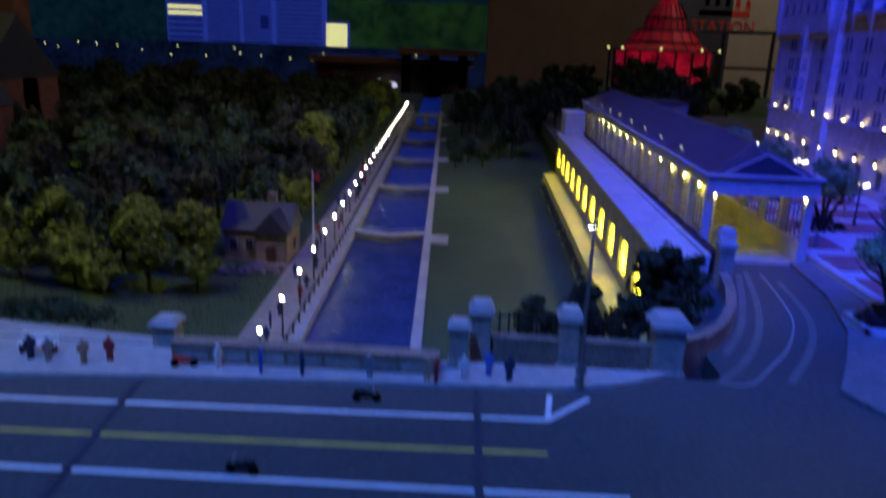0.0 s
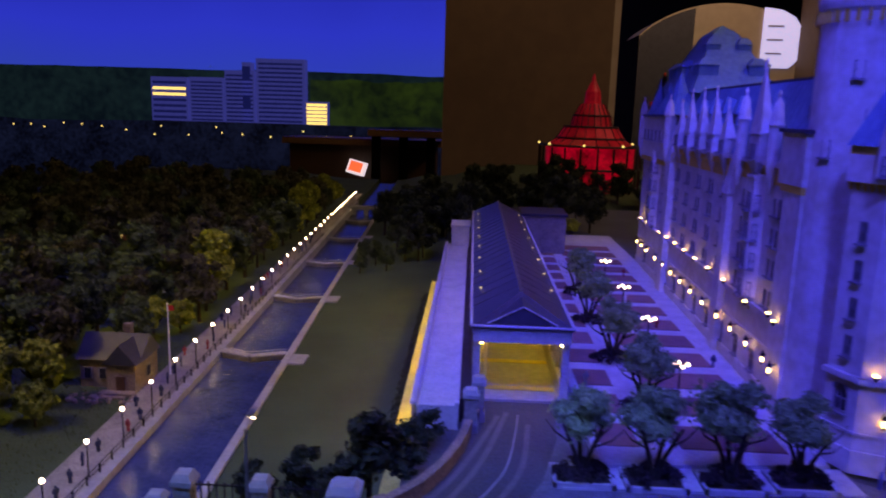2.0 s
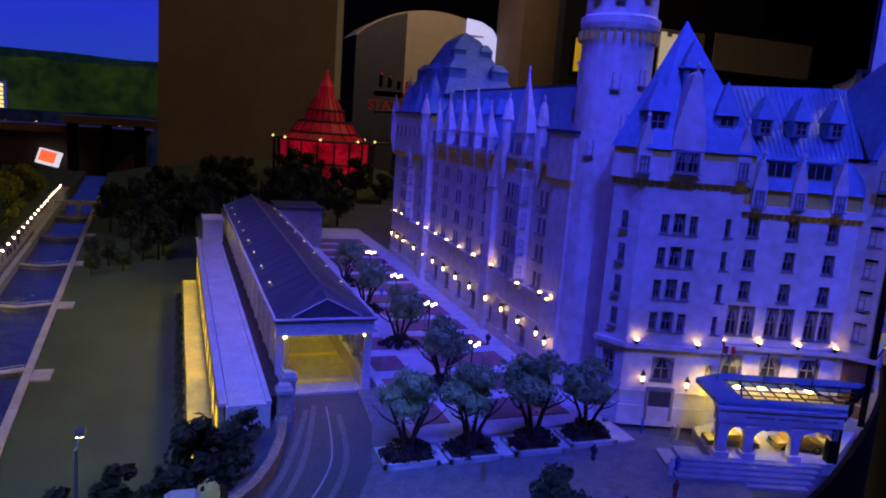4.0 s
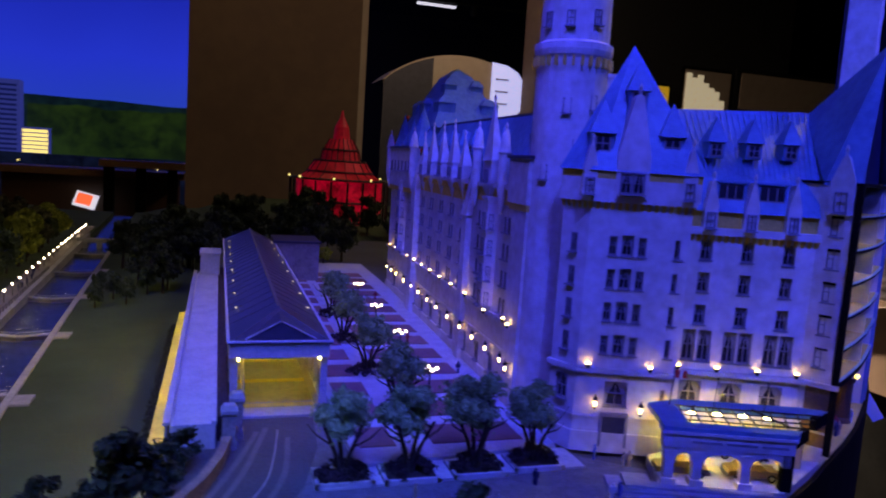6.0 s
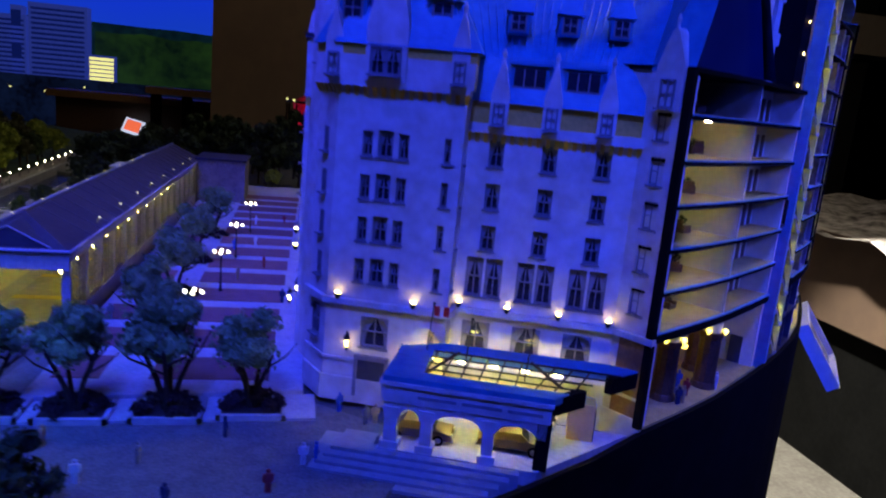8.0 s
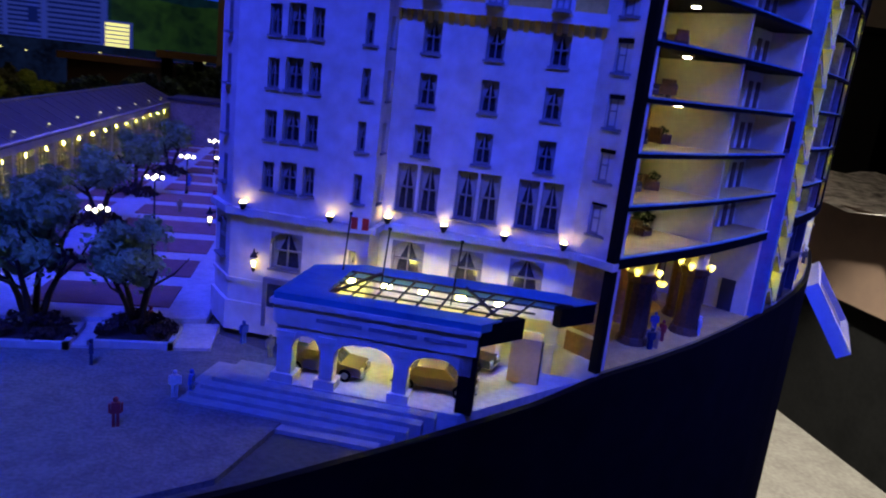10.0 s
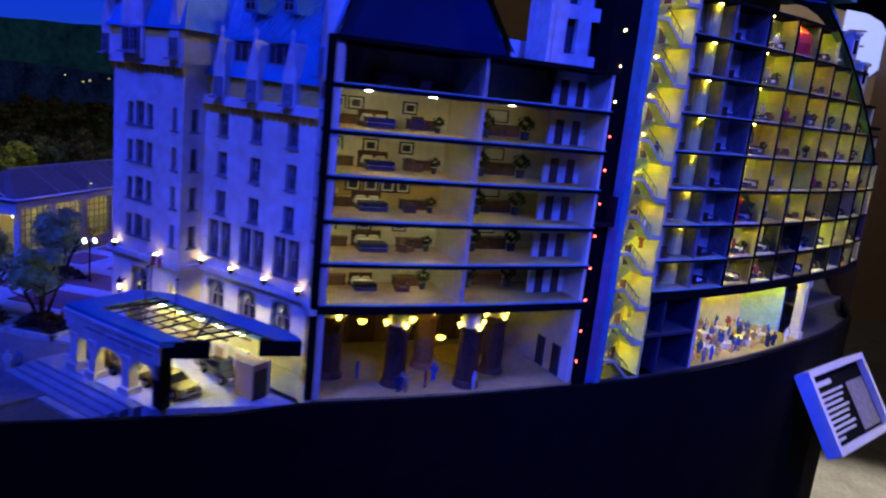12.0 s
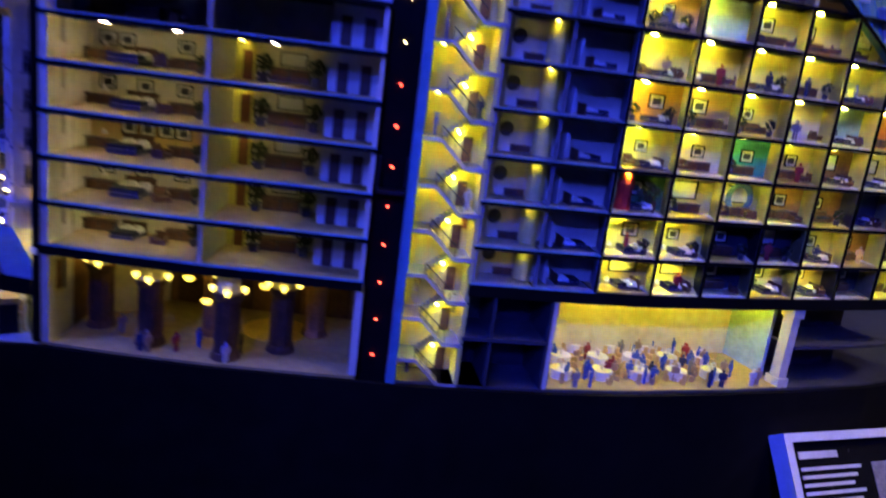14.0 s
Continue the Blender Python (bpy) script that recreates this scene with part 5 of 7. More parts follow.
# lift shaft and its blue post
part("lift_shaft", strip(sB, 28.2, 1.5, 7, 115, 176), "black", hotel, "black lift shaft with red marker lights")
part("shaft_post", strip(27.8, 28.5, -.2, 1.2, 115, 176), "copper", hotel, "tall blue-lit corner post")
for k in range(16):
    px, py, rz = along(26.5, 1.35)
    part("marker_light", Shape().ball((0, 0, 0), .09, 6), "redled" if k < 8 else "bulb", hotel, m=place(px, py, 117.5 + k * 3.1))
px, py, rz = along(26.6, .8)
part("lift_cage", Shape().box(-1.2, 1.2, -.4, 1, 0, .3).box(-1.2, -1.0, -.4, 1, 0, 2.8).box(1.0, 1.2, -.4, 1, 0, 2.8), "iron", hotel, m=place(px, py, 131, rz))

# stair tower
ST = 3.56
S0, S1 = 28.5, 33.5
part("stair_back_wall", strip(S0, S1, 3.1, 3.4, 115, 163), "lemon", hotel, "cream stairwell wall")
part("stair_base", strip(S0, S1 + 3, 0, 8, 114, 116.0), "slate", hotel)
for k in range(13):
    z = 116.0 + ST * k
    zm = z + ST * .55
    st = part("stair_flight", strip(S0, S0 + 1.5, -.05, 3.1, zm - .3, zm), "concrete", hotel, "pale stair flight with landing")
    a0, a1 = along(S0 + 1.5, -.05), along(S0 + 3.5, -.05)
    b0, b1 = along(S0 + 1.5, 1.3), along(S0 + 3.5, 1.3)
    part("stringer", Shape().add([(a0[0], a0[1], zm - .34), (a1[0], a1[1], z - .34), (a1[0], a1[1], z + .02), (a0[0], a0[1], zm + .02),
                                  (b0[0], b0[1], zm - .34), (b1[0], b1[1], z - .34), (b1[0], b1[1], z + .02), (b0[0], b0[1], zm + .02)],
                                 [(0, 1, 2, 3), (7, 6, 5, 4), (4, 5, 1, 0), (3, 2, 6, 7)]), "concrete", st)
    fl = Shape()
    steps = 7
    for i in range(steps):
        f0, f1 = i / steps, (i + 1) / steps
        zz = z + ST * (.55 + .45 * f0)
        strip(S0 + 1.5 - .0 + 2.0 * f0, S0 + 1.5 + 2.0 * f1, 1.9, 3.05, zz - .3, zz + .06, shape=fl)
    tagged(part("back_flight", fl, "steel", st), kind="stuff")
    part("landing", strip(S0 + 3.4, S1, -.05, 3.1, z - .34, z), "concrete", st)
    hr = Shape()
    pts = [along(S0 + 1.4 + 2.2 * f, .15)[:2] + (z + ST * .55 * (1 - f) + .9,) for f in (0, .5, 1)]
    hr.tube(pts, .05, n=4)
    for f in (0, .25, .5, .75, 1):
        q = along(S0 + 1.4 + 2.2 * f, .15)[:2]
        hr.tube([q + (z + ST * .55 * (1 - f),), q + (z + ST * .55 * (1 - f) + .9,)], .03, n=4)
    part("handrail", hr, "iron", st)
    px, py, rz = along(S0 + 3.9, 3.0)
    part("stair_door", Shape().box(-.4, .4, -.08, .05, 0, 2.0), "wood", st, m=place(px, py, z + .02, rz))
    px, py, rz = along(S0 + 3.0, 2.5)
    part("stair_light", Shape().ball((0, 0, 0), .11, 8), "stairlight", st, "bright stairwell lamp", m=place(px, py, z + ST * .66))
    # added fill that yellows the stairwell wall below the landing
    px, py, rz = along(S0 + .9, 1.7)
    part("landing_light", Shape().box(-.12, .12, -.12, .12, 0, .1), "landingfill", st, "unseen fill lamp added under the landing", m=place(px, py, zm - .42, rz))
    x, y, rz = along(S1)
    part("partition", Shape().box(-.15, .15, .1, 3.3, z, z + ST - .3), "lemon", st, m=place(x, y, 0, rz))
x, y, rz = along(S0)
part("partition", Shape().box(-.15, .1, 1.2, 3.3, 115, 163), "plaster", hotel, m=place(x, y, 0, rz))

# storeys of the right-hand block
FB = [124.7] + [127.8 + ST * k for k in range(8)]
sD0, sD1, sD2 = S1, 38.8, 44.0
COLS = {0: 8, 1: 8, 2: 8, 3: 8, 4: 7, 5: 6, 6: 5, 7: 3}
CW = 4.95
for k in range(8):
    z0, z1 = FB[k], FB[k + 1] - .26
    ra = room_shell(hotel, sD0 + .15, sD1, z0, z1, "plaster", light=None, sidemat="curtain", floor="curtain", depth=3.4, skew=18)
    px, py, rz = along(sD1 - .5, 2.4)
    part("curtain_column", Shape().lathe([(.75, 0), (.75, z1 - z0 - .02)], 12), "lemon", ra, "yellow half-round column", m=place(px, py, z0))
    px, py, rz = along(sD1 - 1.0, 1.35)
    part("ceiling_light", Shape().box(-.15, .15, -.15, .15, 0, .1), "nooklight", ra, "small warm ceiling light", m=place(px, py, z1 - .12, rz))
    px, py, rz = along(sD0 + 1.9, 3.2)
    part("mirror", Shape().lathe([(.6, 0), (.6, .15)], 14, m=Matrix.Rotation(math.pi / 2, 4, "X")), "slate", ra, m=place(px, py, z0 + 1.9, rz))
    rb = room_shell(hotel, sD1, sD2, z0, z1, "plaster", light=None, sidemat="curtain", floor="curtain", depth=3.4, skew=18)
    part("inner_partition", Shape().box(-.1, .1, 1.5, 3.6, z0, z0 + 2.2), "stone", rb, m=place(*along(sD1 + 1.3)[:2], 0, along(sD1 + 1.3)[2]))
    slab(sD0, sD2 + COLS[k] * CW, z1 + .26, .3, "black")
    part("slab_edge", strip(sD0, sD2, -.1, .25, z0 - .03, z0 + .03), "copper", hotel)
slab(S1, 84, 124.7, 1.0, "black", 9)
# slate marks unlit rooms, whose darkness is put into the wall colour
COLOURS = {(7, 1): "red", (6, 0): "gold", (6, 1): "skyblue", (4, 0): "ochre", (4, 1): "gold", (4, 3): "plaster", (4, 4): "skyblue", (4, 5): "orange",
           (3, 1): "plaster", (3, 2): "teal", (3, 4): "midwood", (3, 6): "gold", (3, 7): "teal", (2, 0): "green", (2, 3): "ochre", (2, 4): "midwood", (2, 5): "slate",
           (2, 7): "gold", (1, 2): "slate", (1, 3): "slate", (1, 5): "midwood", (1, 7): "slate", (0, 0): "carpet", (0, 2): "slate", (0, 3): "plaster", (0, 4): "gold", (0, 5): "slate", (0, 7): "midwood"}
LITROOMS = []
for k in range(8):
    z0, z1 = FB[k], FB[k + 1] - .26
    for c in range(COLS[k]):
        s0, s1 = sD2 + c * CW, sD2 + (c + 1) * CW
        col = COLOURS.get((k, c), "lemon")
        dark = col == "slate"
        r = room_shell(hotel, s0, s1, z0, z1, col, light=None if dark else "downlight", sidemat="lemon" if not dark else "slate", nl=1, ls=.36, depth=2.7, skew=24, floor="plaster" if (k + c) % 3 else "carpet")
        LITROOMS.append((r, k, c, s0, s1, z0, z1))
        part("frame_post", strip(s0 - .1, s0 + .1, -.06, .12, z0 - .3, z1 + .1), "black", r)
# sloping copper roof over the block's end
def eave(s):
    u = s - sD2 - 9.3
    return 154.6 - .5 * u - .006 * u * u


roof, seams = Shape(), []
ss = [sD2 + 9.0 + 1.5 * i for i in range(18)]
for a, b in zip(ss, ss[1:]):
    rise = lambda q: min(7.0, .8 * (q - ss[0]) + .6)
    p = [(*along(a, -.25)[:2], eave(a)), (*along(b, -.25)[:2], eave(b)), (*along(b, 3.4)[:2], eave(b) + rise(b)), (*along(a, 3.4)[:2], eave(a) + rise(a)),
         (*along(a, .5)[:2], eave(a) - .1), (*along(b, .5)[:2], eave(b) - .1), (*along(b, 4.2)[:2], eave(b) + rise(b) - .1), (*along(a, 4.2)[:2], eave(a) + rise(a) - .1)]
    roof.add(p, [(0, 1, 2, 3), (7, 6, 5, 4), (4, 5, 1, 0), (3, 2, 6, 7)])
    seams.append((p[0], p[3]))
br_ = part("block_roof", roof, "copper", hotel, "sloping copper roof sweeping down over the end rooms")
for p, q in seams:
    part("seam", Shape().tube([p, q], .09, n=4), "copper", br_)
part("edge_trim", Shape().tube([(*along(q, -.3)[:2], eave(q)) for q in ss], .16, n=5), "black", br_)
for q in (sD2 + 19.5, sD2 + 24):
    px, py, rz = along(q, .4)
    d = part("dormer", Shape().box(-.9, .9, -.2, 2.6, 0, 2.6).prism([(-1.1, -.4), (1.1, -.4), (1.1, 3.2), (-1.1, 3.2)], 2.6, lambda x, y: 3.6 - .6 * abs(x)), "stone", br_, m=place(px, py, eave(q) + 1.4, rz))
    part("pane", Shape().box(-.5, .5, -.26, -.2, .5, 2.1), "glass", d)
part("block_top", strip(28.6, 62, .5, 9, 156.2, 156.8), "copper", hotel)
part("block_back", strip(28.6, 60, 8.2, 9, 115, 156.5), "stone", hotel)

# ballroom and the dark rooms beside it
sF0, sF1 = 41.0, 65.5
part("lower_floor", strip(S1, 84, 0, 15, 114.4, 116.0), "slate", hotel)
part("block_back", strip(60, 84, 8.2, 9, 115, 142), "stone", hotel)
# unlit rooms: gloom given by slate-coloured walls and floors
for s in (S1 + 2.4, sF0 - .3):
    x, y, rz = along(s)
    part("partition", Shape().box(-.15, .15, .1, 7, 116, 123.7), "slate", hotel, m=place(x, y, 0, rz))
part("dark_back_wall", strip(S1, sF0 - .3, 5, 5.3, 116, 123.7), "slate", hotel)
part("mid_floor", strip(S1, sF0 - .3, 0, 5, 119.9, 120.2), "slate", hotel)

ball = part("ballroom_floor", strip(sF0, sF1, .1, 14.5, 116.0, 116.1), "carpet", hotel, "pale ballroom carpet")
part("ballroom_back_wall", strip(sF0, sF0 + 13, 14.2, 14.6, 116, 124), "gold", ball, "gilded ballroom wall")
part("ballroom_back_wall", strip(sF0 + 13, sF1 + 2, 14.2, 14.6, 116, 124), "skyblue", ball, "pale blue ballroom wall")
x, y, rz = along(sF1)
part("ballroom_side_wall", Shape().box(-.2, .2, 3, 14.4, 116, 124), "skyblue", ball, m=place(x, y, 0, rz))
x, y, rz = along(sF0)
part("ballroom_side_wall", Shape().box(-.2, .2, .1, 14.4, 116, 124), "plaster", ball, m=place(x, y, 0, rz))
px, py, rz = along(sF1 - .2, .8)
part("corner_pilaster", Shape().box(-.6, .6, -.7, .9, 116, 116.9).box(-.45, .45, -.5, .6, 116.9, 122.8).box(-.6, .6, -.7, .8, 122.8, 123.7), "plaster", hotel, "fluted cream corner pilaster", m=place(px, py, 0, rz))
for k in range(6):
    px, py, rz = along(sF0 + 1.5 + k * 2.1, 12.6)
    part("gilt_column", Shape().lathe([(.75, 116), (.6, 116.6), (.5, 116.8), (.45, 123), (.7, 123.7)], 10), "plaster", ball, "cream ballroom column", m=place(px, py, 0))
for k, (s, mat, w, h) in enumerate(((sF0 + 14, "plaster", 1.8, 3.2), (sF0 + 18, "gold", 2.2, 4.6), (sF0 + 21, "plaster", 1.4, 2.6))):
    px, py, rz = along(s, 14.0)
    part("doorcase", Shape().box(-w / 2, w / 2, -.2, .1, 0, h).box(-w / 2 - .3, w / 2 + .3, -.3, .1, h, h + .4), mat, ball, m=place(px, py, 116.1, rz))
for k in range(5):
    for j in range(2):
        box_at(sF0 + 2.5 + k * 4.8, 3.5 + j * 6, 123.5, 1.1, 1.1, .15, "ballroomlight", "ceiling_light", ball, "bright ballroom ceiling light")
# unlit side room, likewise darkened by its slate colour
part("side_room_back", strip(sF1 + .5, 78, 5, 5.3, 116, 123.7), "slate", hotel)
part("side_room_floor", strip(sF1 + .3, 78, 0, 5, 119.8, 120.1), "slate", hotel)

# ---------------------------------------------------------------- trees and planting
rng = random.Random(5)


def tree(name, height, spread, lobes, leaves, size, mat, label, category="tree", group="", stems=1, low=.3, seed=1):
    """A tapered trunk with limbs and a crown of leaf tufts; built at the origin."""
    r = random.Random(seed)
    t = thing(name, 0, 0, 0, label, category, group)
    tr = Shape()
    for k in range(stems):
        a = 2 * math.pi * k / max(1, stems) + r.uniform(-.4, .4)
        lean = .12 * spread if stems > 1 else .03 * spread
        top = Vector((math.cos(a) * lean * 2.6, math.sin(a) * lean * 2.6, height * .62))
        tr.tube([(0.15 * math.cos(a), .15 * math.sin(a), -.5), (math.cos(a) * lean, math.sin(a) * lean, height * .25), top], height * .035, height * .014, 6)
        for j in range(3):
            b = a + r.uniform(-1.6, 1.6) + j * 2.1
            s0 = Vector((math.cos(a) * lean, math.sin(a) * lean, height * .25)).lerp(top, .3 + .25 * j)
            tr.tube([s0, s0 + Vector((math.cos(b) * spread * .22, math.sin(b) * spread * .22, height * .12)), s0 + Vector((math.cos(b) * spread * .36, math.sin(b) * spread * .36, height * .26))], height * .014, height * .006, 5)
    part("trunk", tr, "trunk", t)
    cr = Shape()
    for k in range(lobes):
        a = r.uniform(0, 2 * math.pi)
        f = (k + .5) / lobes
        z = height * (low + (1 - low) * (.12 + .8 * f))
        width = spread * .5 * math.sin(math.pi * min(.97, .18 + .72 * f)) ** .8
        d = width * r.uniform(.25, .75)
        rad = spread * r.uniform(.17, .27) * (1.1 - .35 * f)
        c = (d * math.cos(a), d * math.sin(a), z)
        cr.leaves(r, c, rad, leaves, size)
        inner = Shape().ball(c, rad * .55, 6)
        cr.add([(x + r.uniform(-.12, .12) * rad, y + r.uniform(-.12, .12) * rad, zz) for x, y, zz in inner.v], inner.f)
    part("crown", cr, mat, t)
    return t


KINDS = []
for k, (mat, words) in enumerate((("leaf", "dark green model tree with a tufted crown"), ("leafo", "olive brown model tree with a ragged crown"), ("leaf", "bushy green model tree with a full crown"),
                                  ("leafo", "tall brownish model tree with an open crown"))):
    KINDS.append(tree("tree", 7.0 + (k % 2), 5.2 + .5 * (k % 3), 13, 60, .34, mat, words, group="trees of the wood", seed=10 + k))
# lit trees carry the warm light in their leaf colour
LIT = [tree("tree", 8.0, 5.6, 20, 85, .40, "leafy", "model tree with warm yellow light put into its leaf colour", group="trees of the wood", seed=31),
       tree("tree", 6.0, 5.6, 18, 85, .40, "leafy", "rounded model tree with warm yellow light put into its leaf colour", group="trees of the wood", seed=32)]
# these trees get their deep shade from near-black leaf colour
DARK = [tree("tree", 8.0, 6.0, 12, 55, .42, "leafd", "nearly black model tree with deep shade put into its leaf colour", group="trees beyond the lawn", seed=41),
        tree("tree", 10.0, 6.5, 13, 55, .42, "leafd", "tall dark model tree with deep shade put into its leaf colour", group="trees beyond the lawn", seed=42)]
for first in KINDS + LIT + DARK:
    first["spare"] = 1


def plant(kind, x, y, z, s):
    """The first of a kind is moved to its place, the next ones are copies."""
    if kind.get("spare"):
        kind["spare"] = 0
        del kind["spare"]
        kind.matrix_basis = pose(x * CM, y * CM, z * CM, 0, 0, rng.uniform(0, 360))
        return
    put(kind, x, y, z, rng.uniform(0, 360), s)


HOUSE = (-25.0, 108.5)
y = 76.0
while y < 330:
    step = 7.6 if y < 150 else 11.5
    x = canal_x(y) - (13.5 if y < 130 else 11)
    while x > -82 - (y - 76) * .35:
        px, py = x + rng.uniform(-1.6, 1.6), y + rng.uniform(-1.8, 1.8)
        u = px - canal_x(py)
        nearhouse = abs(px - HOUSE[0]) < 8 and -13 < py - HOUSE[1] < 7
        front = py < 84 and px > -30
        if not nearhouse and not front and not (py < 79 and px > -44):
            edge = u > -17 and y > 120
            if py < 95 and px > -52:
                x -= step
                continue
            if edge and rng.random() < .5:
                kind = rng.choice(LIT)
            else:
                kind = rng.choice(KINDS)
            plant(kind, px, py, land(px, py) - .1, rng.uniform(1.15, 1.65) * (1.0 if y < 150 else 1.25))
        x -= step * rng.uniform(.8, 1.25) * (1 if x > -60 else 1.5)
    y += step * .95
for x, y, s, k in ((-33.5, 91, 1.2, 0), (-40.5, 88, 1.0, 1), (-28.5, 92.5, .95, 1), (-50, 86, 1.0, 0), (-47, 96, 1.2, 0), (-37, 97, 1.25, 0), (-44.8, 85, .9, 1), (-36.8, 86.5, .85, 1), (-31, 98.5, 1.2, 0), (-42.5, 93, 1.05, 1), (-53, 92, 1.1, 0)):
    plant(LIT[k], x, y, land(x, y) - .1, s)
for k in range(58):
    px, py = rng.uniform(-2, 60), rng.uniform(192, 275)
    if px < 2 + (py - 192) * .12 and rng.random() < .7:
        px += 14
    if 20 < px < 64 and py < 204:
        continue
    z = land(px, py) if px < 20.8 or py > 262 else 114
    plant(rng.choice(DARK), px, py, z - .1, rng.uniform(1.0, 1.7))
for x, y, s in ((-1.5, 186, .8), (1.5, 194, .95), (-3, 203, .8), (5, 188, .9), (9, 197, 1.0)):
    plant(KINDS[0], x, y, land(x, y) - .1, s)
plant(LIT[1], 53, 199, 114.8, .75)

# pruned plaza trees in planters
PLZ = tree("plaza_tree", 7.4, 6.6, 18, 95, .22, "leafp", "small pruned tree with a flattened pale green crown", group="trees of the plaza", stems=4, low=.5, seed=61)
spots = [(36.9, 68.2, .95), (43.2, 68.0, 1.05), (50.0, 68.2, 1.15), (56.4, 68.8, 1.0), (46.0, 83.8, 1.05), (45.4, 99.5, 1.05), (44.9, 117, 1.05), (45.6, 135, 1.05)]
for k, (x, y, s) in enumerate(spots):
    if k == 0:
        PLZ.matrix_basis = pose(x * CM, y * CM, 1.152, 0, 0, 20)
    else:
        put(PLZ, x, y, 115.2, 47 * k, s)
    pl = thing("planter", x, y, 114.4, "white stone planter bed with dark shrubs round a tree", "planter", "planters of the plaza")
    w = 2.7 if k < 4 else 3.0
    part("kerb", Shape().box(-w, w, -w * .7, -w * .7 + .35, 0, .5).box(-w, w, w * .7 - .35, w * .7, 0, .5).box(-w, -w + .35, -w * .7, w * .7, 0, .5).box(w - .35, w, -w * .7, w * .7, 0, .5), "paving", pl)
    part("soil", Shape().box(-w + .2, w - .2, -w * .7 + .2, w * .7 - .2, 0, .45), "soil", pl)
    sh = Shape()
    r = random.Random(k)
    for j in range(34):
        a, q = r.uniform(0, 6.28), r.random() ** .5
        sh.leaves(r, (w * .92 * q * math.cos(a), w * .66 * q * math.sin(a), .5 + 1.25 * (1 - q * q)), .5, 26, .2, .7)
    part("shrubs", sh, "soil", pl, "dark purple ground-cover shrubs")
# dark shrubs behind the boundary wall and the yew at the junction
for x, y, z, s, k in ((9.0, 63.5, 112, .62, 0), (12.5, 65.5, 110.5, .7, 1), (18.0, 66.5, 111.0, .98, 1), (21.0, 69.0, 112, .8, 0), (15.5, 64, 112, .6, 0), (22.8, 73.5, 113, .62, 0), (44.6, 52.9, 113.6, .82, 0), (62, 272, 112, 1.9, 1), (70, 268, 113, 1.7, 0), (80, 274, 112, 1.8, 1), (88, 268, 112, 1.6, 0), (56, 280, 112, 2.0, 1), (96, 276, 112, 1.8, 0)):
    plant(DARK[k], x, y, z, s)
hedge = Shape()
r = random.Random(3)
for k in range(150):
    yy = 84 + k * .5
    hedge.leaves(r, (17.2 + r.uniform(-.3, .3), yy, 107.5), .55, 16, .2)
tagged(part("hedge", hedge, "leafd"), "low dark hedge along the lit walk", "hedge", "", "stuff")
bushes = Shape()
for k in range(60):
    a = r.uniform(0, 6.28)
    xx, yy = -27 + 4.5 * math.cos(a) * r.random(), 61.6 + 1.8 * math.sin(a) * r.random()
    bushes.leaves(r, (xx, yy, 114.3 + r.uniform(0, .7)), .7, 26, .2)
tagged(part("hedge", bushes, "leaf"), "clipped green hedge bed on the forecourt", "hedge", "", "stuff")
tufts = Shape()
for k in range(5200):
    xx, yy = canal_x(90) - r.uniform(7, 34), r.uniform(60, 130)
    zz = land(xx, yy)
    a, h = r.uniform(0, 3.14), r.uniform(.12, .4)
    dx, dy = .1 * math.cos(a), .1 * math.sin(a)
    if xx - canal_x(yy) < -6.6:
        tufts.add([(xx - dx, yy - dy, zz - .05), (xx + dx, yy + dy, zz - .05), (xx + r.uniform(-.1, .1), yy + r.uniform(-.1, .1), zz + h)], [(0, 1, 2)])
tagged(part("grass_tufts", tufts, "wildgrass"), "rough uneven static grass on the bank", "grass", "", "stuff")

# ---------------------------------------------------------------- lock house, flag, street lamp, church
house = thing("lock_house", -25.2, 108.3, 105.2, "small stone lock house with steep blue-grey gabled roofs", "house")
part("wall", Shape().box(-4.6, 4.2, -2.6, 3.4, 0, 4.4).box(.2, 4.4, -4.4, -2.6, 0, 4.4), "rubble", house, "sandy rubble stone walls")


def gabled(x0, x1, y0, y1, z0, z1, along_x=True, over=.4):
    if along_x:
        ym = (y0 + y1) / 2
        return [(x0 - over, y0 - over, z0), (x1 + over, y0 - over, z0), (x1 + over, y1 + over, z0), (x0 - over, y1 + over, z0), (x0 - over, ym, z1), (x1 + over, ym, z1)], [(0, 1, 5, 4), (2, 3, 4, 5), (1, 2, 5), (3, 0, 4), (3, 2, 1, 0)]
    xm = (x0 + x1) / 2
    return [(x0 - over, y0 - over, z0), (x1 + over, y0 - over, z0), (x1 + over, y1 + over, z0), (x0 - over, y1 + over, z0), (xm, y0 - over, z1), (xm, y1 + over, z1)], [(0, 4, 5, 3), (1, 2, 5, 4), (0, 1, 4), (2, 3, 5), (3, 2, 1, 0)]


part("roof", Shape().add(*gabled(-4.6, 4.2, -2.6, 3.4, 4.4, 7.6)), "slate", house, "dark slate gabled roof")
part("porch_roof", Shape().add(*gabled(.2, 4.4, -4.4, .4, 4.4, 7.3, False)), "slate", house)
part("gable_wall", Shape().add([(.3, -4.42, 4.4), (4.3, -4.42, 4.4), (2.3, -4.42, 7.0), (.3, -4.1, 4.4), (4.3, -4.1, 4.4), (2.3, -4.1, 7.0)], [(0, 1, 2), (5, 4, 3), (0, 3, 4, 1), (1, 4, 5, 2), (2, 5, 3, 0)]), "rubble", house)
part("chimney", Shape().box(.6, 1.7, .4, 1.4, 6.2, 8.9), "rubble", house)
part("door", Shape().box(1.6, 2.9, -4.55, -4.4, 0, 2.6), "wood", house)
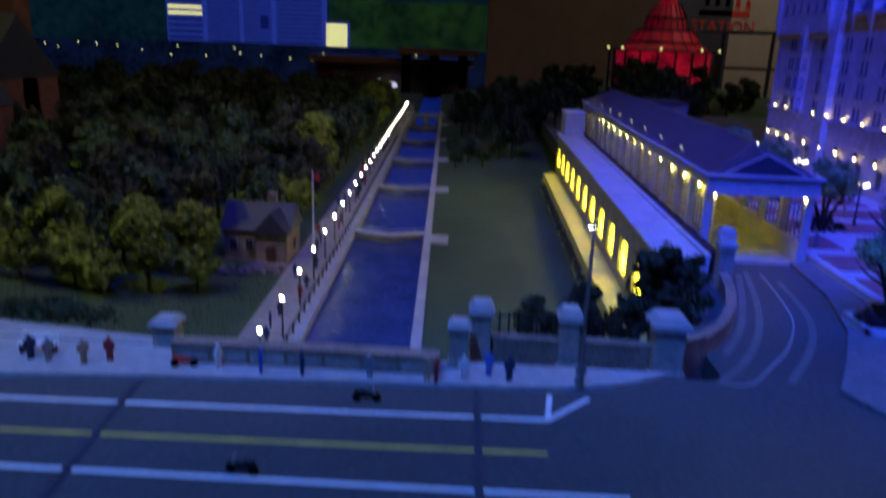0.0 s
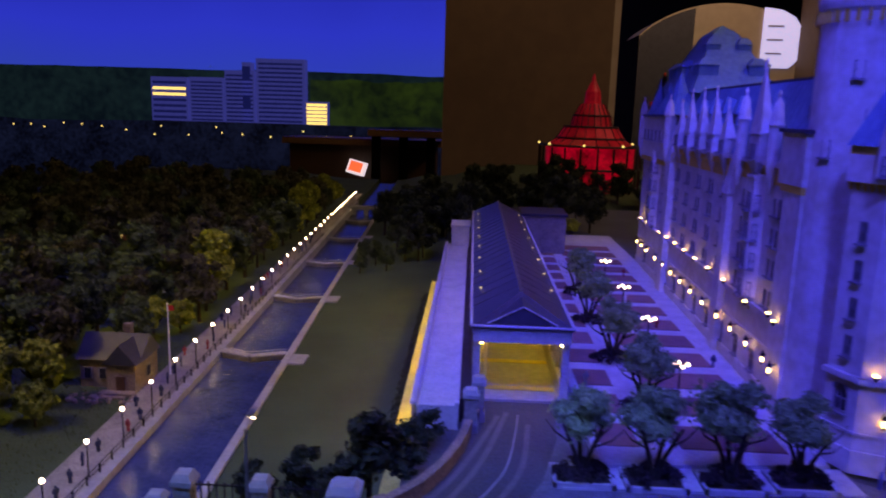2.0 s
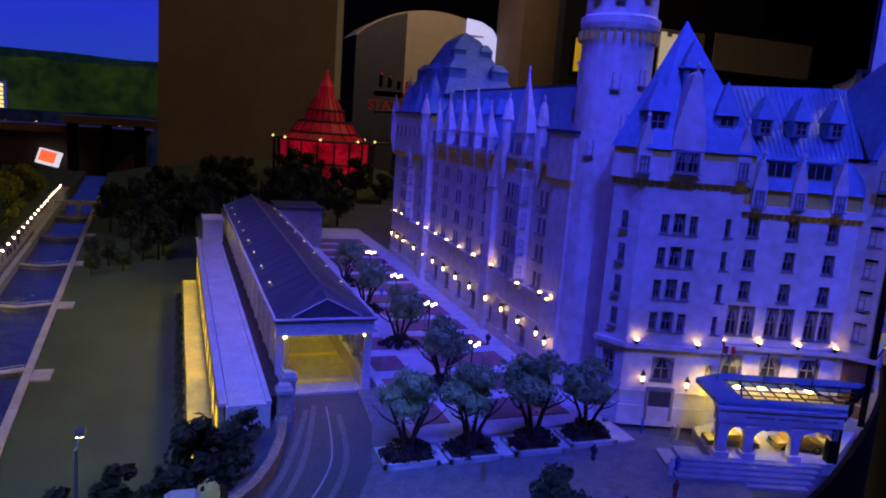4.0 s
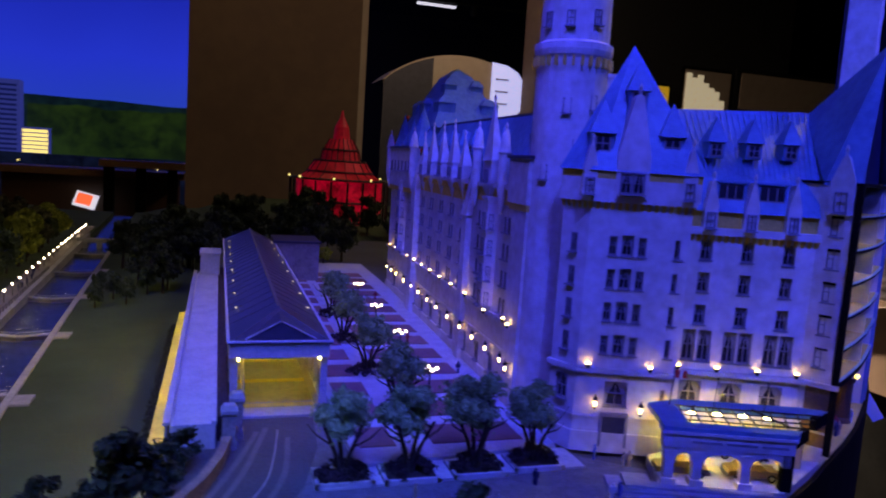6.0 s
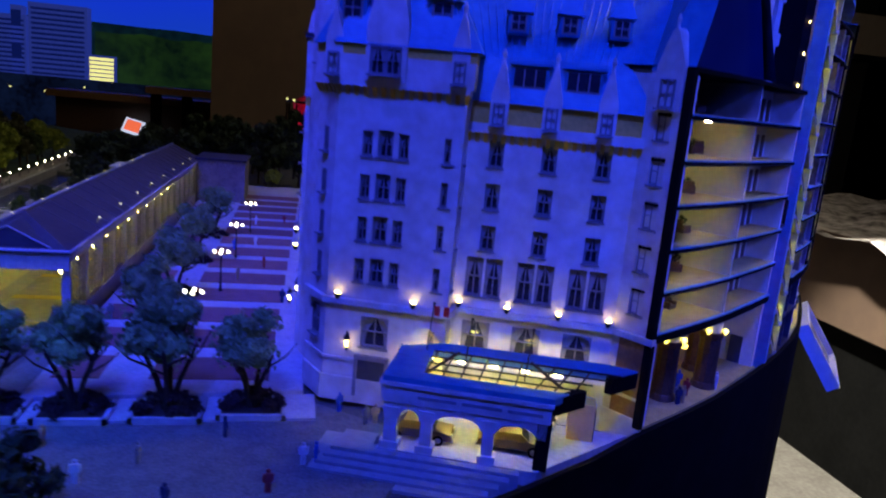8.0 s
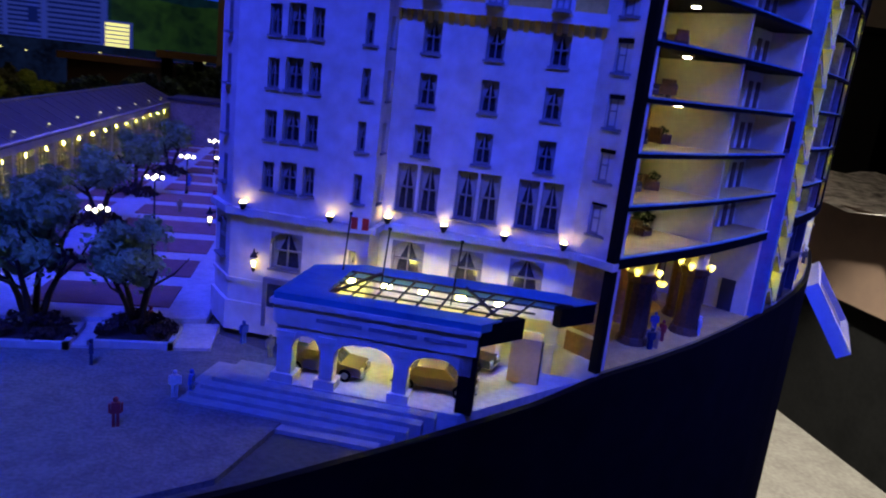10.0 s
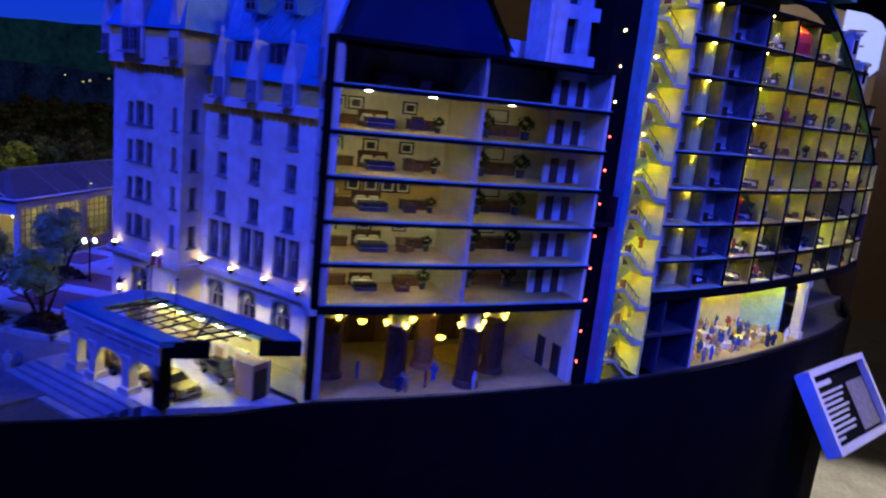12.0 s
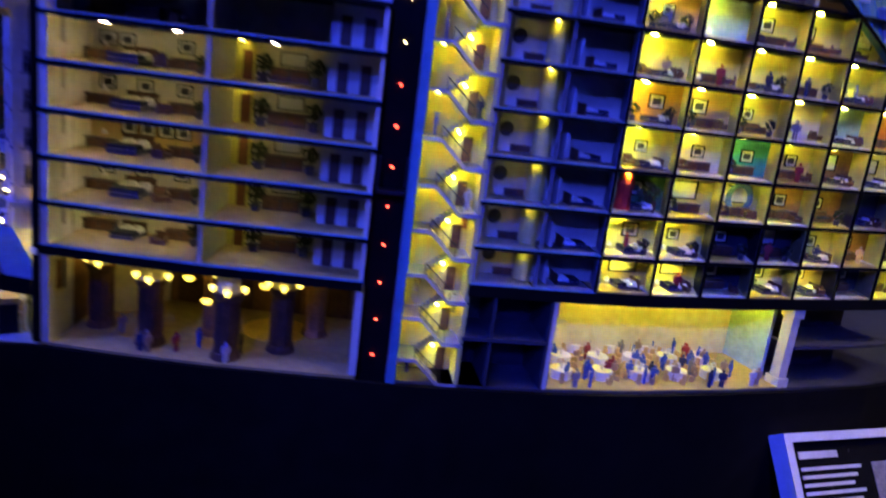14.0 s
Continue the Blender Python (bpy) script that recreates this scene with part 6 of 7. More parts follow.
for x, y, w in ((-3.4, -2.66, 1.2), (-1.2, -2.66, 1.2)):
    wi = part("window", Shape().box(x - w / 2, x + w / 2, y - .1, y + .05, 1.4, 3.2), "frame", house)
    part("pane", Shape().box(x - w / 2 + .15, x + w / 2 - .15, y - .14, y, 1.55, 3.05), "glass", wi)
wi = part("window", Shape().box(4.15, 4.3, -.6, .8, 1.2, 3.0), "frame", house)
part("pane", Shape().box(4.2, 4.34, -.45, .65, 1.35, 2.85), "glass", wi)
part("step", Shape().box(-.5, 4.5, -5.8, -4.4, -.1, .5).box(-1.5, 3.6, -6.6, -5.6, -.2, .25), "rubble", house)
rocks = Shape()
r = random.Random(8)
for k in range(26):
    rocks.ball((r.uniform(-30, -20), r.uniform(100, 103.5), 105.3), r.uniform(.2, .6), 6, .7)
tagged(part("rockery", rocks, "rubble"), "low rockery of brown stones before the lock house", "rocks", "", "stuff")
flag = thing("flagpole", -19.0, 111.5, 105.4, "white flagpole with a small red and white flag", "flagpole")
part("pole", Shape().lathe([(.14, 0), (.08, 11.2)], 8), "white", flag)
part("flag", Shape().add([(.05, 0, 10.2), (.5, .08, 10.15), (1.0, -.05, 10.2), (1.0, -.05, 11.0), (.5, .08, 11.0), (.05, 0, 11.0), (.05, .04, 10.2), (.5, .12, 10.15), (1.0, -.01, 10.2), (1.0, -.01, 11.0), (.5, .12, 11.0), (.05, .04, 11.0)],
                         [(0, 1, 4, 5), (1, 2, 3, 4), (11, 10, 7, 6), (10, 9, 8, 7)]), "red", flag)
part("finial", Shape().ball((0, 0, 11.3), .15, 6), "white", flag)
sl = thing("street_lamp", 10.9, 55.0, 114.4, "tall slim grey street lamp, lit", "street lamp")
part("post", Shape().lathe([(.3, 0), (.3, .5), (.14, .8), (.1, 9.6)], 8), "steel", sl)
part("arm", Shape().tube([(0, 0, 9.5), (.1, .5, 10.0), (.15, 1.3, 10.1)], .09), "steel", sl)
part("lamp_head", Shape().box(-.2, .4, 1.0, 2.0, 10.0, 10.25), "steel", sl)
part("bulb", Shape().box(-.1, .3, 1.1, 1.9, 9.9, 10.0), "globe", sl, "glowing lamp face")

church = thing("stone_church", -92, 150, 107, "red-brown stone gothic building with steep dark slate roofs", "church")
part("wall", Shape().box(-16, 7, -10, 14, 0, 18), "redstone", church)
part("roof", Shape().add(*gabled(-16, 7, -10, 14, 18, 30)), "slate", church)
part("wing", Shape().box(0, 11, -18, -8, 0, 14), "redstone", church)
part("wing_roof", Shape().add(*gabled(0, 11, -18, -8, 14, 24, False)), "slate", church)
part("tower", Shape().box(2, 7, 2, 7, 0, 42).box(1.6, 7.4, 1.6, 7.4, 42, 43), "redstone", church)
part("spire", Shape().add([(2, 2, 43), (7, 2, 43), (7, 7, 43), (2, 7, 43), (4.5, 4.5, 53)], [(0, 1, 4), (1, 2, 4), (2, 3, 4), (3, 0, 4), (3, 2, 1, 0)]), "slate", church)
for k in range(4):
    part("buttress", Shape().box(-14 + k * 5, -13 + k * 5, -11.6, -10, 0, 15, top=.8), "redstone", church)
    wi = part("window", Shape().box(-12 + k * 5, -10.4 + k * 5, -10.15, -10, 4, 13), "slate", church)
for k in range(3):
    part("pinnacle", Shape().lathe([(.7, 14), (.7, 20), (.05, 25)], 6, (0.2 + k * 5.3, -17.8)), "redstone", church)
gate = thing("lit_pavilion", -73, 205, 108.5, "small pavilion with warm lit windows among the trees", "pavilion")
part("wall", Shape().box(-4, 4, -3, 3, 0, 3.4), "redstone", gate)
part("roof", Shape().add(*gabled(-4, 4, -3, 3, 3.4, 5.5)), "slate", gate)
for k in range(3):
    part("window", Shape().box(-3 + k * 2.2, -1.8 + k * 2.2, -3.1, -2.9, .8, 2.6), "litwin", gate)

# red-lit glass dome
dome = thing("red_glass_dome", 74, 310, 108, "tiered glass dome model glowing deep red", "dome")
# the panels themselves glow; no lamp stands inside
part("drum", Shape().lathe([(18, 0), (18, 25.5), (18.6, 26)], 20), "redglow", dome)
part("lower_tier", Shape().lathe([(18.4, 26), (14, 29), (11, 33.5)], 20), "reddim", dome)
part("upper_tier", Shape().lathe([(8.5, 33.5), (7.6, 38), (5, 43)], 16), "reddim", dome)
part("cupola", Shape().lathe([(3.6, 43), (3.0, 48), (1, 52), (.3, 55)], 12), "reddim", dome)
ribs = Shape()
for k in range(20):
    t = 2 * math.pi * k / 20
    ca, sa = math.cos(t), math.sin(t)
    ribs.tube([(20.3 * ca, 20.3 * sa, 0), (20.6 * ca, 20.6 * sa, 25.8)], .5, n=4)
    ribs.tube([(18.4 * ca, 18.4 * sa, 26), (14.1 * ca, 14.1 * sa, 29), (11.1 * ca, 11.1 * sa, 33.6), (8.6 * ca, 8.6 * sa, 33.8), (7.7 * ca, 7.7 * sa, 38), (5 * ca, 5 * sa, 43.2)], .22, n=4)
for rr, zz in ((20.3, 9), (20.4, 17), (20.6, 26), (14, 29), (11, 33.5), (7.7, 38)):
    ribs.lathe([(rr, zz), (rr + .4, zz + .3), (rr, zz + .8)], 20)
part("glazing_ribs", ribs, "iron", dome)
for k in range(7):
    t = 2.2 + k * .75
    part("lamp", Shape().ball((20.9 * math.cos(t), 20.9 * math.sin(t), 27), .5, 6), "litwin", dome)

# ---------------------------------------------------------------- the hall round the model
bd = bpy.data.materials.new("printed_night_sky")
bd.use_nodes = True
nt = bd.node_tree
b = nt.nodes["Principled BSDF"]
b.inputs["Base Color"].default_value = (0.005, 0.01, 0.08, 1)
co = nt.nodes.new("ShaderNodeTexCoord")
sp = nt.nodes.new("ShaderNodeSeparateXYZ")
nz = nt.nodes.new("ShaderNodeTexNoise")
nz.inputs["Scale"].default_value, nz.inputs["Detail"].default_value = .35, 4
rp = nt.nodes.new("ShaderNodeValToRGB")
mr = nt.nodes.new("ShaderNodeMapRange")
mr.inputs["From Min"].default_value, mr.inputs["From Max"].default_value = 1.8, 4.2
ad = nt.nodes.new("ShaderNodeMath")
ad.operation = "MULTIPLY_ADD"
ad.inputs[1].default_value, ad.inputs[2].default_value = .35, -.17
ad2 = nt.nodes.new("ShaderNodeMath")
nt.links.new(co.outputs["Object"], sp.inputs[0])
nt.links.new(co.outputs["Object"], nz.inputs["Vector"])
nt.links.new(sp.outputs["Z"], mr.inputs["Value"])
nt.links.new(nz.outputs["Fac"], ad.inputs[0])
nt.links.new(mr.outputs["Result"], ad2.inputs[0])
nt.links.new(ad.outputs[0], ad2.inputs[1])
nt.links.new(ad2.outputs[0], rp.inputs["Fac"])
el = rp.color_ramp.elements
el[0].position, el[0].color = 0.0, (0.012, 0.045, 0.42, 1)
el[1].position, el[1].color = 1.0, (0.004, 0.010, 0.30, 1)
e = el.new(.35)
e.color = (0.010, 0.030, 0.55, 1)
nt.links.new(rp.outputs["Color"], b.inputs["Emission Color"])
b.inputs["Emission Strength"].default_value = 1.0
M["sky"] = bd
# hills, woods and towers emit faintly in place of light falling on them
M["hill"] = material("glowing_hill_print", (0.02, 0.05, 0.03), 0.9, emit=(0.003, 0.012, 0.016), emit2=(0.001, 0.004, 0.008), power=1.0, scale=1.5)
M["hillglow"] = material("glowing_lit_hill_print", (0.03, 0.06, 0.02), 0.9, emit=(0.012, 0.030, 0.006), emit2=(0.002, 0.006, 0.004), power=0.8, scale=1.3)
M["fartower"] = material("glowing_tower_print", (0.1, 0.12, 0.3), 0.9, emit=(0.016, 0.024, 0.165), power=1.0, scale=1.0)
M["farwindow"] = material("glowing_glass_print", (0.02, 0.03, 0.1), 0.9, emit=(0.003, 0.006, 0.06), power=1.0, scale=1.0)
M["fardark"] = material("glowing_wood_print", (0.01, 0.015, 0.02), 0.9, emit=(0.003, 0.006, 0.022), emit2=(0.0005, 0.001, 0.004), power=1.0, scale=3.0)
solid("backdrop", Shape().add([(-2200, 1130, -100), (110, 1130, -100), (110, 1130, 900), (-2200, 1130, 900)], [(0, 1, 2, 3)]), "sky", "deep blue night-sky backdrop behind the model", "backdrop")


def ridge(name, y, x0, x1, base, top, mat, seed, label, amp=6):
    pts = [(x0 + (x1 - x0) * k / 60, top + amp * noise.noise((k * .13, seed, 0)) + amp * .35 * noise.noise((k * .6, seed, 2))) for k in range(61)]
    v = [(x, y, base) for x, _ in pts] + [(x, y, z) for x, z in pts]
    solid(name, Shape().add(v, [(k, k + 1, 62 + k, 61 + k) for k in range(60)]), mat, label, "backdrop")


ridge("backdrop", 1125, -2200, 110, -100, 199, "hill", 1, "dim green self-glowing hills printed on the backdrop")
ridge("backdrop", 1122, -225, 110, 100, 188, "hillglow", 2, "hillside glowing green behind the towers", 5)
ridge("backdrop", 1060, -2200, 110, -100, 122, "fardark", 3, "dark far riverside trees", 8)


def office(x0, x1, z1, rows, cols, label, lit=()):
    o = thing("office_tower", (x0 + x1) / 2, 1085, 0, label, "office building", "towers on the skyline")
    w, h = (x1 - x0) / 2, z1
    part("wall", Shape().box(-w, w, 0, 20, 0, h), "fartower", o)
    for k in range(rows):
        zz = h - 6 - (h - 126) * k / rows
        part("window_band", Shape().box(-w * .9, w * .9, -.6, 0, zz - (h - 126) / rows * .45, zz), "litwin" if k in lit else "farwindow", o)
    return o


office(-455, -400, 185, 7, 6, "low concrete office block with two lit storeys", (1, 2))
office(-397, -346, 186, 11, 6, "mid-rise banded concrete office tower")
office(-344, -300, 197, 12, 6, "tall banded concrete office tower")
office(-297, -225, 215, 14, 8, "tallest banded concrete office tower")
office(-318, -305, 209, 2, 2, "concrete lift tower between the offices")
glowb = thing("lit_building", -206, 1080, 0, "low building with all floors lit yellow", "office building")
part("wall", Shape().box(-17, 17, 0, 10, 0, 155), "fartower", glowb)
for k in range(6):
    part("window_band", Shape().box(-15, 15, -1, 0, 122 + k * 5.3, 125.6 + k * 5.3), "litwin", glowb)
shoal = Shape()
r = random.Random(12)
for k in range(26):
    shoal.ball((-760 + k * 29 + r.uniform(-12, 12), 1040, 112 + r.uniform(-9, 5) - k * .1), 1.2, 6)
tagged(part("far_street_lights", shoal, "litwin"), "row of tiny warm lights along the far shore", "lights", "", "stuff")

col = Shape().box(6, 109, 470, 560, 0, 420)
solid("pillar_brown", col, "brown", "broad brown painted pillar of the exhibition hall", "pillar")
solid("pillar_trim", Shape().box(109, 113, 470, 480, 0, 420), "tan", "pale edge trim of the brown pillar", "trim")
# the strip glows by itself in place of a blue wash
solid("wall_blue", Shape().box(118, 128, 700, 710, 100, 400), "sky", "self-glowing blue backdrop strip beyond the pillar", "backdrop")
solid("pillar_brown", Shape().box(317, 378, 640, 700, 0, 420), "brown", "brown painted pillar beside the pod", "pillar")
pod = thing("round_booth", 252, 700, 90, "large tan shell booth with lettering and a bright opening", "booth")
N = 32
arch = [(-78 + 156 * k / N, 108 + 52 * math.sin(math.pi * (.06 + .88 * k / N)) ** .5) for k in range(N + 1)]
part("shell", Shape().add([(x, 0, 0) for x, _ in arch] + [(x, 0, z) for x, z in arch] + [(x, 60, z) for x, z in arch],
                          [(k, k + 1, N + 2 + k, N + 1 + k) for k in range(N)] + [(N + 1 + k, N + 2 + k, 2 * N + 3 + k, 2 * N + 2 + k) for k in range(N)]), "tan", pod)
part("dark_flank", Shape().add([(x, -1, 0) for x, _ in arch[:11]] + [(x, -1, z - 1.5) for x, z in arch[:11]], [(k, k + 1, 12 + k, 11 + k) for k in range(10)]), "slate", pod, "dark curved flank of the booth")
rim = [(32, 104), (58, 104), (66, 112), (70, 124), (68, 138), (60, 149), (48, 155), (32, 157)]
part("opening", Shape().add([(x, -2, z) for x, z in rim] + [(x, -.5, z) for x, z in rim], [tuple(range(8)), tuple(range(8, 16))[::-1]] + [(i, 8 + i, 8 + (i + 1) % 8, (i + 1) % 8) for i in range(8)]), "pod", pod, "bright opening with a rounded end")
for k in range(3):
    part("opening_bar", Shape().box(36, 50, -2.8, -2, 116 + k * 12, 117.5 + k * 12), "curtain", pod)
for k in range(5):
    part("emblem", Shape().box(-54 + k * 9, -50 + k * 9, -1, 0, 84 - k * .5, 94 - k * 2).ball((-52 + k * 9, -.6, 96 - k * 2), 1.7, 6), "red", pod, "plain red upright emblem")
part("sign_bar", Shape().box(-58, -14, -1, 0, 75, 80), "red", pod)
txt = bpy.data.curves.new("sign_letters", "FONT")
txt.body, txt.size, txt.extrude = "STATION", .135, .004
txt.align_x = "CENTER"
lt = new("sign_letters", txt)
txt.materials.append(M["red"])
lt.parent = pod
lt.matrix_basis = pose(-.36, -.012, .62, 90, 0, 0)
rail = thing("guard_rail", 240, 640, 0, "dark steel guard rail before the booth", "railing")
part("bar", Shape().tube([(-60, 0, 150), (70, 0, 152)], 1.5).tube([(-60, 0, 122), (70, 0, 122)], 1.2), "iron", rail)
for x in (-40, 0, 40):
    part("post", Shape().tube([(x, 0, 0), (x, 0, 152)], 1.6), "iron", rail)

bar = thing("display_counter", -80, 720, 0, "brown display counter with a glowing red tablet", "counter")
part("top", Shape().box(-80, 75, -10, 40, 112, 118), "midwood", bar)
part("front", Shape().box(-75, 70, 0, 35, 0, 112), "wood", bar)
tilted = Matrix.Translation((-5, -20, 91)) @ Matrix.Rotation(radians(14), 4, "Y") @ Matrix.Rotation(radians(-35), 4, "X")
tf = part("tablet_frame", Shape().box(-9, 9, -1, 1, -7, 7, m=tilted), "whiteglow", bar, "white-rimmed tilted tablet")
part("screen", Shape().box(-7.4, 5, -1.4, -1, -5.4, 5.4, m=tilted), "tablet", tf, "glowing red tablet screen")
for x in (14, 40, 66):
    part("leg", Shape().box(x - 4, x + 4, -28, -20, 0, 122), "black", bar)
part("upper_shelf", Shape().box(8, 80, -40, -12, 122, 128), "midwood", bar)
solid("wall_partition", Shape().box(340, 560, 604, 616, 0, 420), "ceiling", "black partition wall carrying screens", "wall")
M["whitescreen"] = material("pale_bright_screen", (0.9, 0.85, 0.7), 0.4, emit=(1.0, 0.9, 0.6), power=0.3)
M["orangescreen"] = material("amber_bright_screen", (0.9, 0.6, 0.1), 0.4, emit=(1.0, 0.62, 0.02), power=0.25)
wallscreen = thing("wall_screen", 388, 600, 199, "glowing amber wall screen with a white centre square", "screen")
part("bezel", Shape().box(-38, 38, 1, 5, -2, 31), "black", wallscreen)
part("panel", Shape().box(-36, 36, 0, 1, 0, 29), "orangescreen", wallscreen, "glowing amber screen face")
part("picture_square", Shape().box(-11, 13, -.6, 0, 5, 26), "whitescreen", wallscreen, "white square of the picture")
ws2 = thing("wall_screen", 465, 600, 203, "bright pale wall screen with a stepped picture", "screen")
part("bezel", Shape().box(-28, 28, 1, 5, -3, 46), "black", ws2)
part("panel", Shape().box(-25, 26, 0, 1, 0, 43), "tan", ws2)
for k, h in enumerate((40, 36, 39, 32, 28, 25, 17)):
    part("picture_bar", Shape().box(-24 + k * 6.4, -17.6 + k * 6.4, -.6, 0, 1 + k * .7, h), "whitescreen", ws2, "pale glowing part of the picture")
ws3 = thing("wall_screen", 562, 598, 210, "large dim wall screen in a dark frame", "screen")
part("bezel", Shape().box(-66, 66, 0, 4, 0, 42), "iron", ws3)
part("panel", Shape().box(-61, 61, -1, 0, 4, 38), "tan", ws3)
hp = thing("tan_cabin", 521, 815, 0, "tan boxy cabin with dark ports across the hall", "cabin")
part("wall", Shape().box(-29, 29, -15, 15, 0, 258), "tan", hp)
for x in (-14, 6):
    part("port", Shape().box(x - 3, x + 3, -15.8, -15, 236, 250), "black", hp)
solid("floor", Shape().box(-2300, 1400, -900, 1700, -6, 0), "floor", "carpeted exhibition hall floor, unlit darkness put into its colour", "floor")
solid("ceiling", Shape().box(-2300, 1400, -900, 1700, 420, 430), "ceiling", "black exhibition hall ceiling", "ceiling")
solid("wall_back", Shape().box(110, 1400, 1400, 1420, 0, 420), "ceiling", "black far wall of the hall", "wall")
solid("wall_right", Shape().box(1390, 1400, -900, 1400, 0, 420), "ceiling", "black side wall of the hall", "wall")
solid("wall_front", Shape().box(-2300, 1400, -910, -900, 0, 420), "ceiling", "black wall behind the visitors", "wall")
solid("wall_left", Shape().box(-2310, -2300, -900, 1400, 0, 420), "ceiling", "black side wall of the hall", "wall")
for k in range(7):
    y = 420 + k * 110
    tr = thing("ceiling_track", 420, y, 384 + (k % 3) * 8, "black ceiling lighting track with spot heads", "ceiling track", "tracks under the ceiling")
    part("rail", Shape().tube([(-330, 0, 0), (300, 0, 0)], 2.2), "iron", tr)
    for x in (-300, 0, 280):
        part("hanger", Shape().tube([(x, 0, 0), (x, 0, 420.5 - 384 - (k % 3) * 8)], .8), "iron", tr)
    for j in range(3):
        part("spot_head", Shape().lathe([(5, -16), (6, -3), (2, 0)], 10, (-200 + j * 170, 0)), "iron", tr)
    if k % 2 == 0:
        part("tube_lamp", Shape().box(-120, -60, -3, 3, -8, -5), "whiteglow", tr, "cool white tube lamp")
solid("platform_right", Shape().box(287, 535, 150, 420, 0, 84), "black", "dark plinth of the neighbouring model", "plinth")
t2 = Shape()
for j in range(25):
    for i in range(25):
        x, y = 280 + i * 11, 145 + j * 12
        t2.v.append((x, y, 101 + 9 * noise.noise((x * .02, y * .03, 4)) + 3 * noise.noise((x * .09, y * .09, 1))))
for j in range(24):
    for i in range(24):
        a = j * 25 + i
        t2.f.append((a, a + 1, a + 26, a + 25))
M["snow"] = material("snow_streaked_rock", (0.55, 0.5, 0.45), 0.9, second=(0.05, 0.04, 0.035), scale=3.2, bump=.4)
solid("neighbour_landscape", t2, "snow", "brown rocky landscape model streaked with snow", "model landscape")
solid("kick_panel", Shape().box(285, 287, 150, 420, 62, 100), "brown", "brown fascia of the neighbouring model", "fascia")
# unseen fills added to lift the neighbouring model, booth, pillar and panel
area_lamp("hall_lamp", (2.6, 2.0, 3.6), (2.6, 2.2, 0.9), 0.3, 13.0, (1.0, 0.80, 0.58))
area_lamp("hall_lamp", (2.1, 5.6, 3.5), (2.3, 7.0, 1.8), 0.4, 14.0, (1.0, 0.78, 0.55))
area_lamp("hall_lamp", (0.4, 3.4, 3.9), (0.5, 4.7, 2.2), 0.3, 6.0, (1.0, 0.72, 0.45))
area_lamp("hall_lamp", (1.95, 0.9, 2.9), (1.6, 1.3, 0.5), 0.15, 7.0, (1.0, 0.85, 0.62))
spot_lamp("hall_downlight", (2.15, 1.75, 3.7), (2.3, 2.6, 0.0), 0.05, 3800.0, (1.0, 0.86, 0.68), 26, 0.4)
spot_lamp("panel_spot", (2.05, 0.55, 3.0), (1.44, 1.08, 1.06), 0.04, 45.0, (1.0, 0.72, 0.55), 9, 0.5)

# ---------------------------------------------------------------- entrance porch
PO, PR = (66.5, 61.2), -19.6
porch = thing("entrance_porch", PO[0], PO[1], 114.0, "arched stone entrance porch with a blue-lit canopy and glass skylight", "porch", rz=PR)
FRONT, DEEP = 11.6, 8.0


def cutx(y):
    return 11.7 + y * .88


part("floor", Shape().prism([(-.6, -.7), (11.2, -.7), (18.4, 7.9), (3, 8.0), (0, 6.4)], .2, 1.35), "paving", porch, "pale porch floor")
for k in range(5):
    part("step", Shape().box(-5.2 + k * .35, 7.4 + k * .65, -4.2 + k * .7, -3.3 + k * .7 + .4, .0, .25 + k * .25), "concrete", porch)
part("side_steps", Shape().box(-5.2, -1.0, -1.2, 2.2, 0, .6).box(-3.6, -1.0, -1.0, 2.2, .6, 1.0), "concrete", porch)
for x, w in ((0.3, 1.1), (2.95, 1.0), (7.5, 1.0)):
    part("column", Shape().box(x - w * .65, x + w * .65, -.65, .65, 1.3, 1.9).box(x - w * .42, x + w * .42, -.42, .42, 1.9, 4.2).box(x - w * .55, x + w * .55, -.5, .5, 4.2, 4.6), "stone", porch)
part("cut_column", Shape().box(10.9, 11.9, -.4, .5, 1.3, 5.6), "black", porch, "black cut face of the end column")
front = Shape()
spans = [(.85, 2.4), (3.5, 6.95), (8.05, 10.9)]
for x0, x1 in spans:
    n = 10
    for k in range(n):
        a, b = math.pi * k / n, math.pi * (k + 1) / n
        xa, xb = (x0 + x1) / 2 - (x1 - x0) / 2 * math.cos(a), (x0 + x1) / 2 - (x1 - x0) / 2 * math.cos(b)
        za, zb = 3.7 + .8 * math.sin(a), 3.7 + .8 * math.sin(b)
        v = [(xa, -.4, za), (xb, -.4, zb), (xb, -.4, 5.0), (xa, -.4, 5.0)]
        front.add(v + [(x, .4, z) for x, _, z in v], [(0, 1, 2, 3), (7, 6, 5, 4), (0, 4, 5, 1)])
for x0, x1 in ((-.25, .85), (2.4, 3.5), (6.95, 8.05), (10.9, 11.6)):
    front.box(x0, x1, -.4, .4, 3.7, 5.0)
part("arcade", front, "stone", porch)
part("entablature", Shape().box(-.5, 11.8, -.55, .55, 5.0, 6.3).box(-.7, 11.9, -.75, .7, 6.3, 6.6), "stone", porch)
for x0, x1 in ((2.2, 5.0), (5.4, 8.3), (8.7, 11.2)):
    part("lettering_bar", Shape().box(x0, x1, -.60, -.55, 5.5, 5.75), "curtain", porch, "grey bar of raised lettering")
part("canopy_front", Shape().prism([(-.5, -.6), (11.9, -.6), (12.9, .9), (-.5, .9)], 6.5, 7.0), "copper", porch)
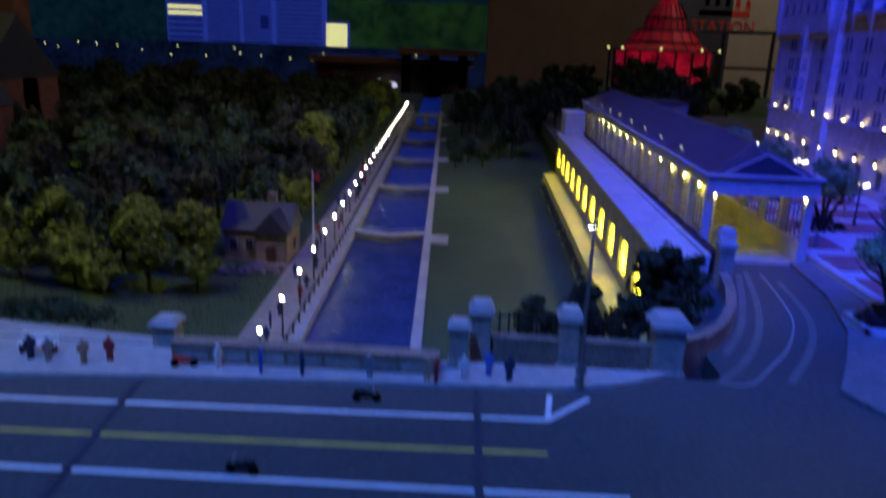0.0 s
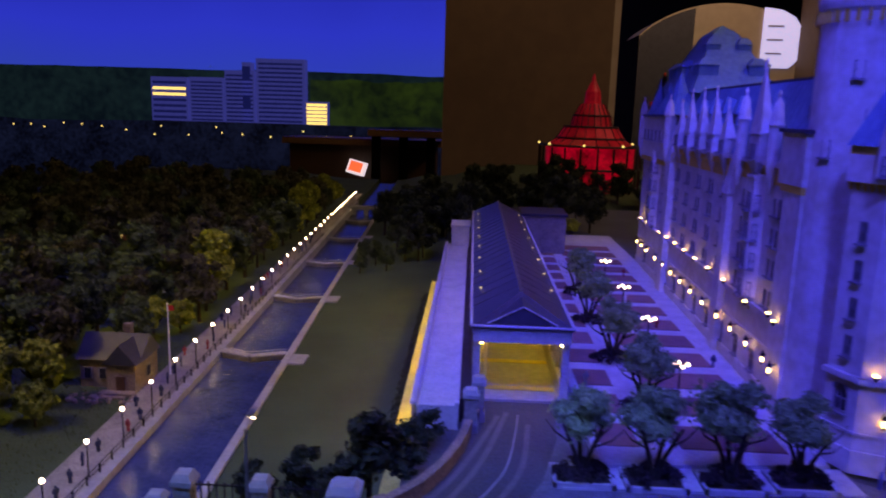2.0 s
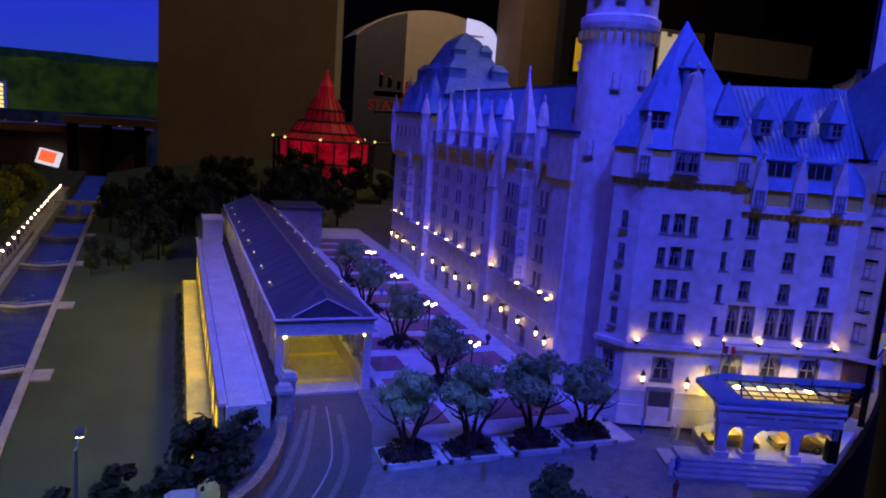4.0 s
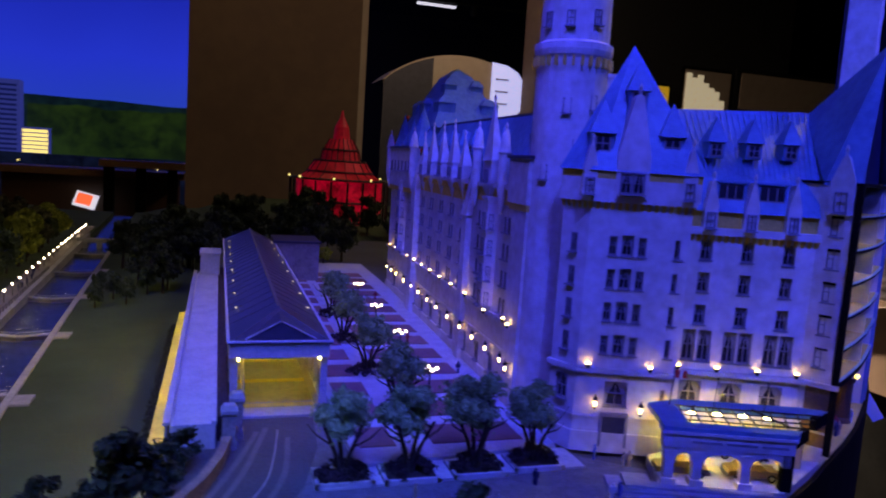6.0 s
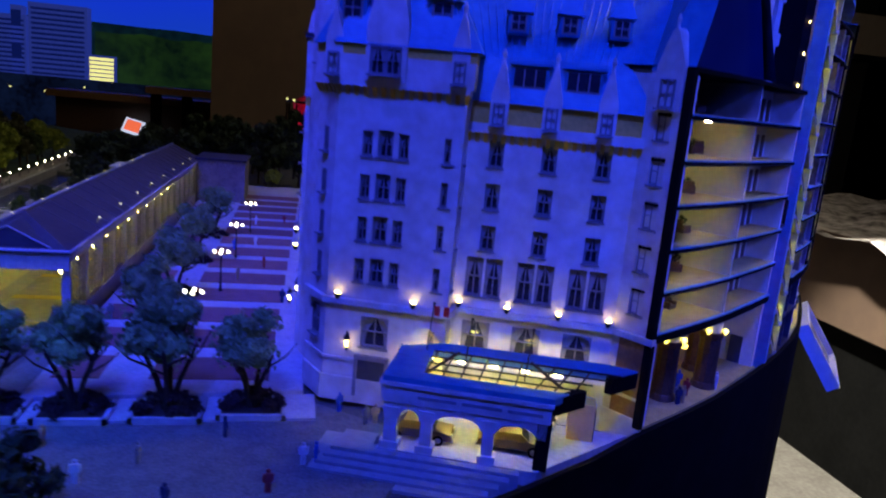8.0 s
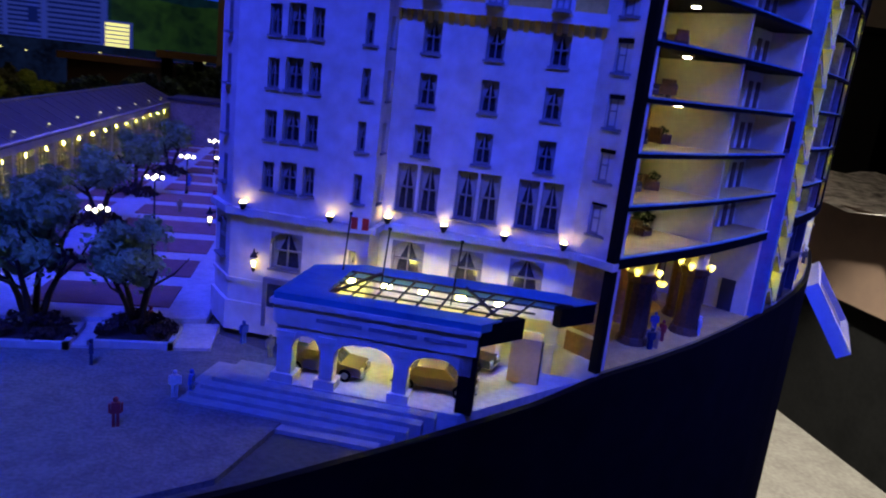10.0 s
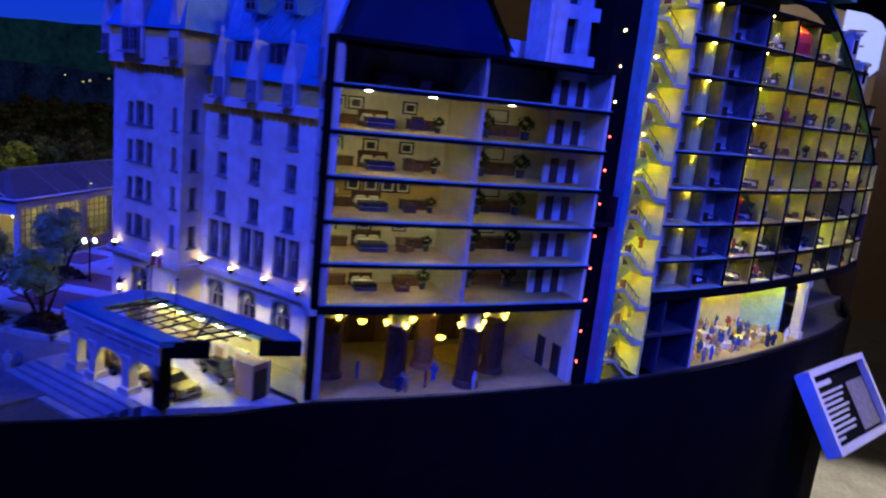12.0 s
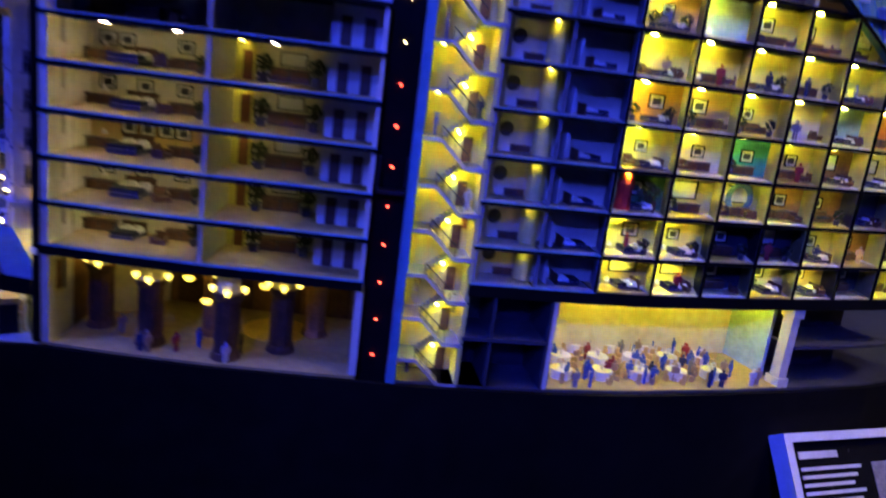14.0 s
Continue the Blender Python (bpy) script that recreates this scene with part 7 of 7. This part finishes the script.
part("canopy_side", Shape().prism([(-.5, .9), (2.2, .9), (2.2, 6.0), (2.6, 8.0), (-.5, 6.2)], 6.5, 7.0), "copper", porch)
part("canopy_back", Shape().prism([(2.2, 6.0), (16.9, 6.0), (18.5, 7.7), (16, 8.4), (2.6, 8.0)], 6.5, 7.0), "copper", porch)
part("canopy_cut", Shape().prism([(11.9, -.4), (14.2, 2.2), (13.6, 2.4), (11.3, -.1)], 5.6, 6.9), "black", porch, "black cut edge of the canopy")
part("canopy_cut", Shape().prism([(16.3, 5.3), (18.5, 7.7), (17.8, 7.9), (15.8, 5.7)], 5.6, 6.9), "black", porch, "black cut edge of the canopy")
grid = Shape()
for k in range(9):
    x = 2.2 + k * 1.35
    grid.tube([(x, .9, 6.75), (x + (1.6 if k > 5 else .35), 6.0, 6.95)], .08, n=4)
for k in range(5):
    y = .9 + k * 1.27
    grid.tube([(2.2, y, 6.78 + k * .05), (12.4 + k * 1.15, y, 6.78 + k * .05)], .08, n=4)
grid.tube([(2.2, .9, 6.8), (4.2, 6.0, 7.1)], .12, n=4).tube([(12.4, 2.2, 6.8), (10.0, 6.0, 7.1)], .12, n=4)
part("skylight_grid", grid, "iron", porch, "black skylight bars")
for k in range(5):
    part("porch_lamp", Shape().box(1.5 + k * 2.6, 2.1 + k * 2.6, 6.9, 7.3, 5.9, 6.1), "porchlight", porch, "warm lamp under the canopy")
for k in range(3):
    part("porch_lamp", Shape().box(2 + k * 3.6, 2.5 + k * 3.6, .8, 1.2, 5.6, 5.75), "porchlight", porch, "warm lamp under the canopy")
for k in range(5):
    dr = part("doorway", Shape().box(3.2 + k * 2.6, 4.8 + k * 2.6, 7.55, 7.75, 1.35, 4.3), "plaster", porch)
    part("door_leaf", Shape().box(3.5 + k * 2.6, 4.5 + k * 2.6, 7.45, 7.56, 1.35, 3.9), "gold", dr)
part("vestibule", Shape().box(13.4, 15.4, 5.6, 7.2, 1.3, 4.4), "gold", porch, "lit cream vestibule")
part("glazed_door", Shape().box(15.4, 15.5, 5.7, 7.1, 1.4, 3.9), "iron", porch)
for k, (x, y, mat) in enumerate(((1.6, 5.9, "red"), (5.0, 3.0, "linen"), (9.6, 2.4, "red"))):
    fp = part("flagpole", Shape().tube([(x, y, 6.9), (x + .25, y, 10.8)], .06, n=5).ball((x + .25, y, 10.9), .13, 6), "iron", porch, "black canopy flagpole")
    if k == 0:
        part("flag", Shape().box(x + .3, x + .75, y - .03, y + .03, 9.9, 10.7).box(x + 1.05, x + 1.5, y - .03, y + .03, 9.9, 10.7), "red", fp)
        part("flag_middle", Shape().box(x + .75, x + 1.05, y - .03, y + .03, 9.9, 10.7), "linen", fp)


def car(mat, label):
    c = thing("car", 0, 0, 0, label, "car", "cars under the porch")
    prof = [(-2.6, .45), (-2.55, .95), (-1.7, 1.05), (-1.15, 1.62), (.6, 1.66), (1.25, 1.1), (2.45, .98), (2.6, .75), (2.55, .4)]
    b = Shape()
    n = len(prof)
    b.add([(x, -.98 + (.18 if z > 1.2 else 0), z) for x, z in prof] + [(x, .98 - (.18 if z > 1.2 else 0), z) for x, z in prof],
          [tuple(range(n))[::-1], tuple(range(n, 2 * n))] + [(i, (i + 1) % n, n + (i + 1) % n, n + i) for i in range(n)])
    part("body", b, mat, c)
    part("side_glass", Shape().box(-1.2, .7, -.87, .87, 1.12, 1.5, top=.93), "glass", c)
    part("windscreen", Shape().add([(.66, -.72, 1.62), (.66, .72, 1.62), (1.24, .8, 1.13), (1.24, -.8, 1.13), (.6, -.7, 1.55), (.6, .7, 1.55)], [(3, 2, 1, 0)]), "glass", c)
    for x in (-1.6, 1.6):
        for y in (-.95, .95):
            w = part("wheel", Shape().lathe([(.42, -.12), (.42, .12)], 12, m=Matrix.Translation((x, y, .42)) @ Matrix.Rotation(math.pi / 2, 4, "X")), "black", c)
            part("hubcap", Shape().lathe([(.22, -.15), (.22, .15)], 10, m=Matrix.Translation((x, y, .42)) @ Matrix.Rotation(math.pi / 2, 4, "X")), "steel", w)
    for y in (-.65, .65):
        part("headlight", Shape().box(2.5, 2.64, y - .2, y + .2, .65, .9), "linen", c)
    part("bumper", Shape().box(2.5, 2.72, -.95, .95, .4, .55).box(-2.72, -2.5, -.95, .95, .4, .55), "steel", c)
    return c


c1 = car("carpaint", "brown model saloon car parked under the porch")
c1.matrix_basis = pose(.692, .6235, 1.1535, 0, 0, -20)
put(c1, 76.0, 60.4, 115.35, -18)
c2 = car("cardark", "black vintage model saloon car under the porch")
c2.matrix_basis = pose(.783, .648, 1.1535, 0, 0, -32)

# plaza lamps with three globes
pl = thing("plaza_lamp", 50.4, 102, 115, "black plaza lamp post with clustered glowing globes", "street lamp", "lamps of the plaza")
part("post", Shape().lathe([(.25, 0), (.1, .8), (.08, 5)], 8), "iron", pl)
part("arm", Shape().tube([(-.8, 0, 4.7), (.8, 0, 4.7)], .06).tube([(0, -.8, 4.7), (0, .8, 4.7)], .06), "iron", pl)
for dx, dy in ((-.8, 0), (.8, 0), (0, .8), (0, -.8)):
    part("globe", Shape().ball((dx, dy, 5.0), .2, 8), "dimglobe", pl, "glowing globe")
for x, y in ((50.7, 120), (51.4, 140), (49.6, 84)):
    put(pl, x, y, 115)

# ---------------------------------------------------------------- tiny figures, kept as plain shapes
FIG = Shape().box(-.22, -.03, -.12, .12, 0, .95, top=.9).box(.03, .22, -.12, .12, 0, .95, top=.9).box(-.3, .3, -.17, .17, .92, 1.62, top=.85).box(-.42, -.3, -.1, .1, .95, 1.55).box(.3, .42, -.1, .1, .95, 1.55).ball((0, 0, 1.83), .17, 7).mesh("figurine")
COATS = []
for nm, colr in (("navy", (.03, .04, .10)), ("grey", (.25, .25, .27)), ("tan", (.4, .3, .2)), ("maroon", (.3, .04, .05)), ("white", (.65, .65, .68)), ("blue", (.08, .14, .5))):
    me = FIG.copy()
    me.materials.append(material(nm + "_figurine_paint", colr, .8))
    COATS.append((nm, me))


def figurine(x, y, z, k, rz, where, group, s=.85):
    nm, me = COATS[k % len(COATS)]
    f = new("figurine", me)
    f.matrix_basis = place(x, y, z, rz, s)
    tagged(f, "tiny %s painted figurine standing %s" % (nm, where), "figurine", group)


r = random.Random(21)
for k, (x, y) in enumerate(((-24.2, 54.4), (-22.9, 54.2), (-20.6, 54.2), (-19.2, 54.8), (-12.0, 54.5), (-9.2, 54.3), (-6.6, 54.4), (-2.3, 54.5), (1.3, 54.5), (1.9, 54.4), (3.6, 55.0), (5.2, 55.8), (6.5, 55.2), (11.0, 55.2))):
    figurine(x, y, 114.3, k, r.uniform(0, 360), "on the bridge pavement", "figurines on the pavement")
for k, (x, y) in enumerate(((54.7, 64.4), (49.3, 60.5), (42.5, 63.0), (58.2, 56.5), (60.5, 60.2), (61.4, 60.4), (52, 55), (65.5, 66.6), (66.3, 66.8), (56.8, 71), (46, 58), (63.5, 69.0), (53.5, 51.5), (49, 92), (52, 108), (55, 115), (53, 129), (50, 126), (58, 98), (40.5, 90), (54, 90), (57, 150), (52, 147))):
    figurine(x, y, 114.35 if y < 72 else 115.0, k, r.uniform(0, 360), "on the open plaza", "figurines on the plaza")
for k, (s, b) in enumerate(((7.9, .9), (8.3, 1.2), (8.6, .8), (10.6, 1.5), (14.9, .5), (12, 3), (15.6, 2.6), (5, 4))):
    x, y, rz = along(s, b)
    figurine(x, y, 116.0, k, r.uniform(0, 360), "on the lobby floor", "figurines in the lobby")
for k in range(52):
    x, y, rz = along(sF0 + r.uniform(1, 22), .5 + 9.5 * r.random() ** 1.6)
    figurine(x, y, 116.1, k if r.random() < .6 else 5, r.uniform(0, 360), "in the ballroom crowd", "figurines in the ballroom")
for k in range(44):
    yy = 62 + k * 4.1 + r.uniform(-1, 1)
    figurine(canal_x(yy) - r.uniform(2.4, 5.6), yy, 105.5, 0 if r.random() < .7 else 3, r.uniform(0, 360), "on the canal towpath", "figurines on the towpath")
for k in range(9):
    x, y, rz = along(S0 + r.choice((1.0, 4.3)), 1.8)
    z = 116.0 + ST * k
    figurine(x, y, z + ST * .55 + .05 if k % 2 else z + .03, k, r.uniform(0, 360), "on the stair landing", "figurines on the stairs")


def motorbike(x, y, z, rz, mat, label):
    m = thing("motorbike", x, y, z, label, "motorbike", rz=rz)
    m.scale = (.78, .78, .78)
    for dx in (-.75, .75):
        part("wheel", Shape().lathe([(.36, -.07), (.36, .07)], 12, m=Matrix.Translation((dx, 0, .36)) @ Matrix.Rotation(math.pi / 2, 4, "X")), "black", m)
    part("body", Shape().box(-.55, .5, -.16, .16, .4, .85, top=.7).box(-.9, -.1, -.14, .14, .8, .95), mat, m)
    part("fork", Shape().tube([(.75, 0, .36), (.5, 0, 1.2)], .05).tube([(.5, -.35, 1.2), (.5, .35, 1.2)], .05), "steel", m)


motorbike(-14.2, 54.5, 114.3, 10, "red", "red model motorbike parked on the pavement")
motorbike(-2.1, 51.9, 114.0, 5, "cardark", "dark model motorbike riding along the street")
motorbike(-7.0, 43.8, 114.0, 175, "cardark", "dark model motorbike on the near lane")
bench = thing("bench", -24.2, 55.2, 114.4, "pale slatted bench on the pavement", "bench")
for k in range(3):
    part("slat", Shape().box(-1.2, 1.2, -.3 + k * .25, -.12 + k * .25, .55, .63), "linen", bench)
for x in (-1, 1):
    part("leg", Shape().box(x - .08, x + .08, -.3, .4, 0, .55), "iron", bench)
part("backrest", Shape().box(-1.2, 1.2, .4, .48, .7, 1.2), "linen", bench)

# ---------------------------------------------------------------- furniture of the cut-away rooms


def bed():
    t = thing("bed", 0, 0, 0, "small double bed with white linen and a dark headboard", "bed", "beds of the hotel rooms")
    part("frame", Shape().box(-.95, .95, -1.2, 1.2, .12, .4), "slate", t)
    part("mattress", Shape().box(-.9, .9, -1.15, 1.15, .4, .68, top=.94), "linen", t)
    part("headboard", Shape().box(-1.05, 1.05, 1.2, 1.32, .0, 1.15), "wood", t)
    part("throw", Shape().box(-.93, .93, -1.2, -.1, .42, .72), "denim", t)
    for x in (-.45, .45):
        part("pillow", Shape().box(x - .36, x + .36, .65, 1.08, .66, .86, top=.8), "linen", t)
    return t


def picture():
    t = thing("picture_frame", 0, 0, 0, "small dark-framed picture hung on the wall", "picture", "pictures in the hotel rooms")
    part("frame", Shape().box(-.55, -.45, -.1, 0, 0, .9).box(.45, .55, -.1, 0, 0, .9).box(-.45, .45, -.1, 0, 0, .1).box(-.45, .45, -.1, 0, .8, .9), "black", t)
    part("mount", Shape().box(-.45, .45, -.05, 0, .1, .8), "linen", t)
    part("print", Shape().box(-.3, .3, -.07, -.05, .22, .68), "slate", t)
    return t


def bigpicture():
    t = thing("picture_frame", 0, 0, 0, "wide dark-framed picture with a pale print on the wall", "picture", "pictures in the sitting rooms")
    part("frame", Shape().box(-1.1, -1.0, -.12, 0, 0, 1.15).box(1.0, 1.1, -.12, 0, 0, 1.15).box(-1, 1, -.12, 0, 0, .1).box(-1, 1, -.12, 0, 1.05, 1.15), "black", t)
    part("print", Shape().box(-1, 1, -.05, 0, .1, 1.05), "linen", t)
    return t


def cabinet():
    t = thing("cabinet", 0, 0, 0, "low dark wooden sideboard against the wall", "cabinet", "sideboards of the hotel rooms")
    part("body", Shape().box(-1.3, 1.3, -.4, .4, .15, .95), "slate", t)
    part("top", Shape().box(-1.4, 1.4, -.46, .44, .95, 1.05), "wood", t)
    for x in (-.65, .65):
        part("door", Shape().box(x - .58, x + .58, -.46, -.4, .22, .88), "wood", t)
    return t


def plant_pot():
    t = thing("potted_plant", 0, 0, 0, "leafy green plant in a dark pot", "plant", "pot plants of the hotel rooms")
    part("pot", Shape().lathe([(.28, 0), (.36, .6)], 8), "slate", t)
    part("foliage", Shape().leaves(random.Random(4), (0, 0, 1.2), .6, 60, .2), "leafd", t)
    return t


def armchair():
    t = thing("armchair", 0, 0, 0, "small upholstered dark red armchair", "chair", "armchairs of the hotel rooms")
    part("seat", Shape().box(-.45, .45, -.45, .45, .2, .55), "wood", t)
    part("backrest", Shape().box(-.45, .45, .35, .5, .5, 1.15), "wood", t)
    for x in (-.5, .5):
        part("arm", Shape().box(x - .08, x + .08, -.45, .45, .2, .8), "wood", t)
    return t


def table_lamp():
    t = thing("table_lamp", 0, 0, 0, "tiny table lamp with a pale shade", "lamp", "lamps of the hotel rooms")
    part("stand", Shape().lathe([(.16, 0), (.05, .1), (.05, .5)], 8), "gold", t)
    part("shade", Shape().lathe([(.26, .45), (.16, .85)], 10), "linen", t)
    return t


def sofa():
    t = thing("sofa", 0, 0, 0, "dark upholstered two-seat sofa against the wall", "sofa", "sofas of the hotel rooms")
    part("base", Shape().box(-1.2, 1.2, -.45, .45, .15, .45), "wood", t)
    part("backrest", Shape().box(-1.2, 1.2, .3, .5, .45, 1.15, top=.95), "wood", t)
    for x in (-.58, .58):
        part("cushion", Shape().box(x - .54, x + .54, -.45, .3, .45, .65, top=.92), "denim", t)
    for x in (-1.25, 1.25):
        part("arm", Shape().box(x - .12, x + .12, -.45, .5, .15, .85), "wood", t)
    return t


PROTO = dict(sofa=sofa(), bed=bed(), picture=picture(), big=bigpicture(), cabinet=cabinet(), plant=plant_pot(), chair=armchair(), lamp=table_lamp())
USED = set()


def furnish(kind, s, b, z, turn=0.0, scale=1.0):
    """Stands a piece in a room, s along the cut and b behind it."""
    x, y, rz = along(s, b)
    ob = PROTO[kind]
    if kind not in USED:
        USED.add(kind)
        ob.matrix_basis = pose(x * CM, y * CM, z * CM, 0, 0, rz + turn)
        return ob
    return put(ob, x, y, z, rz + turn, scale)


for k in range(6):
    z = FLOORS_A[k] + .12
    if k < 5:
        furnish("bed", 5.0 + .3 * (k % 2), 4.6, z, 0, 1.25)
        furnish("cabinet", 2.2, 5.5, z, 0, .9)
        for j in range(3 if k == 2 else 2):
            furnish("picture", (2.0 if k != 2 else 3.9) + j * (1.6 if k in (2, 4) else 3.2), ROOM - .16, z + 1.3, 0, 1.25)
        furnish("chair", 8.2, 3.4, z, 40 * k, 1.15)
        furnish("cabinet", 9.3, 5.4, z, 0, .95)
        furnish("plant", 10.6, 4.6, z, 0, .8)
        furnish("lamp", 2.2, 5.9, z + .8, 0, .9)
        furnish("picture", 8.6, ROOM - .16, z + 1.3, 0, 1.2)
        furnish("big", sM + 5.0, ROOM - .16, z + 1.35)
        furnish("cabinet", sM + 5.0, 5.6, z, 0, 1.2)
        furnish("plant", sM + 2.9, 5.2, z, 0, 1.25)
        furnish("plant", sM + 7.2, 5.2, z, 0, 1.25)
        d = furnish("picture", sM + 1.6, ROOM - .16, z + .05, 0, 1.7)
    else:
        furnish("cabinet", 6, 4.6, z)
        furnish("chair", 9, 4, z, 60)
BARE = {(7, 1), (6, 1), (5, 4), (5, 5), (4, 4), (4, 3)}
for room, k, c, s0, s1, z0, z1 in LITROOMS:
    q = random.Random(k * 17 + c)
    z = z0 + .12
    w = s1 - s0
    if c == 0 or (k, c) == (3, 5) or q.random() < .25:
        furnish("bed", s0 + w * .66, 1.6, z, -90, .8)
    elif (k, c) not in BARE:
        furnish(q.choice(("cabinet", "sofa", "cabinet")), s0 + w * q.uniform(.5, .7), 2.1, z, 0, .85)
    if (k, c) not in BARE and k != 5:
        furnish("picture" if q.random() < .8 else "big", s0 + w * q.uniform(.45, .75), 2.54, z + 1.15, 0, q.uniform(1.0, 1.4))
    furnish(q.choice(("chair", "lamp", "plant")), s0 + w * q.uniform(.28, .38), 2.0, z, q.uniform(-20, 20), .85)
    if q.random() < .75:
        furnish(q.choice(("chair", "plant", "chair")), s0 + w * .82, 1.0, z, q.uniform(0, 360), .8)
    if k == 5 or q.random() < .3:
        x, y, rz = along(s0 + w * q.uniform(.4, .7), 1.2)
        figurine(x, y, z, q.randrange(4), q.uniform(0, 360), "in a furnished hotel room", "figurines in the rooms")
for k in range(8):
    z = FB[k] + .12
    furnish("bed", sD1 + 3.2, 1.9, z, 90, .8)
    furnish("cabinet", sD0 + 3.2, 2.8, z, 0, .6)
# one large ring decoration and a round red canopy that set two rooms apart
x, y, rz = along(sD2 + 2.72 * CW, 2.2)
ring = thing("ring_sculpture", x, y, FB[2] + 1.75, "blue ring sculpture on a hotel room wall", "sculpture", rz=rz)
tor = Shape()
for k in range(20):
    t0, t1 = 2 * math.pi * k / 20, 2 * math.pi * (k + 1) / 20
    tor.tube([(1.15 * math.cos(t0), 0, 1.15 * math.sin(t0)), (1.15 * math.cos(t1), 0, 1.15 * math.sin(t1))], .28, n=6)
part("ring", tor, "blue", ring)
x, y, rz = along(sD2 + 1.62 * CW, 1.75)
can = thing("round_canopy", x, y, FB[7] + .15, "round red tent canopy filling a hotel room", "canopy", rz=rz)
part("dome", Shape().lathe([(1.6, 0), (1.65, 1.2), (1.45, 2.2), (.9, 2.8), (.2, 3.0)], 16), "red", can)
x, y, rz = along(sD2 + .35 * CW, 1.5)
drape = thing("red_drape", x, y, FB[2] + .15, "tall red draped costume stand in a room", "drape")
part("cloth", Shape().lathe([(.7, 0), (.6, 1.2), (.75, 2.2), (.4, 3.0)], 10), "red", drape)
xmas = tree("room_tree", 2.7, 1.8, 8, 40, .18, "leaf", "small dressed green tree in a hotel room", "tree", seed=77)
x, y, rz = along(sD2 + .78 * CW, 1.5)
xmas.matrix_basis = pose(x * CM, y * CM, FB[2] * CM, 0, 0, 0)

# ballroom tables
bt = thing("round_table", 0, 0, 0, "round banquet table with a white cloth and centrepiece", "table", "tables of the ballroom")
part("cloth", Shape().lathe([(.95, 0), (1.0, .75), (.98, .82)], 14), "linen", bt)
part("centrepiece", Shape().lathe([(.15, .82), (.1, 1.1)], 8).leaves(random.Random(2), (0, 0, 1.3), .28, 20, .14), "linen", bt)
for k in range(6):
    t = radians(60 * k)
    part("chair", Shape().box(-.2, .2, -.2, .2, 0, .5).box(-.2, .2, .15, .22, .5, 1.0), "gold", bt, m=place(1.45 * math.cos(t), 1.45 * math.sin(t), 0, 60 * k - 90))
first = True
for j, b in enumerate((2.6, 5.8, 9.0)):
    for k in range(5 if j < 2 else 4):
        x, y, rz = along(sF0 + 2.4 + k * 3.9 + (j % 2) * 1.2, b)
        if first:
            bt.matrix_basis = pose(x * CM, y * CM, 1.161, 0, 0, 0)
            first = False
        else:
            put(bt, x, y, 116.1, 25 * k)

# ---------------------------------------------------------------- information panel on the table's edge
dv = Vector((.60, .80, 0))
nv = Vector((.80, -.60, 0))
tilt = radians(34)
down = nv * math.sin(tilt) - Vector((0, 0, 1)) * math.cos(tilt)
face = dv.cross(-down)
TLp = Vector((136.2, 104.4, 112.5))
mt = Matrix((dv, down, -face)).transposed().to_4x4()
mt.translation = TLp * CM
sign = thing("information_panel", 0, 0, 0, "tilted information panel with a pale rim and white text bars", "sign")
sign.matrix_basis = mt
PW, PH = 17.2, 10.6
part("rim", Shape().box(0, PW, 0, .8, 0, 2.0).box(0, PW, PH - .8, PH, 0, 2.0).box(0, .8, .8, PH - .8, 0, 2.0).box(PW - .8, PW, .8, PH - .8, 0, 2.0), "linen", sign, "pale raised rim")
part("face", Shape().box(.8, PW - .8, .8, PH - .8, .9, 1.9), "black", sign, "black printed face")
part("heading_bar", Shape().box(2, 6.6, 1.7, 2.35, .8, .9), "linen", sign)
for k in range(9):
    part("text_bar", Shape().box(2, 9.2 - (k % 3) * .6 - (3.4 if k == 8 else 0), 3.1 + k * .72, 3.42 + k * .72, .82, .9), "linen", sign)
part("photograph", Shape().box(10.6, 16.0, 3.0, 9.4, .82, .9), "curtain", sign)
br = thing("panel_bracket", 0, 0, 0, "black steel bracket holding the information panel", "bracket")
part("arm", Shape().tube([(132.5, 105.5, 112), (141, 111, 110), (TLp + dv * 9.5 + down * 7 - face * 2.2)], .7), "iron", br)
